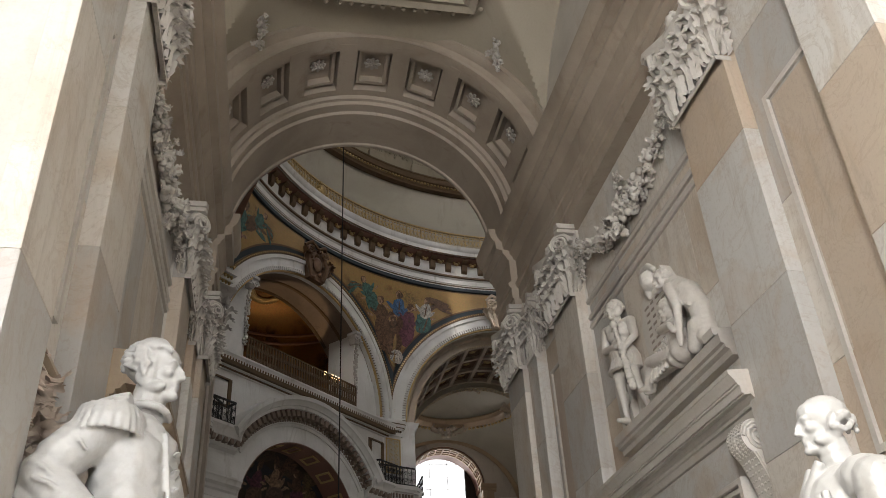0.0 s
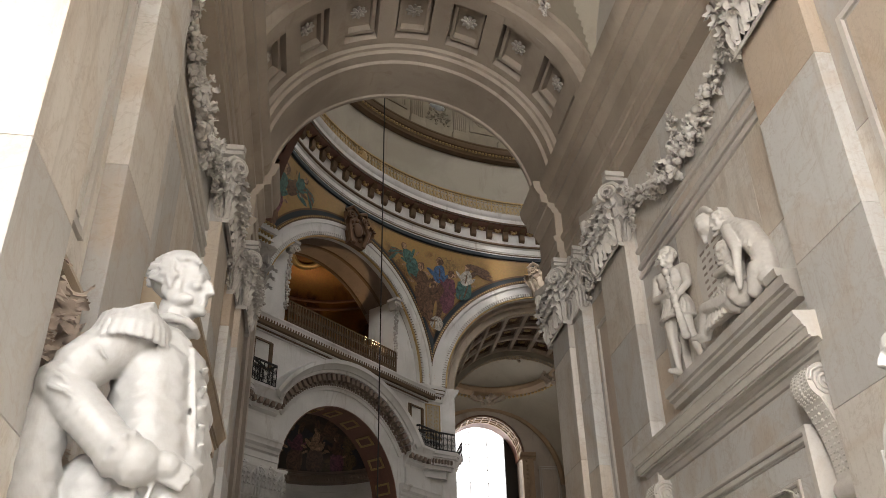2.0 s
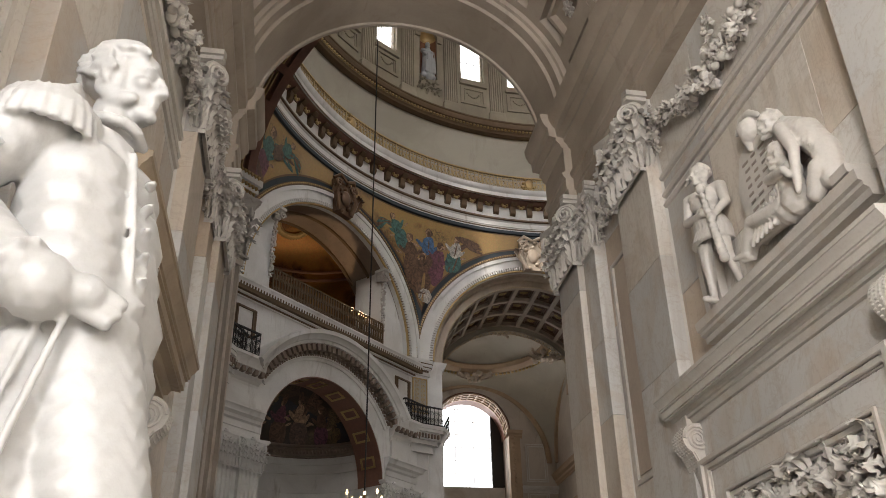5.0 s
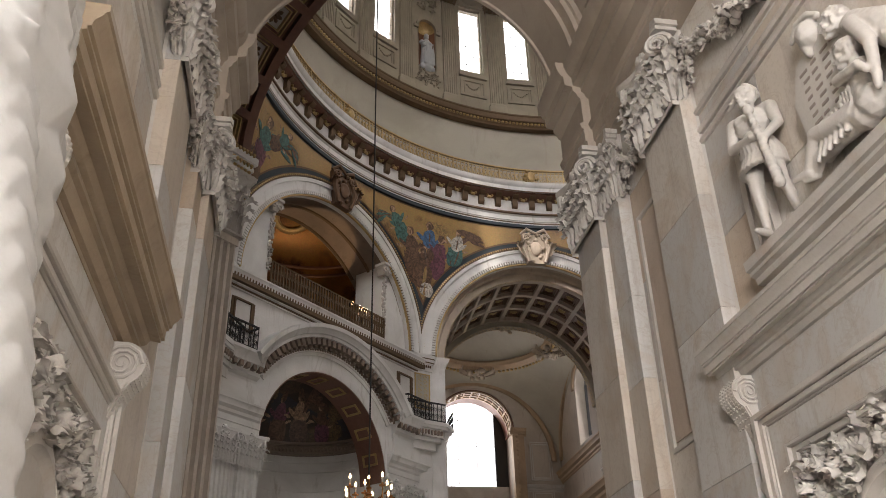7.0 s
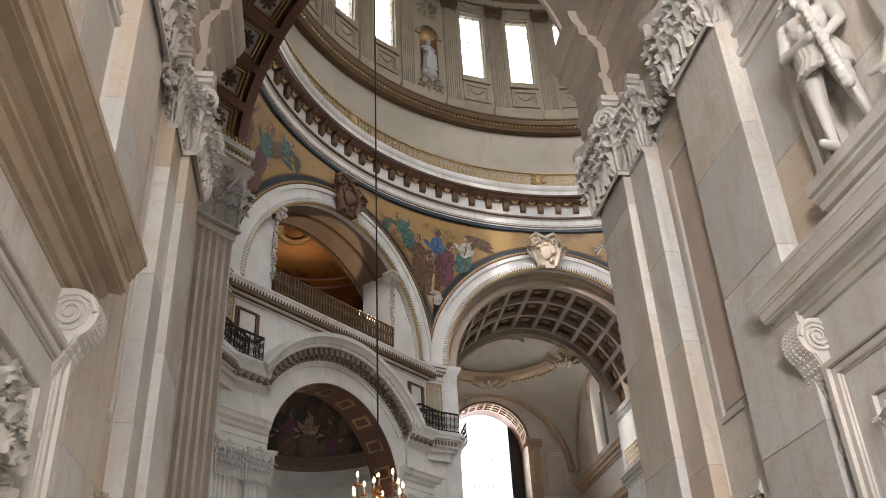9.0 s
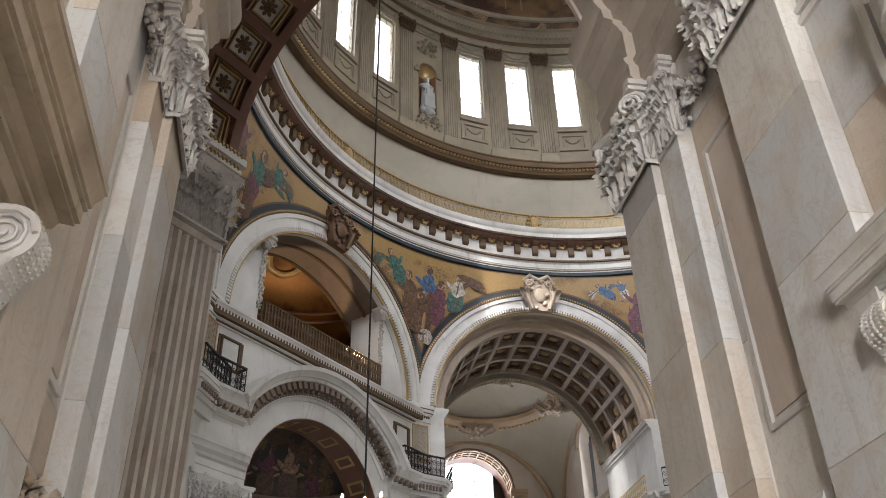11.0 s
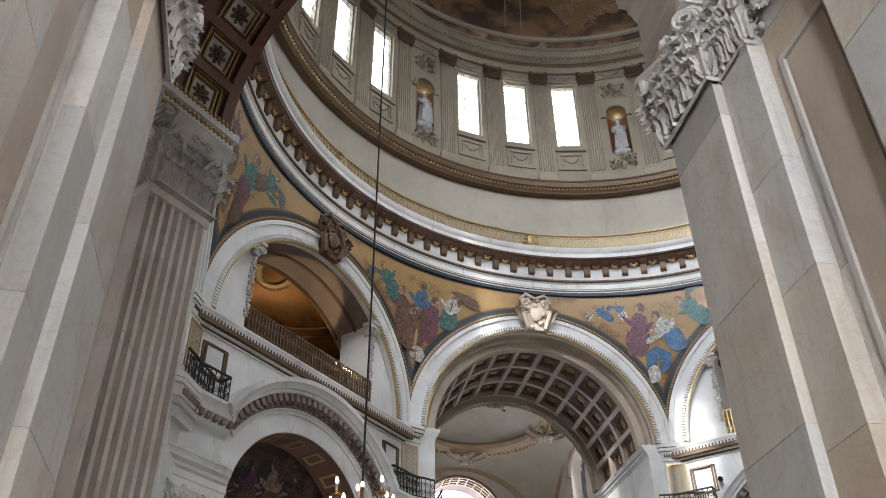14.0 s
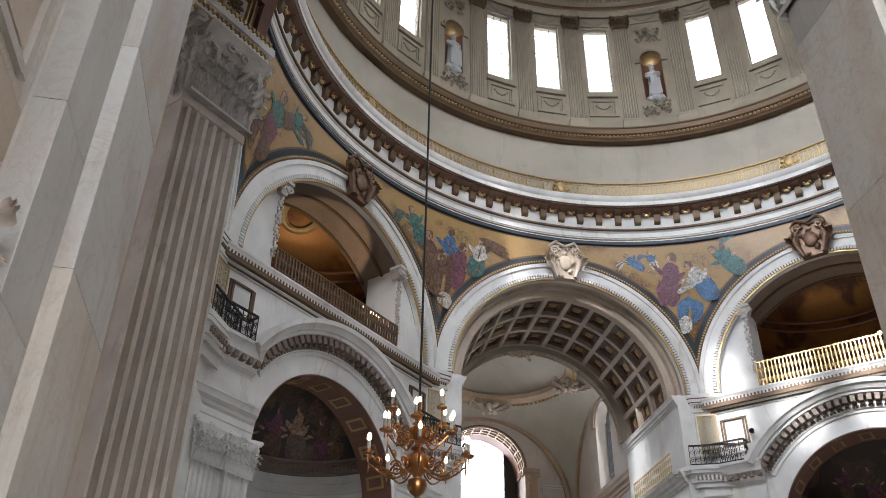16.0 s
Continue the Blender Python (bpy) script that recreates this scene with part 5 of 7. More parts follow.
for k in range(32):
    m = pose(CX, CY, 0, 0, 0, 11.25 * k) @ pose(15.95, 0, 0, 0, 0, -90)
    if k % 4 == 2:
        nich = thing("window_niche", "arched drum niche lined brown with a gilt shell", "niche", m, "drum niches", "structure")
        bm = bmesh.new()
        n = 16
        rings = [[(.6 * math.cos(math.pi * i / n), .05 + .55 * math.sin(math.pi * i / n), z) for i in range(n + 1)] for z in (36.96, 40.2)]
        loft(bm, rings)
        part("niche_lining", bm, NICHE, nich, "red brown lining")
        bm = bmesh.new()
        rings = [[(.6 * math.cos(b) * math.cos(math.pi * i / n), .05 + .55 * math.cos(b) * math.sin(math.pi * i / n), 40.2 + .62 * math.sin(b)) for i in range(n + 1)] for b in [math.pi / 2 * j / 8 for j in range(9)]]
        loft(bm, rings)
        part("shell", bm, GOLD, nich, "gilt shell head")
        bm = bmesh.new()
        arch(bm, [(.62, 0), (.62, -.12), (.78, -.14), (.80, 0)], 40.2, n=20)
        box(bm, -.95, -.62, -.12, 0, 39.95, 40.2)
        box(bm, .62, .95, -.12, 0, 39.95, 40.2)
        for sx in (-1, 1):
            box(bm, *sorted((sx * .62, sx * .64)), -.04, 0, 36.96, 39.95)
        wall_with_arch(bm, .63, 40.2, 41.45, .61, 40.2, .0, .1)
        part("niche_arch", bm, DRUM, nich)
        bm = bmesh.new()
        rk = random.Random(k)
        crumple(bm, rk, -.7, .7, 35.6, 36.7, 0, 40, .12)
        crumple(bm, rk, -.7, .7, 41.7, 42.9, 0, 40, .12)
        part("relief", bm, DRUM, nich, "carved relief panels", pose(0, 0, 0) @ Matrix(((1, 0, 0, 0), (0, 0, -1, 0), (0, 1, 0, 0), (0, 0, 0, 1))), 55)
        share("window_swag", swag_me, nich, pose(0, 0, .1))
        if 0 <= k <= 17:
            rk = random.Random(k + 9)
            figure("niche_statue", [((0, 0, .1), (0, 0, 1.2), .42, .34), ((0, 0, 1.2), (0, 0, 2.0), .34, .30), ((-.3, 0, 2.05), (.3, 0, 2.05), .17, .17), ((0, -.05, 2.5), (0, -.06, 2.62), .18, .17), ((0, 0, 2.2), (0, 0, 2.4), .11, .1), ((0, -.15, 2.32), (0, -.12, 2.2), .11, .08),
                ((.35, 0, 2.0), (.4 * rk.choice((-1, 1)), -.3, 1.6), .12, .1), ((-.35, 0, 2.0), (.1, -.38, 1.75), .12, .1), ((-.35, -.1, 0), (.35, -.1, 0), .2, .2)],
                m @ pose(0, .12, 37.0), WHITE, "white marble statue of a robed saint in a drum niche", "statue", .05,
                [((-.3 + .12 * q, -.36, 1.9), (-.35 + .14 * q, -.38, .1), .04, .06) for q in range(6)], "niche statues")
    else:
        win = thing("window_drum", "tall clear leaded drum window", "window", m, "drum windows", "structure")
        share("window_frame", wf_me, win)
        share("glazing_bars", gb_me, win)
        pane = share("pane", pane_me, win)
        pane.visible_shadow = False
        share("apron_panel", panel_me, win)
        share("window_swag", swag_me, win)
bm = bmesh.new()
lathe(bm, [(16.8, 44.1), (15.8, 44.1), (15.78, 44.5), (15.72, 44.55), (15.72, 44.95), (15.5, 45.05), (15.3, 45.3), (15.25, 45.55), (15.1, 45.6), (15.1, 45.75), (15.6, 45.8), (16.8, 45.8)], cx=CX, cy=CY, n=192)
tc = setting("trim_dome_cornice", bm, DRUM, "moulded cornice at the foot of the dome", category="cornice")
bm = bmesh.new()
for k in range(240):
    m = pose(CX, CY, 0, 0, 0, -40 + 260 * k / 240)
    box(bm, 15.28, 15.75, -.07, .07, 45.08, 45.3, m)
part("dentils", bm, DRUM, tc)["kind"] = "stuff"
bm = bmesh.new()
lathe(bm, [(15.72, 44.56), (15.69, 44.6), (15.69, 44.9), (15.72, 44.94)], cx=CX, cy=CY, n=192)
part("dark_frieze", bm, BRONZE, tc)
bm = bmesh.new()
lathe(bm, [(15.7, 45.8), (15.45, 45.85), (15.4, 46.6), (15.3, 46.7), (15.3, 47.0)] + [(15.3 * math.cos(radians(a)), 47 + 17 * math.sin(radians(a))) for a in range(3, 90, 3)] + [(0.01, 64)], cx=CX, cy=CY, wrap=False, n=96)
dome = setting("ceiling_dome", bm, DOMEPAINT, "inner dome with dark monochrome paintings")
bm = bmesh.new()
for k in range(8):
    for w0, w1 in ((-2.2, -1.9), (1.9, 2.2)):
        rings = []
        for a in range(2, 80, 4):
            r, z = 15.24 * math.cos(radians(a)), 47 + 16.95 * math.sin(radians(a))
            rings.append([(CX + r * math.cos(radians(45 * k + q)), CY + r * math.sin(radians(45 * k + q)), z) for q in (w0, w1)])
        loft(bm, rings)
lathe(bm, [(15.35, 46.62), (15.2, 46.66), (15.2, 46.95), (15.3, 47.02)], cx=CX, cy=CY)
part("painted_ribs", bm, CREAM, dome, "ochre painted ribs")
bm = bmesh.new()
lathe(bm, [(17.6, 46.0), (17.6, 64.5), (0.01, 64.6)], cx=CX, cy=CY, wrap=False, n=64)
lathe(bm, [(16.4, 45.9), (17.6, 45.9)], cx=CX, cy=CY, wrap=False, n=64)
setting("roof_dome", bm, STONE, "outer shell of the dome", category="roof")
# the bright sky seen beyond the drum windows
bm = bmesh.new()
lathe(bm, [(24, 30), (24, 60)], 0, 180, 48, CX, CY, wrap=False)
setting("backdrop_sky", bm, SKYWHITE, "bright overcast sky outside the windows", category="sky")
# ---- the diagonal sides with gallery and apse ----


def iron_panel(bm, w, h, pitch=0.24, bar=0.014):
    """Scrolled ironwork in the xz plane between x 0 and w."""
    n = max(2, round(w / pitch))
    for i in range(n + 1):
        x = w * i / n
        box(bm, x - bar, x + bar, -bar, bar, 0, h)
    for i in range(n):
        x = w * (i + .5) / n
        q = w / n * 0.42
        for z, sg in ((h * .3, 1), (h * .7, -1)):
            pts = [(x + sg * q * (1 - .75 * f) * math.cos(9 * f), 0, z + q * 1.5 * (1 - .75 * f) * math.sin(9 * f)) for f in [k / 10 for k in range(11)]]
            tube(bm, pts, bar - .001, 4)
    box(bm, 0, w, -.035, .035, h, h + .07)
    box(bm, 0, w, -.025, .025, .03, .07)


CORN = [(0, 0), (.06, 0), (.08, .12), (.18, .2), (.2, .34), (.34, .46), (.36, .62), (.44, .72), (.44, .8), (0, .8)]


def xrun(bm, prof, x0, x1, y0, z0, k=1.0):
    """A moulding along x that projects towards -y."""
    loft(bm, [[(x, y0 - o * k, z0 + z * k) for o, z in prof] for x in (x0, x1)], True, True)


bigcap_me = mesh_of("capital", capital_mesh(1.15, 1.3, 0.2), STONE_DOME, 50)


def diagonal(deg):
    m = face_pose(deg)
    bm = bmesh.new()
    wall_with_arch(bm, HALF + .3, 0, 17.3, 3.95, 11.6, 0.0, 1.5, 0)
    wall = setting("wall_diagonal", bm, STONE_DOME, "pale wall with a round-headed apse below the gallery", m)
    # hood
    bm = bmesh.new()
    arch(bm, [(4.75, .05), (4.75, -.06), (4.88, -.09), (4.90, -.14), (4.98, -.16), (5.0, -.12), (5.42, -.14), (5.46, -.55), (5.58, -.58), (5.6, -.66), (5.78, -.76), (5.82, -.84), (6.0, -.86), (6.02, -.7), (6.02, .05)], 11.5, 34, 146, 48)
    hood = setting("trim_hood", bm, STONE_DOME, "segmental moulded hood over the apse", m, "arch")
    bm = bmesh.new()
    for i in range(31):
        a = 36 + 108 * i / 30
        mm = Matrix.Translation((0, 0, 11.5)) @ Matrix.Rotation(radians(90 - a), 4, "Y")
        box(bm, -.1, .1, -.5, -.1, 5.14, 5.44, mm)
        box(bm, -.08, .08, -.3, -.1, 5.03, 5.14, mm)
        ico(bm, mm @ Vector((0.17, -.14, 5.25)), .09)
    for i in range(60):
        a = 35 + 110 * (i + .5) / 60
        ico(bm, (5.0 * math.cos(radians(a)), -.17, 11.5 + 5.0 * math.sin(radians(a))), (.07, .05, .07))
    # dark material carries the shade under the hood
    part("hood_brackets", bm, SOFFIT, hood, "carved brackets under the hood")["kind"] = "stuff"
    for sx in (-1, 1):
        # entablature block with balcony
        bl = thing("balcony", "stone balcony with scrolled black iron railing", "balcony", m, "corner balconies")
        bm = bmesh.new()
        x0, x1 = sorted((sx * 4.35, sx * 7.2))
        for prof, z0, k in ((CORN, 13.75, 1.5),):
            xrun(bm, prof, x0, x1, 0, z0, k)
        box(bm, *sorted((sx * 4.4, sx * 7.2)), -.14, 0, 12.9, 13.8)
        part("cornice", bm, STONE_DOME, bl)
        bm = bmesh.new()
        for i in range(8):
            x = sx * (4.5 + .34 * i)
            box(bm, x - .09, x + .09, -.5, -.12, 14.2, 14.42)
        # dentils coloured dark for the shade below the cornice
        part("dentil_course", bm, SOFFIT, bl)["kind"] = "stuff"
        bm = bmesh.new()
        xrun(bm, CORN, *sorted((sx * 4.0, sx * 7.0)), 0, 12.2, .85)
        xrun(bm, [(0, 0), (.1, 0), (.1, .25), (.14, .28), (.14, .5), (0, .5)], *sorted((sx * 4.0, sx * 7.0)), 0, 11.75, 1)
        part("lower_entablature", bm, STONE_DOME, bl)
        bm = bmesh.new()
        iron_panel(bm, 1.9, .95)
        part("iron_railing", bm, IRON, bl, "scrolled black iron railing", pose(sx * 4.9 if sx > 0 else -6.8, -.58, 14.95))
        bm = bmesh.new()
        iron_panel(bm, .9, .95)
        part("side_railing", bm, IRON, bl, "", pose(sx * 4.9, -.58, 14.95, 0, 0, 90))
        for x in (4.45, 5.85):
            share("capital", bigcap_me, wall, pose(sx * x, .02, 10.45), "carved acanthus capital")
            bm = bmesh.new()
            q = []
            for i in range(5):
                a0 = -.52 + 1.04 * i / 5
                q += [(a0, -.18), (a0 + .06, -.18), (a0 + .10, -.12), (a0 + .15, -.12), (a0 + .19, -.18)]
            q += [(.52, -.18), (.52, .02), (-.52, .02)]
            loft(bm, [[(x_, y_, z) for x_, y_ in q] for z in (0, 10.45)], True, True)
            part("pilaster", bm, STONE_DOME, wall, "fluted pilaster", pose(sx * x, 0, 0), 25)
    # attic between hood and gallery
    bm = bmesh.new()
    xrun(bm, CORN, -HALF, HALF, 0.0, 17.55, .95)
    g = setting("trim_gallery", bm, STONE_DOME, "gallery cornice with gilt lines above the apse", m, "gallery")
    bm = bmesh.new()
    for z, o in ((17.62, .08), (17.85, .20), (18.2, .36)):
        box(bm, -HALF, HALF, -o - .03, -o + .03, z, z + .09)
    for i in range(80):
        x = -HALF + 2 * HALF * (i + .5) / 80
        box(bm, x - .04, x + .04, -.34, -.2, 17.98, 18.1)
    box(bm, -HALF, HALF, -.345, -.15, 17.78, 17.96)
    part("gilt_lines", bm, BRONZE, g, "dark gilt mouldings")
    bm = bmesh.new()
    box(bm, -HALF, HALF, 0.0, 9, 17.3, 18.34)
    part("gallery_floor", bm, STONE_DOME, g)
    for sx in (-1, 1):
        bm = bmesh.new()
        for q, dd in ((.62, .05), (.5, .08)):
            x = sx * 5.35
            for x0, x1, z0, z1 in ((x - q, x - q + .08, 15.9, 17.2), (x + q - .08, x + q, 15.9, 17.2), (x - q, x + q, 17.12, 17.2), (x - q, x + q, 15.9, 15.98)):
                box(bm, x0, x1, -dd, 0, z0, z1)
        part("gilt_panel_frame", bm, BRONZE, wall, "gilt framed wall panel")
    # piers beside the gallery opening, a scroll at the head of each
    bm = bmesh.new()
    for sx in (-1, 1):
        pts = [(3.9 + (5.9 - 3.9) * i / 12, min(ARCHZ + math.sqrt(max(0, (RIN + .08) ** 2 - (3.9 + 2.0 * i / 12) ** 2)), 22.95)) for i in range(13)]
        loft(bm, [[(sx * x, y, z) for x, z in pts] + [(sx * 5.9, y, 18.34), (sx * 3.9, y, 18.34)] for y in (.32, 2.1)], True, True)
    pier = setting("wall_gallery", bm, STONE_DOME, "white piers beside the gallery opening", m)
    for sx in (-1, 1):
        bm = bmesh.new()
        rk = random.Random(12)
        loft(bm, [[(-.16 * q, .25, z), (-.16 * q, -.20 * q, z), (.16 * q, -.20 * q, z), (.16 * q, .25, z)] for q, z in ((1.0, 22.25), (1.5, 22.5), (1.9, 22.7), (2.1, 22.72), (2.1, 22.86))], True, True)
        for q in (-1, 1):
            volute(bm, (q * .2, -.30, 22.48), .19, Matrix.Diagonal((q, 1, 1, 1)) if q > 0 else Matrix.Identity(4), .06, 1.6, .05)
        for i in range(46):
            z = 19.3 + 2.9 * (i + rk.random()) / 46
            ico(bm, (rk.uniform(-.10, .10), -.06 + rk.uniform(-.08, .02), z), (rk.uniform(.05, .10), .07, rk.uniform(.06, .13)))
        part("carved_bracket", bm, ORNAMENT, pier, "carved scroll and drop", pose(sx * 3.95, .30, 0), 55)
    # arch underside, its shade painted as dark brown
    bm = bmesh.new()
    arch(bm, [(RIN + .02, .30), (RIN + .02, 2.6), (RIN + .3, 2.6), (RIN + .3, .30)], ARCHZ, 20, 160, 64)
    part("shaded_soffit", bm, SOFFIT, pier, "brown arch soffit with shade in its colour")
    bm = bmesh.new()
    for y in (1.15, 2.35):
        arch(bm, [(RIN + .03, y), (RIN - .05, y + .03), (RIN - .05, y + .16), (RIN + .03, y + .19)], ARCHZ, 46, 134, 48)
    part("soffit_rib", bm, BRONZE, pier, "dark gilt rib")
    # railing of the gallery
    rl = thing("upper_railing", "dark gilt iron railing along the upper gallery", "railing", m, "upper gallery railings")
    bm = bmesh.new()
    iron_panel(bm, 7.7, 1.32, .18, .034)
    part("ironwork", bm, GOLD if deg == 45 else BRONZE, rl, "", pose(-3.85, .12, 18.36))
    # quarter dome of gold mosaic
    n = 32
    bm = bmesh.new()
    R = 5.2
    rings = []
    for j in range(15):
        b = math.pi / 2 * j / 14
        rings.append([(R * math.cos(b) * math.cos(math.pi * i / n), 1.9 + R * math.cos(b) * math.sin(math.pi * i / n), 24.3 + R * .6 * math.sin(b)) for i in range(n + 1)])
    rings = [[(x, y, 18.3) for x, y, z in rings[0]]] + rings
    loft(bm, rings)
    loft(bm, [[(rr * math.cos(math.pi * i / n), y, zc + rr * kz * math.sin(math.pi * i / n)) for i in range(n + 1)] for rr, y, zc, kz in ((R, 1.9, 24.3, .6), (RIN + .6, 1.19, ARCHZ, 1))])
    qd = setting("ceiling_quarter_dome", bm, GOLDDOME, "gold mosaic half dome over the gallery", m)
    bm = bmesh.new()
    for r0, z in ((R - .06, 24.25), (R - .05, 23.75), (R - .04, 21.2)):
        rings = [[((r0 + o) * math.cos(math.pi * i / n), 1.9 + (r0 + o) * math.sin(math.pi * i / n), z + h) for o, h in ((0, 0), (-.12, .04), (-.12, .14), (0, .18))] for i in range(n + 1)]
        loft(bm, rings, True)
    part("bands", bm, BROWN, qd, "dark red bands")
    bm = bmesh.new()
    for k in range(40):
        a = 2 * math.pi * k / 40
        ico(bm, (.95 * math.cos(a), .95 * math.sin(a), 0), (.17, .17, .12))
    lathe(bm, [(.7, 0), (.72, .06), (.8, .06), (.82, 0)], n=32)
    part("wreath", bm, GOLD, qd, "gilt wreath medallion", Matrix.Translation((1.66, 4.87, 26.44)) @ Vector((-1.7, -3.05, -6.4)).to_track_quat("Z", "Y").to_matrix().to_4x4() @ Matrix.Scale(1.0, 4))
    # spotlights on the gallery
    for x in (1.7, 2.25, 2.5, 2.75):
        sl = thing("spotlight", "small lit spotlight on the gallery", "spotlight", m @ pose(x, .42, 19.86), "gallery spotlights")
        bm = bmesh.new()
        lathe(bm, [(.02, -.18), (.11, -.16), (.12, .0), (.10, .0), (.09, -.06), (.01, -.06)], n=14)
        part("housing", bm, IRON, sl, "", pose(0, 0, 0, 70, 0, 0))
        bm = bmesh.new()
        ico(bm, (0, 0, 0), .10, None, 2)
        part("lamp", bm, FLAME, sl, "glowing lamp", pose(0, -.05, 0))
        bm = bmesh.new()
        box(bm, -.02, .02, -.02, .02, -1.5, -.08)
        part("stand", bm, IRON, sl)
    la = bpy.data.lights.new("gallery_spotlight", "SPOT")
    la.energy, la.color, la.spot_size, la.shadow_soft_size = (230 if deg == 135 else 40), (1, 0.72, 0.42), radians(75), .1
    new("gallery_spotlight", la).matrix_world = m @ look((1.4, 1.6, 19.6), (.9, 4.2, 26))
    # apse
    bm = bmesh.new()
    rings = [[(3.95 * math.cos(math.pi * i / n), 1.5 + 3.95 * math.sin(math.pi * i / n), z) for i in range(n + 1)] for z in (0, 6, 13.3)]
    loft(bm, rings)
    ap = setting("wall_apse", bm, STONE_DOME, "curved apse wall with stone bands", m)
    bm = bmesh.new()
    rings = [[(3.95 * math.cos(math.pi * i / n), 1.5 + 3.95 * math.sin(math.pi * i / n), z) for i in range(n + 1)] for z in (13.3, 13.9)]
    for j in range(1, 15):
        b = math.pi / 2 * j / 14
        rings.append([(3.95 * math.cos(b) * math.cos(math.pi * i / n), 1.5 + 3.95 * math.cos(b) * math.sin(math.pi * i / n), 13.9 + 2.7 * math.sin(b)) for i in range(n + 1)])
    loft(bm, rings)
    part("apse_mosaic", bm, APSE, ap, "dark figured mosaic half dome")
    bm = bmesh.new()
    for z, o, h in ((12.5, .10, .1), (11.6, .05, .08), (10.6, .14, .16), (9.3, .08, .08), (12.95, .06, .06)):
        loft(bm, [[((3.95 - q) * math.cos(math.pi * i / n), 1.5 + (3.95 - q) * math.sin(math.pi * i / n), z + w) for q, w in ((-.02, 0), (o, 0), (o, h), (-.02, h))] for i in range(n + 1)], True)
    part("stone_bands", bm, STONE_DOME, ap)
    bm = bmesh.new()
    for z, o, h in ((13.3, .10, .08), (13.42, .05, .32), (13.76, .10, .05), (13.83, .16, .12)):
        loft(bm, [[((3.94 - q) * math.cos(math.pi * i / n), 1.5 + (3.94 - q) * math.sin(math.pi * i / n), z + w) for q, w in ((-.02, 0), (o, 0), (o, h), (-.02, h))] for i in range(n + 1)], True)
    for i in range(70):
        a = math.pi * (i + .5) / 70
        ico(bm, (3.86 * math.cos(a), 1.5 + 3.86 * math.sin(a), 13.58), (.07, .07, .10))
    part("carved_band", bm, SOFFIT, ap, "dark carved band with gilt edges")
    bm = bmesh.new()
    arch(bm, [(3.94, .02), (3.94, 1.5), (3.9, 1.5), (3.9, .02)], 11.6, n=48)
    part("soffit_lining", bm, BROWN, ap, "red brown soffit with gilt panels")
    bm = bmesh.new()
    for i in range(9):
        a = 16 + 148 * i / 8
        for q in (-4, 2.6):
            arch(bm, [(3.9, .35), (3.86, .35), (3.86, 1.2), (3.9, 1.2)], 11.6, a + q, a + q + 1.4, 1)
        for y in (.35, 1.1):
            arch(bm, [(3.9, y), (3.86, y), (3.86, y + .1), (3.9, y + .1)], 11.6, a - 4, a + 4, 2)
    part("soffit_panels", bm, GOLD, ap, "gilt panel frames")
    for n_shape, (u, z, w, h, lean, ci) in enumerate(robed(-.9, 14.7, .8, 6, 0, 3) + robed(.5, 14.8, .9, 4, 3, 0) + robed(1.8, 14.9, 1.0, 3, 3, 0) + robed(2.9, 14.95, 1.05, 0, 2, 0, 0) + robed(4.1, 14.75, .85, -5, 0, 3) + robed(-2.2, 14.7, .8, 6, 3, 0)):
        bm = bmesh.new()
        rows = []
        for lift in (.02, .03):
            row = []
            for q in range(20):
                a, t = 2 * math.pi * q / 20, radians(lean)
                dx, dz = w * math.cos(a), h * math.sin(a)
                pu, pz = u + dx * math.cos(t) - dz * math.sin(t), z + dx * math.sin(t) + dz * math.cos(t)
                rise = max(0, pz - 13.9)
                r = 3.95 * math.sqrt(max(.02, 1 - (rise / 2.7) ** 2)) - lift - .0008 * n_shape
                th = math.pi / 2 - pu / 3.95
                row.append((r * math.cos(th), 1.5 + r * math.sin(th), pz))
            rows.append(row)
        loft(bm, rows, True, True)
        part("mosaic_shape", bm, CLOTHS[ci], ap)
    # back of the shell
    bm = bmesh.new()
    box(bm, -HALF, HALF, 7.6, 8.2, 0, 28)
    setting("wall_back", bm, STONE, "outer wall behind the apse", m)


diagonal(135)
diagonal(45)

for x, z in ((-4.55, 16.35), (-4.2, 16.0)):
    fit_cam = thing("wall_spotlight", "small dark spotlight fixed to the white wall", "spotlight", face_pose(45) @ pose(x, -.02, z), "wall spotlights")
    bm = bmesh.new()
    box(bm, -.05, .05, -.10, .02, -.05, .05)
    part("bracket", bm, IRON, fit_cam)
    bm = bmesh.new()
    lathe(bm, [(.0, -.20), (.10, -.18), (.12, .12), (.09, .12), (.08, .0), (.0, .0)], n=14, wrap=False)
    part("housing", bm, IRON, fit_cam, "", pose(0, -.22, 0, 110, 0, 20))

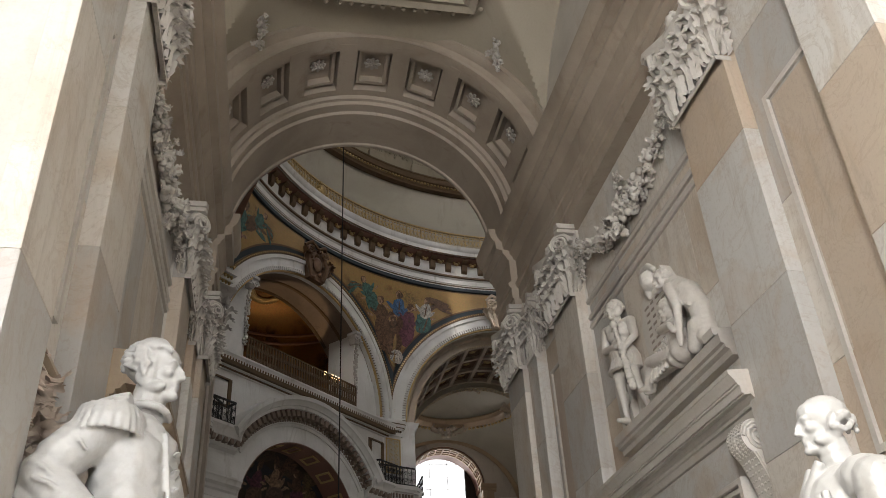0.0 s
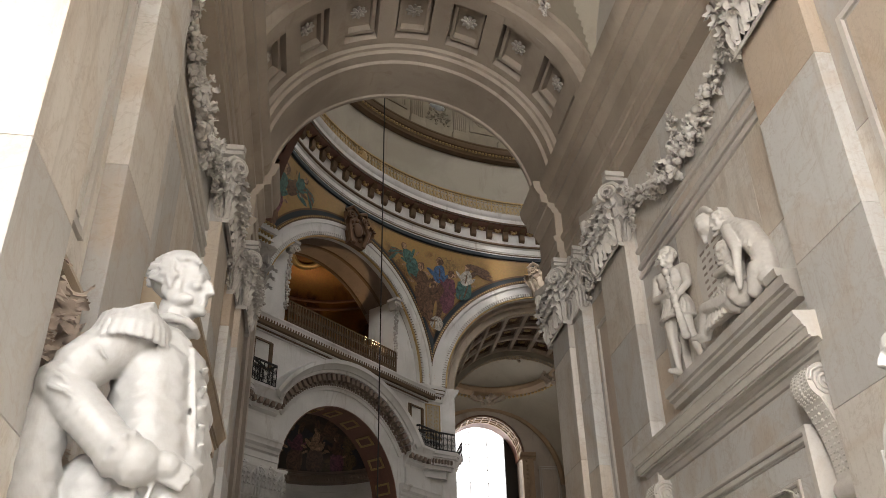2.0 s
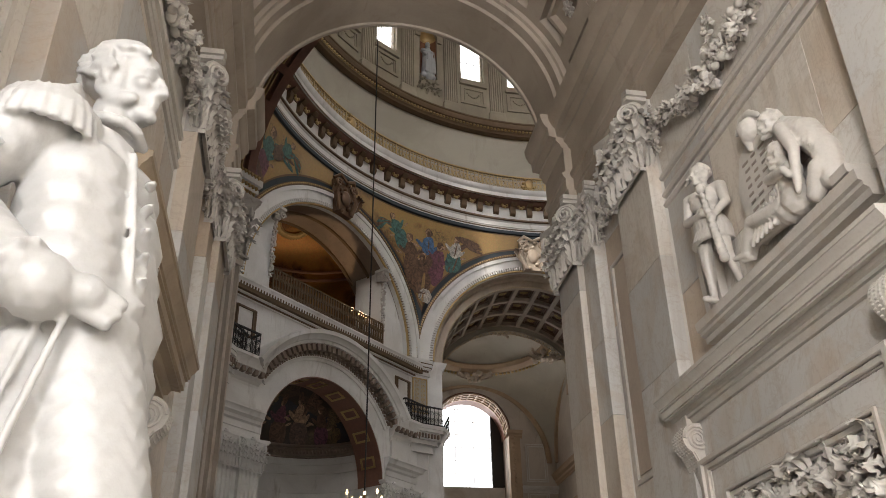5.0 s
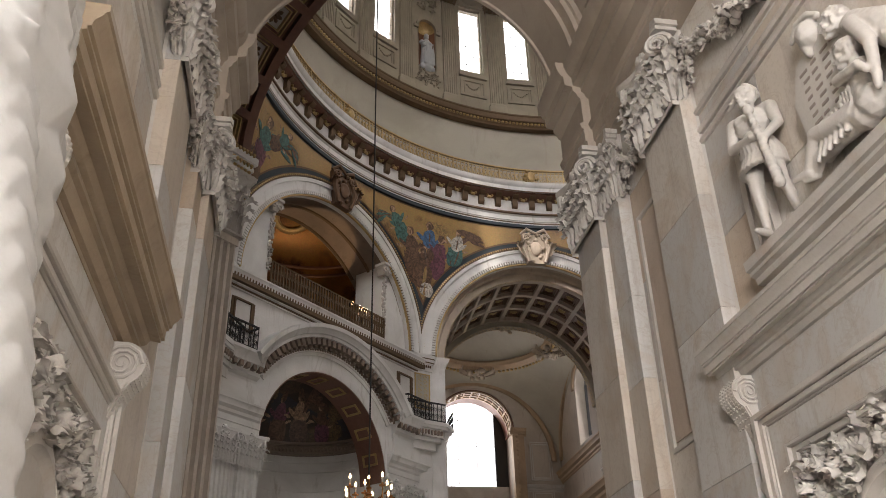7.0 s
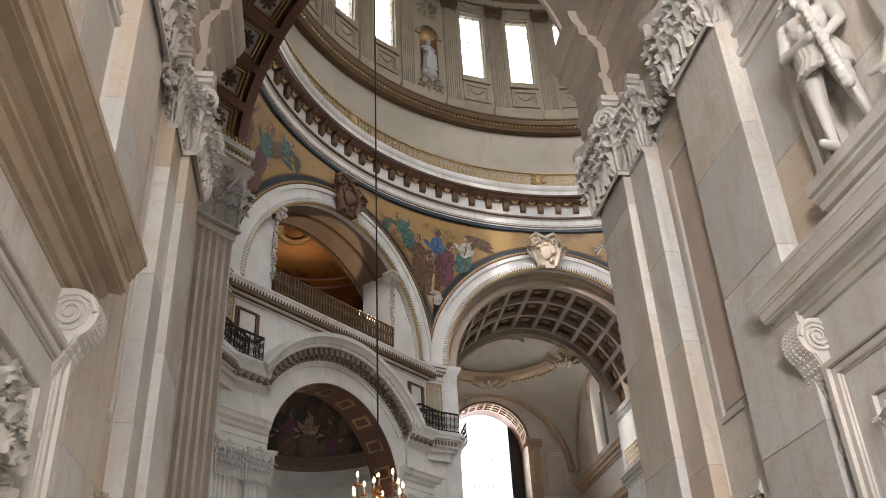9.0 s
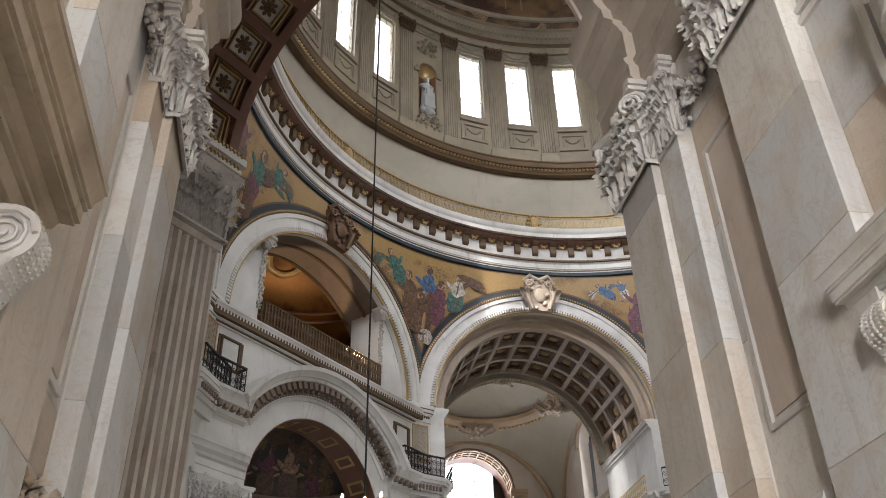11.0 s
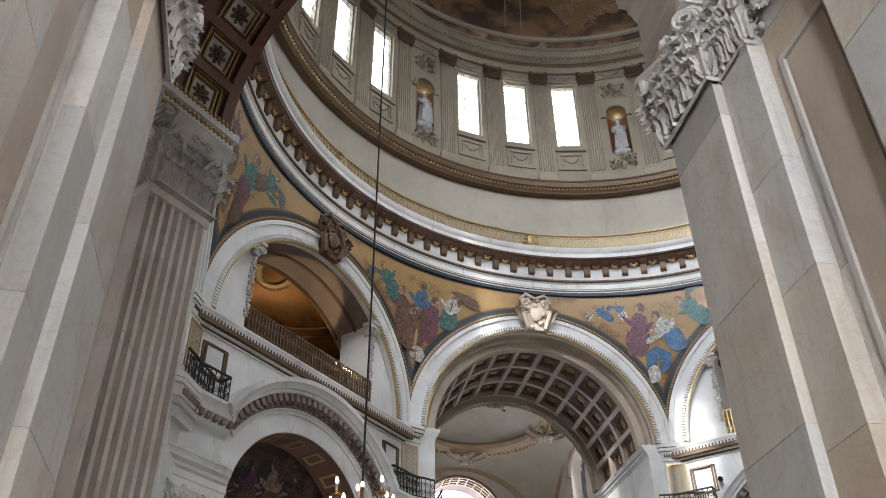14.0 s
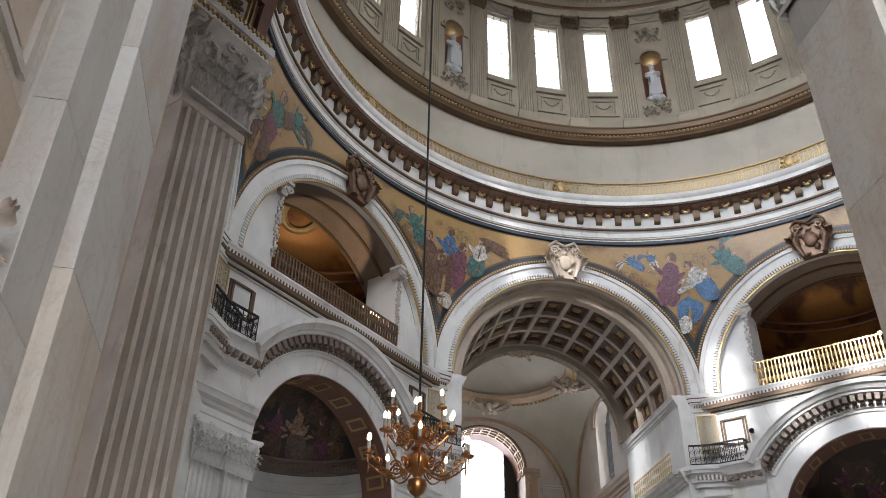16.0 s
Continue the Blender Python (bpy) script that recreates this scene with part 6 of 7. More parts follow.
# piers at the corners of the octagon
for k in range(8):
    deg = 22.5 + 45 * k
    m = corner_pose(deg)
    bm = bmesh.new()
    for w, y0, z0, z1 in ((.62, -.25, 0, 17.7), ):
        loft(bm, [[(-.9, .6, z), (-.75, -.02, z), (-.5, -.22, z), (.5, -.22, z), (.75, -.02, z), (.9, .6, z)] for z in (z0, z1)], True, True)
    pier = setting("wall_corner_pier", bm, STONE_DOME, "narrow corner pier with gilt panel and moulded impost", m)
    bm = bmesh.new()
    for q, z0, z1 in ((1.08, 17.7, 17.82), (1.0, 17.82, 18.1), (1.2, 18.1, 18.22), (1.3, 18.22, 18.42), (1.36, 18.42, 18.6)):
        loft(bm, [[(-.9 * q, .6, z), (-.78 * q, -.06 * q, z), (-.52 * q, -.26 * q, z), (.52 * q, -.26 * q, z), (.78 * q, -.06 * q, z), (.9 * q, .6, z)] for z in (z0, z1)], True, True)
    part("impost", bm, STONE_DOME, pier)
    bm = bmesh.new()
    for i in range(9):
        box(bm, -.5 + .115 * i, -.44 + .115 * i, -.34, -.28, 17.9, 18.02)
    for q, z in ((1.21, 18.16), (1.31, 18.36)):
        loft(bm, [[(-.9 * q, .6, z + h), (-.78 * q, -.06 * q - .01, z + h), (-.52 * q, -.26 * q - .01, z + h), (.52 * q, -.26 * q - .01, z + h), (.78 * q, -.06 * q - .01, z + h), (.9 * q, .6, z + h)] for h in (0, .05)], True, True)
    part("gilt_lines", bm, BRONZE, pier)
    bm = bmesh.new()
    box(bm, -.4, .4, -.24, -.21, 15.7, 17.5)
    part("gilt_panel", bm, CREAM, pier, "pale ochre panel with gilt scrolls")
    bm = bmesh.new()
    for x0, x1, z0, z1 in ((-.44, -.38, 15.66, 17.54), (.38, .44, 15.66, 17.54), (-.38, .38, 15.66, 15.72), (-.38, .38, 17.48, 17.54)):
        box(bm, x0, x1, -.27, -.21, z0, z1)
    for i in range(7):
        for sx in (-1, 1):
            volute(bm, (sx * .17, -.245, 15.9 + .24 * i), .12, Matrix.Diagonal((1, 1, 1, 1)), .018, 1.5, .0)
    part("scroll_ornament", bm, GOLD, pier, "gilt scrollwork")
    if k in (0, 1, 2, 3):
        bl = thing("balcony", "corner balcony with black iron rail on a moulded cornice", "balcony", m, "corner balconies")
        bm = bmesh.new()
        for q, z0, z1 in ((1.0, 13.6, 14.0), (1.3, 14.0, 14.2), (1.5, 14.2, 14.6), (1.75, 14.6, 14.75), (1.85, 14.75, 14.95)):
            loft(bm, [[(-1.0 * q, .5, z), (-1.0 * q, -.1 * q, z), (-.6 * q, -.42 * q, z), (.6 * q, -.42 * q, z), (1.0 * q, -.1 * q, z), (1.0 * q, .5, z)] for z in (z0, z1)], True, True)
        part("cornice", bm, STONE_DOME, bl)
        bm = bmesh.new()
        for i in range(10):
            box(bm, -.85 + .18 * i, -.77 + .18 * i, -.74, -.5, 14.3, 14.5)
        part("dentil_course", bm, SOFFIT, bl)["kind"] = "stuff"
        bm = bmesh.new()
        iron_panel(bm, 2.1, .9)
        part("iron_railing", bm, IRON, bl, "scrolled black iron railing", pose(-1.05, -.7, 14.96))

# ---- the far arm with its coffered vault and window ----
m = face_pose(90)
DEEP, RB = 6.6, 5.2
bm = bmesh.new()
arch(bm, [(RB + .24, 0.9), (RB + .24, DEEP), (RB + .75, DEEP), (RB + .75, 0.9)], ARCHZ)
cv = setting("vault_coffered", bm, BROWN, "coffered barrel vault with brown sunk panels", m)
bm = bmesh.new()
NCF, NRW = 13, 3
for k in range(NCF + 1):
    a = 180 * k / NCF
    bm = bmesh.new()
    arch(bm, [(RB, .8), (RB, DEEP), (RB + .25, DEEP), (RB + .25, .8)], ARCHZ, max(0, a - 1.25), min(180, a + 1.25), 3)
    part("coffer_rib", bm, RIB, cv, "tan stone rib")
for j in range(NRW + 1):
    y = 1.1 + (DEEP - 1.4) * j / NRW
    bm = bmesh.new()
    arch(bm, [(RB + .005, y - .13), (RB + .005, y + .13), (RB + .25, y + .13), (RB + .25, y - .13)], ARCHZ, n=90)
    part("coffer_rib", bm, RIB, cv, "tan stone rib")
bm = bmesh.new()
arch(bm, [(RB - .02, .75), (RB - .02, 1.0), (RIN + .3, 1.0), (RIN + .3, .29), (RIN + .02, .29), (RIN + .02, .5), (RIN - .15, .52), (RIN - .2, .75)], ARCHZ, n=90)
part("coffer_rib", bm, RIB, cv, "stepped tan rib")
bm = bmesh.new()
for i in range(150):
    a = radians(180 * (i + .5) / 150)
    ico(bm, (RB * math.cos(a), .82, ARCHZ + RB * math.sin(a)), (.07, .10, .07))
part("leaf_enrichment", bm, PALEGILT, cv, "gilt leaf moulding")["kind"] = "stuff"
ros2 = rosette_mesh(.27, GOLD)
bm = bmesh.new()
for sq, d in ((.48, .10), (.36, .16)):
    for x0, x1, y0, y1 in ((-sq, -sq + .06, -sq, sq), (sq - .06, sq, -sq, sq), (-sq + .06, sq - .06, -sq, -sq + .06), (-sq + .06, sq - .06, sq - .06, sq)):
        box(bm, x0, x1, y0, y1, 0, .12)
cofm = mesh_of("coffer_moulding", bm, GILTBROWN)
for k in range(NCF):
    a = 180 * (k + .5) / NCF
    for j in range(NRW):
        y = 1.1 + (DEEP - 1.4) * (j + .5) / NRW
        mm = pose((RB + .23) * math.cos(radians(a)), y, ARCHZ + (RB + .23) * math.sin(radians(a))) @ Matrix.Rotation(radians(90 - a), 4, "Y") @ Matrix.Rotation(math.pi, 4, "X")
        share("coffer_moulding", cofm, cv, mm)
        share("rosette", ros2, cv, mm)
# gilt guilloche rib at the far end of the barrel
bm = bmesh.new()
arch(bm, [(RB - .30, DEEP - .22), (RB - .30, DEEP + .34), (RB + .7, DEEP + .34), (RB + .7, DEEP - .22)], ARCHZ, n=90)
gr = part("end_rib", bm, CREAM, cv)
bm = bmesh.new()
for i in range(56):
    a = 180 * (i + .5) / 56
    mm = pose((RB - .30) * math.cos(radians(a)), DEEP + .06, ARCHZ + (RB - .30) * math.sin(radians(a))) @ Matrix.Rotation(radians(90 - a), 4, "Y")
    for t in range(8):
        c = mm @ Vector((.12 * math.cos(t * .785), .20 * math.sin(t * .785), -.02))
        ico(bm, c, .05, None, 1)
part("guilloche", bm, PALEGILT, cv, "gilt guilloche")["kind"] = "stuff"
for sx in (-1, 1):
    bm = bmesh.new()
    box(bm, *sorted((sx * 5.3, sx * 6.9)), 0.05, DEEP + .3, 0, ARCHZ - .02)
    pr = setting("wall_pier", bm, STONE_DOME, "stone pier below the great arch", m)
    bm = bmesh.new()
    for z0, k in ((18.05, .62), (14.2, .8)):
        loft(bm, [[(sx * (5.3 - o * k), y, z0 + z * k) for o, z in CORN] for y in (.06, DEEP + .28)], True, True)
    part("cornice", bm, STONE_DOME, pr)
    bm = bmesh.new()
    iron_panel(bm, 4.6, .9)
    part("iron_railing", bm, GOLD if sx > 0 else IRON, pr, "gilt iron balcony rail", pose(sx * 4.85, .7, 14.9, 0, 0, 90))
# the domed bay beyond
BZ = 25.0
Y0, Y1 = DEEP + .2, 18.6
ymid = (Y0 + Y1) / 2
bm = bmesh.new()
hw, hd = 6.3, (Y1 - Y0) / 2
rows = []
for i in range(49):
    row = []
    for j in range(49):
        x, y = -hw + 2 * hw * i / 48, -hd + 2 * hd * j / 48
        r2 = hw * hw + hd * hd - x * x - y * y
        row.append((x, ymid + y, ARCHZ - .75 + math.sqrt(max(0, r2))))
    rows.append(row)
loft(bm, rows)
sd = setting("ceiling_saucer", bm, CREAM, "cream saucer dome with a gilt ring", m, smooth=60)
bm = bmesh.new()
lathe(bm, [(4.0, 25.35), (3.9, 25.2), (3.95, 24.95), (4.15, 24.78), (4.3, 24.7), (4.4, 24.75), (4.5, 25.0)], n=72, cy=ymid)
part("ring_moulding", bm, OCHRE, sd, "moulded ochre ring")
bm = bmesh.new()
for i in range(90):
    a = 2 * math.pi * i / 90
    ico(bm, (4.45 * math.cos(a), ymid + 4.45 * math.sin(a), 24.66), (.13, .13, .12))
part("leaf_ring", bm, GOLD, sd, "gilt leaf ring")["kind"] = "stuff"
for q in range(4):
    bm = bmesh.new()
    rk = random.Random(q)
    for i in range(26):
        ico(bm, (rk.uniform(-.55, .55), rk.uniform(-.5, .5), rk.uniform(-.35, .15)), rk.uniform(.1, .2))
    leaf(bm, pose(-.4, 0, -.2, 0, -60), .6, .9, .4)
    leaf(bm, pose(.4, 0, -.2, 0, 60), .6, .9, .4)
    a = math.pi / 2 * q + math.pi / 2
    part("ring_boss", bm, RIB, sd, "gilt carved boss", pose(4.3 * math.cos(a), ymid + 4.3 * math.sin(a), 24.6) @ Matrix.Scale(1.25, 4), 55)
# side walls with windows
for sx in (-1, 1):
    bm = bmesh.new()
    mm = m @ pose(sx * 6.3, ymid, 0, 0, 0, -90 * sx)
    wall_with_arch(bm, hd + .2, 0, 30, 1.25, 22.4, 0.0, 1.1, 18.4)
    sw = setting("wall_arm_side", bm, ARM, "side wall of the far arm with a round-headed window", mm)
    bm = bmesh.new()
    arch(bm, [(hd - .55, .0), (hd - .55, -.18), (hd - .3, -.2), (hd - .15, -.05), (hd - .1, .05)], ARCHZ, n=48)
    arch(bm, [(1.35, .0), (1.35, -.12), (1.7, -.14), (1.75, 0)], 22.4, n=24)
    for z0, k in ((17.0, 1.0), (13.9, 1.3)):
        xrun(bm, CORN, -hd, hd, 0, z0, k)
    for x in (-4.4, -2.6, 2.6, 4.4):
        box(bm, x - .35, x + .35, -.12, 0, 0, 13.9)
    part("mouldings", bm, OCHRE, sw, "ochre wall rib and mouldings")
    win = thing("window_side", "leaded window in the far arm", "window", mm, "arm windows", "structure")
    bm = bmesh.new()
    for x in [-1.2 + .2 * q for q in range(13)]:
        box(bm, x - .02, x + .02, .68, .74, 18.4, 22.4 + math.sqrt(max(0, 1.25 ** 2 - x * x)))
    for q in range(26):
        box(bm, -1.25, 1.25, .69, .73, 18.4 + .2 * q, 18.43 + .2 * q)
    part("leading", bm, IRON, win)
    bm = bmesh.new()
    box(bm, -4, 4, 3.0, 3.05, 16, 26)
    setting("backdrop_sky", bm, SKYWHITE, "bright sky outside the side window", mm, "sky")
# end wall, deep embrasure and bright window
mm = m @ pose(0, 18.6, 0)
bm = bmesh.new()
wall_with_arch(bm, 6.6, 0, 30, 3.0, 20.9, 0, 3.0, 0)
ew = setting("wall_arm_end", bm, ARM, "end wall of the far arm with a deep window arch", mm)
bm = bmesh.new()
arch(bm, [(5.55, .0), (5.55, -.18), (5.8, -.2), (5.95, -.05), (6.0, .02)], ARCHZ, n=48)
part("wall_rib", bm, OCHRE, ew, "ochre moulded wall arch")
bm = bmesh.new()
arch(bm, [(2.98, .1), (2.9, .1), (2.9, 2.8), (2.98, 2.8)], 20.9, n=40)
part("embrasure", bm, BROWN, ew, "coffered window soffit")
bm = bmesh.new()
for i in range(15):
    arch(bm, [(2.9, .1), (2.8, .1), (2.8, 1.4), (2.9, 1.4)], 20.9, 180 * (i + .5) / 15 - 1, 180 * (i + .5) / 15 + 1, 1)
for y in (.1, .5, .95, 1.35):
    arch(bm, [(2.9, y), (2.8, y), (2.8, y + .12), (2.9, y + .12)], 20.9, n=40)
part("embrasure_ribs", bm, OCHRE, ew)
for sx in (-1, 1):
    bm = bmesh.new()
    for x, w, d in ((3.25, .3, .35), (2.85, .18, .5)):
        box(bm, *sorted((sx * (x - w), sx * (x + w))), -d, 0, 0, 20.4)
    xrun(bm, CORN, *sorted((sx * 2.6, sx * 3.8)), 0, 20.4, .7)
    for i in range(20):
        ico(bm, (sx * 3.0, -.5, 14 + .33 * i), (.16, .1, .14))
    part("jamb_pilaster", bm, OCHRE, ew, "carved jamb beside the window")
    bm = bmesh.new()
    for z0, z1 in ((12.5, 16.5), (17.2, 20.0)):
        for o, d in ((0, .06), (.15, .03)):
            x0, x1 = sorted((sx * (4.0 + o), sx * (5.6 - o)))
            for q in ((x0, x0 + .08, z0 + o, z1 - o), (x1 - .08, x1, z0 + o, z1 - o), (x0 + .08, x1 - .08, z0 + o, z0 + o + .08), (x0 + .08, x1 - .08, z1 - o - .08, z1 - o)):
                box(bm, q[0], q[1], -d, 0, q[2], q[3])
    xrun(bm, CORN, *sorted((sx * 3.6, sx * 6.3)), 0, 16.4, .6)
    part("wall_panel_frame", bm, STONE, ew)
win = thing("window_arm", "very bright tall window at the end of the far arm", "window", mm, "", "structure")
# reveal boxes coloured black for the shadow they lie in
bm = bmesh.new()
for x0, x1, z0, z1 in ((-2.99, -2.12, 17.4, 24), (2.08, 2.99, 17.4, 24), (-2.12, 2.08, 23.85, 24.2)):
    box(bm, x0, x1, 2.72, 2.98, z0, z1)
for sx in (-1, 1):
    loft(bm, [[(sx * 2.1, y, 23.86), (sx * 2.1, y, 23.6), (sx * 1.7, y, 23.78), (sx * 1.0, y, 23.86)] for y in (2.73, 2.97)], True, True)
part("shaded_reveal", bm, IRON, win, "window reveal with its shadow put in as black")
bm = bmesh.new()
for x in (-.7, .7):
    box(bm, x - .02, x + .02, 2.8, 2.86, 17.5, 23.7)
for q in range(6):
    box(bm, -2.05, 2.05, 2.8, 2.86, 18.4 + q, 18.43 + q)
box(bm, -2.98, 2.98, 2.7, 3.0, 0, 17.4)
part("sill_wall", bm, STONE, win)
bm = bmesh.new()
box(bm, -5, 5, 5.0, 5.05, 12, 28)
setting("backdrop_sky", bm, SKYWHITE, "bright sky outside the end window", mm, "sky")

# ---- the near diagonal side: brown coffered arch on fluted pilasters ----
m = face_pose(225)
RN, ZN, Y2 = 4.05, 13.25, 1.3
bm = bmesh.new()
wall_with_arch(bm, HALF + .5, ZN, 27, RN + .45, ZN + .01, -0.2, Y2, 0)
box(bm, RN + .45, HALF + .5, -.2, Y2, 0, ZN)
box(bm, -HALF - .5, -5.4, -.2, Y2, 0, ZN)
nw = setting("wall_near_diagonal", bm, PINK, "wall over the arch where the passage meets the crossing", m)
bm = bmesh.new()
arch(bm, [(RN + .16, -.2), (RN + .16, Y2), (RN + .5, Y2), (RN + .5, -.2)], ZN + .02, n=64)
na = part("arch_soffit", bm, BROWN, nw, "red brown painted arch soffit")
bm = bmesh.new()
NB = 13
for k in range(NB + 1):
    a = 180 * k / NB
    arch(bm, [(RN, -.22), (RN, Y2 + .02), (RN + .2, Y2 + .02), (RN + .2, -.22)], ZN + .02, max(0, a - 1.5), min(180, a + 1.5), 2)
for y0, y1 in ((-.22, .02), (Y2 - .22, Y2 + .02)):
    arch(bm, [(RN + .002, y0), (RN + .002, y1), (RN + .2, y1), (RN + .2, y0)], ZN + .02, n=64)
part("soffit_rib", bm, BROWN, nw, "red brown ribs")
ros3 = rosette_mesh(.24, BRONZE)
bm = bmesh.new()
for sq, t in ((.40, .03), (.30, .025)):
    for x0, x1, y0, y1 in ((-sq, -sq + t, -sq, sq), (sq - t, sq, -sq, sq), (-sq + t, sq - t, -sq, -sq + t), (-sq + t, sq - t, sq - t, sq)):
        box(bm, x0, x1, y0, y1, .0, .10)
gf = mesh_of("gilt_frame", bm, GOLD)
bm = bmesh.new()
box(bm, -.26, .26, -.26, .26, 0, .02)
pf = mesh_of("pale_field", bm, STONE)
for k in range(NB):
    a = 180 * (k + .5) / NB
    mm = pose((RN + .15) * math.cos(radians(a)), .54, ZN + .02 + (RN + .15) * math.sin(radians(a))) @ Matrix.Rotation(radians(90 - a), 4, "Y") @ Matrix.Rotation(math.pi, 4, "X")
    share("gilt_frame", gf, nw, mm)
    share("pale_field", pf, nw, mm)
    share("rosette", ros3, nw, mm)
bm = bmesh.new()
for z0, o, h in ((12.62, .0, .16), (12.82, .08, .10), (13.02, .14, .18)):
    for sx in (1, -1):
        box(bm, *sorted((sx * (RN - o), sx * (RN + .5))), -.24 - o, Y2 + .05 + o, z0, z0 + h)
part("impost", bm, STONE_DOME, nw)
bm = bmesh.new()
for z0, o in ((12.78, .03), (12.92, .10), (13.20, .15)):
    for i in range(16):
        y = -.25 + 1.6 * i / 15
        box(bm, RN - o - .03, RN - o + .02, y, y + .07, z0, z0 + .05)
        box(bm, RN - o - .03, RN - o + .02, y + .02, y + .05, z0 - .04, z0)
part("gilt_key_border", bm, GOLD, nw, "gilt enriched border")
bm = bmesh.new()
q = []
NF = 7
for i in range(NF):
    w = 1.30 / NF
    x0 = -.65 + w * i
    q += [(x0, -.45), (x0 + w * .2, -.45), (x0 + w * .22, -.37), (x0 + w * .33, -.30), (x0 + w * .5, -.275), (x0 + w * .67, -.30), (x0 + w * .78, -.37), (x0 + w * .8, -.45)]
q += [(.65, -.45), (.65, 0), (-.65, 0)]
loft(bm, [[(x, y, z) for x, y in q] for z in (0, 10.8)], True, True)
loft(bm, [[(-.69, 0, z), (-.69, -.49, z), (.69, -.49, z), (.69, 0, z)] for z in (10.8, 10.97)], True, True)
fp_me = mesh_of("fluted_pilaster", bm, FLUTED, 25)
nc_me = mesh_of("capital", capital_mesh(1.28, 1.62, 0.45), ORNAMENT, 50)
for sx in (1,):
    mm = pose(sx * (RN + .45), .56, 0, 0, 0, 90 * -sx)
    share("fluted_pilaster", fp_me, nw, mm, "giant fluted pilaster of warm stone")
    share("capital", nc_me, nw, mm @ pose(0, 0, 10.97), "large acanthus capital")
# walls and roof that close the space between passage and crossing
bm = bmesh.new()
box(bm, -5.4, -2.75, 12.1, 18.6, 0, 18)
box(bm, XC - 3.6, XC - 2.4, 12.09, 12.6, 0, 18)
box(bm, XC + 3.3, XC + 6.5, 12.09, 12.5, 0, 18)
box(bm, XC + 6.0, XC + 6.6, 9, 12.5, 0, 18)
setting("wall_lobby", bm, PINK, "warm stone walls between passage and crossing")
bm = bmesh.new()
box(bm, -9, 9, 1.2, 7.5, 17.9, 18.2)
setting("ceiling_lobby", bm, STONE, "stone ceiling between passage and crossing", face_pose(225))
for deg in (0, 180, 270, 315):
    bm = bmesh.new()
    box(bm, -HALF - .3, HALF + .3, 3, 3.6, 0, 28)
    arch(bm, [(RIN + .01, .28), (RIN + .01, 3.0), (RIN + 1, 3.0), (RIN + 1, .28)], ARCHZ)
    for sx in (-1, 1):
        box(bm, *sorted((sx * RIN, sx * (HALF + .3))), .0, 3.0, 0, ARCHZ)
    setting("wall_octagon", bm, STONE_DOME, "stone side of the crossing with a shallow arch", face_pose(deg))

# ---- chandelier ----
ch = thing("chandelier", "brass chandelier with two tiers of lit candles", "chandelier", pose(1.19, 16.1, -.10))
bm = bmesh.new()
lathe(bm, [(.005, 3.92), (.03, 3.94), (.02, 4.0), (.07, 4.04), (.10, 4.10), (.09, 4.16), (.04, 4.19), (.05, 4.22), (.11, 4.26), (.145, 4.33), (.135, 4.39), (.07, 4.43), (.035, 4.46), (.075, 4.48), (.035, 4.50), (.03, 4.56), (.07, 4.60), (.095, 4.65), (.09, 4.70), (.04, 4.73), (.065, 4.75), (.03, 4.77), (.025, 4.82), (.05, 4.85), (.02, 4.88), (.02, 4.98), (.005, 5.0)], n=24, wrap=False)
part("stem", bm, BRASS, ch, "turned brass baluster stem")
bm = bmesh.new()
tube(bm, [(0, 0, 4.95), (0, 0, 17.3)], .013, 8)
part("chain", bm, IRON, ch, "long dark suspension rod")
bm = bmesh.new()
lathe(bm, [(.0, -.01), (.05, 0), (.055, .015), (.02, .02), (.018, .05), (.0, .05)], n=12, wrap=False)
dish = mesh_of("drip_pan", bm, BRASS)
bm = bmesh.new()
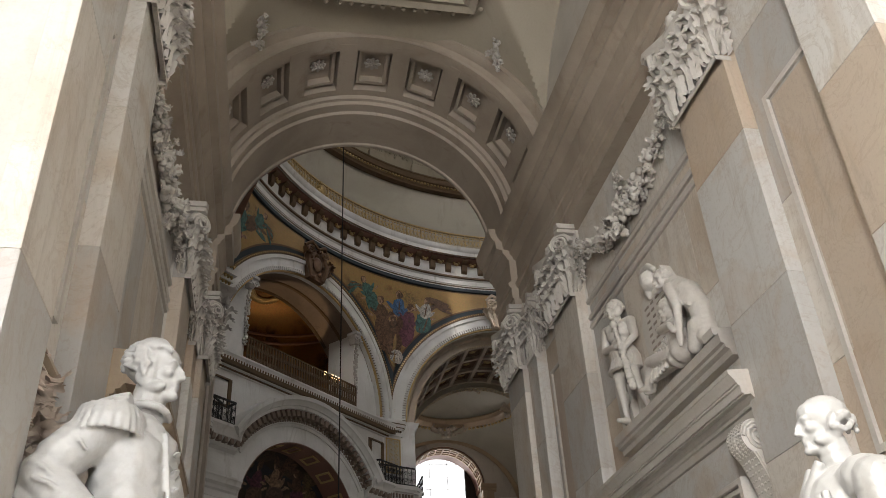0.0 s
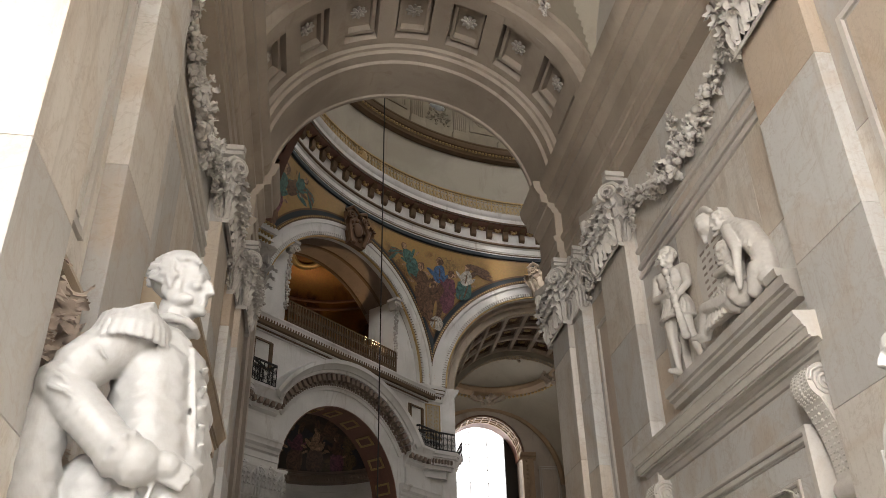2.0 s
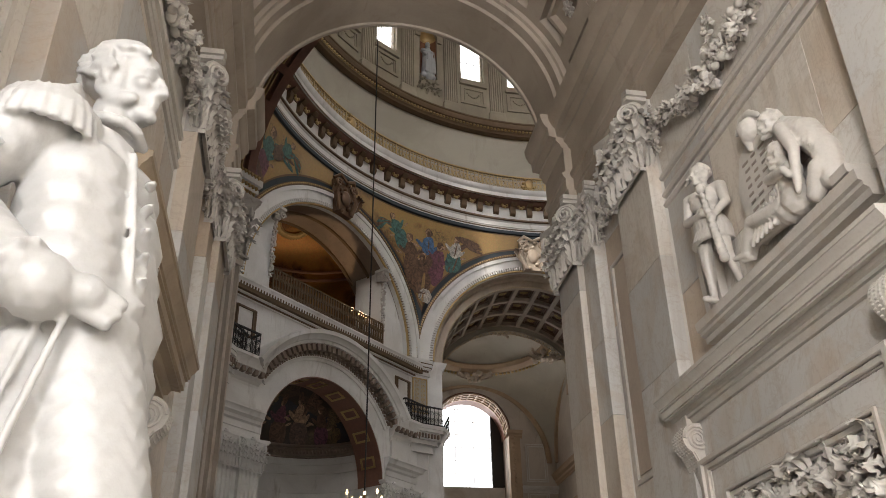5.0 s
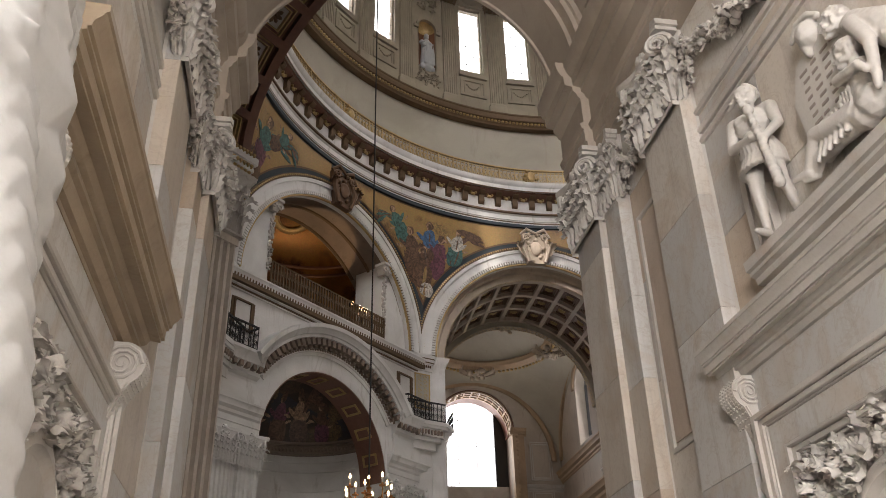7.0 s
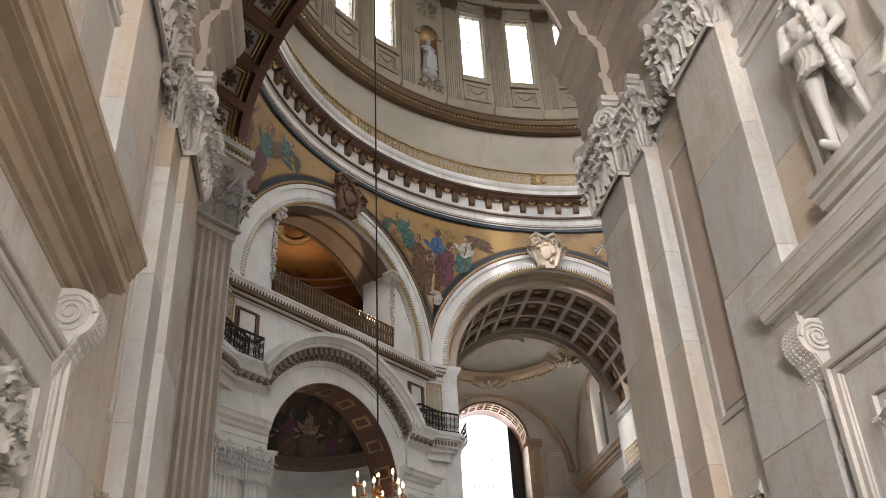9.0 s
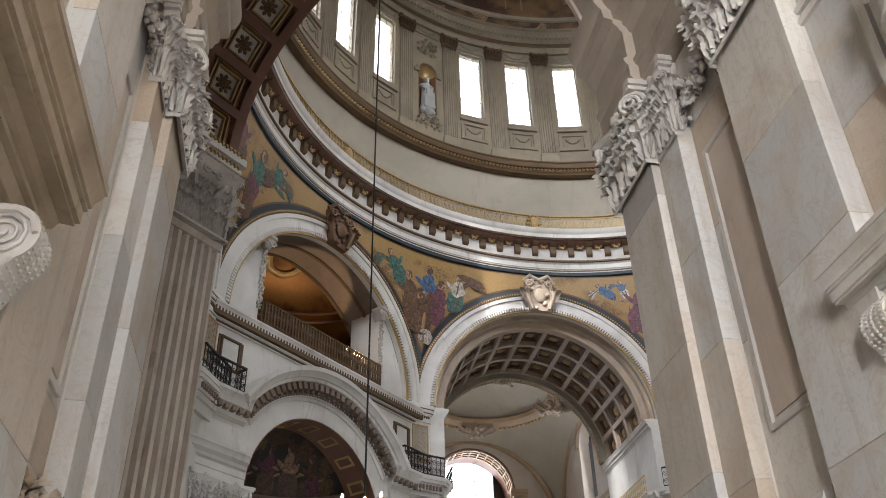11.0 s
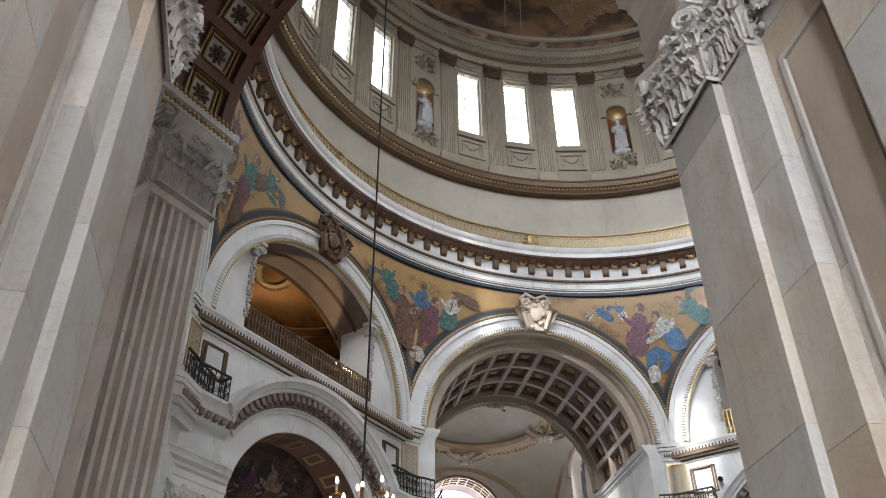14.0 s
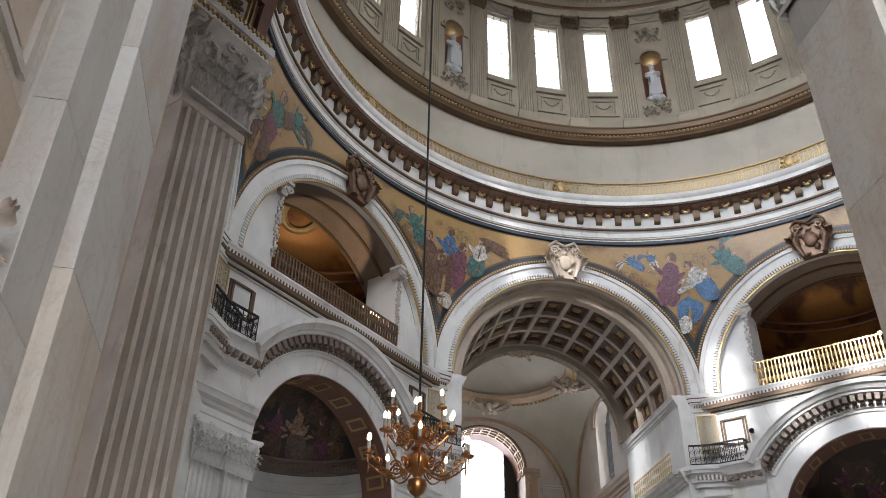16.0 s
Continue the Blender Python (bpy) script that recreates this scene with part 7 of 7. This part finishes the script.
lathe(bm, [(.016, .02), (.016, .13), (.0, .135)], n=8, wrap=False)
cand = mesh_of("candle", bm, WHITE)
bm = bmesh.new()
lathe(bm, [(.0, .13), (.017, .145), (.021, .165), (.012, .20), (.0, .215)], n=8, wrap=False)
bulb = mesh_of("bulb", bm, FLAME)
for tier, (cnt, rad, z0, zc) in enumerate(((10, .52, 4.30, 4.26), (8, .35, 4.62, 4.58))):
    bm = bmesh.new()
    pts = [(.06 + (rad - .06) * f, 0, z0 - .10 * math.sin(math.pi * f * 1.25) + .0 * f) for f in [i / 12 for i in range(13)]]
    tube(bm, pts, .010, 6)
    volute(bm, (rad * .42, 0, z0 - .02), .06, Matrix.Identity(4), .011, 1.8, 0)
    volute(bm, (rad * .78, 0, z0 + .0), .045, Matrix.Identity(4), .009, 1.6, 0)
    tube(bm, [(rad, 0, z0 - .02), (rad, 0, z0 + .19)], .007, 6)
    arm = mesh_of("arm", bm, BRASS)
    for i in range(cnt):
        mm = pose(0, 0, 0, 0, 0, 360 * i / cnt + 11 + tier * 20)
        a = share("arm", arm, ch, mm)
        up = z0 + .06 + (.0 if i % 2 else .13)
        share("drip_pan", dish, a, pose(rad, 0, up - .0))
        share("candle", cand, a, pose(rad, 0, up))
        share("bulb", bulb, a, pose(rad, 0, up))
share("bulb", bulb, ch, pose(0, 0, 4.85))
# ---- ashlar blocks of the passage walls ----
block_data = {}
for wall, s, w, y0, y1, z0, z1 in blocks:
    key = (round(y1 - y0, 2), round(z1 - z0, 2))
    if key not in block_data:
        bm = bmesh.new()
        a, b = key
        g, e = 0.0015, 0.006
        loft(bm, [[(dx, i, h), (dx, a - i, h), (dx, a - i, b - h), (dx, i, b - h)] for dx, i, h in ((0.15, g, g), (e, g, g), (0.0, e * .7, e * .7))], True, False)
        bm.faces.new(list(bm.verts)[-4:])
        block_data[key] = mesh_of("stone_block", bm, BLOCK, 20)
    m = pose(XC + s * w, y0, z0) if s > 0 else pose(XC + s * w, y0 + key[0], z0, 0, 0, 180)
    share("stone_block", block_data[key], wall, m)
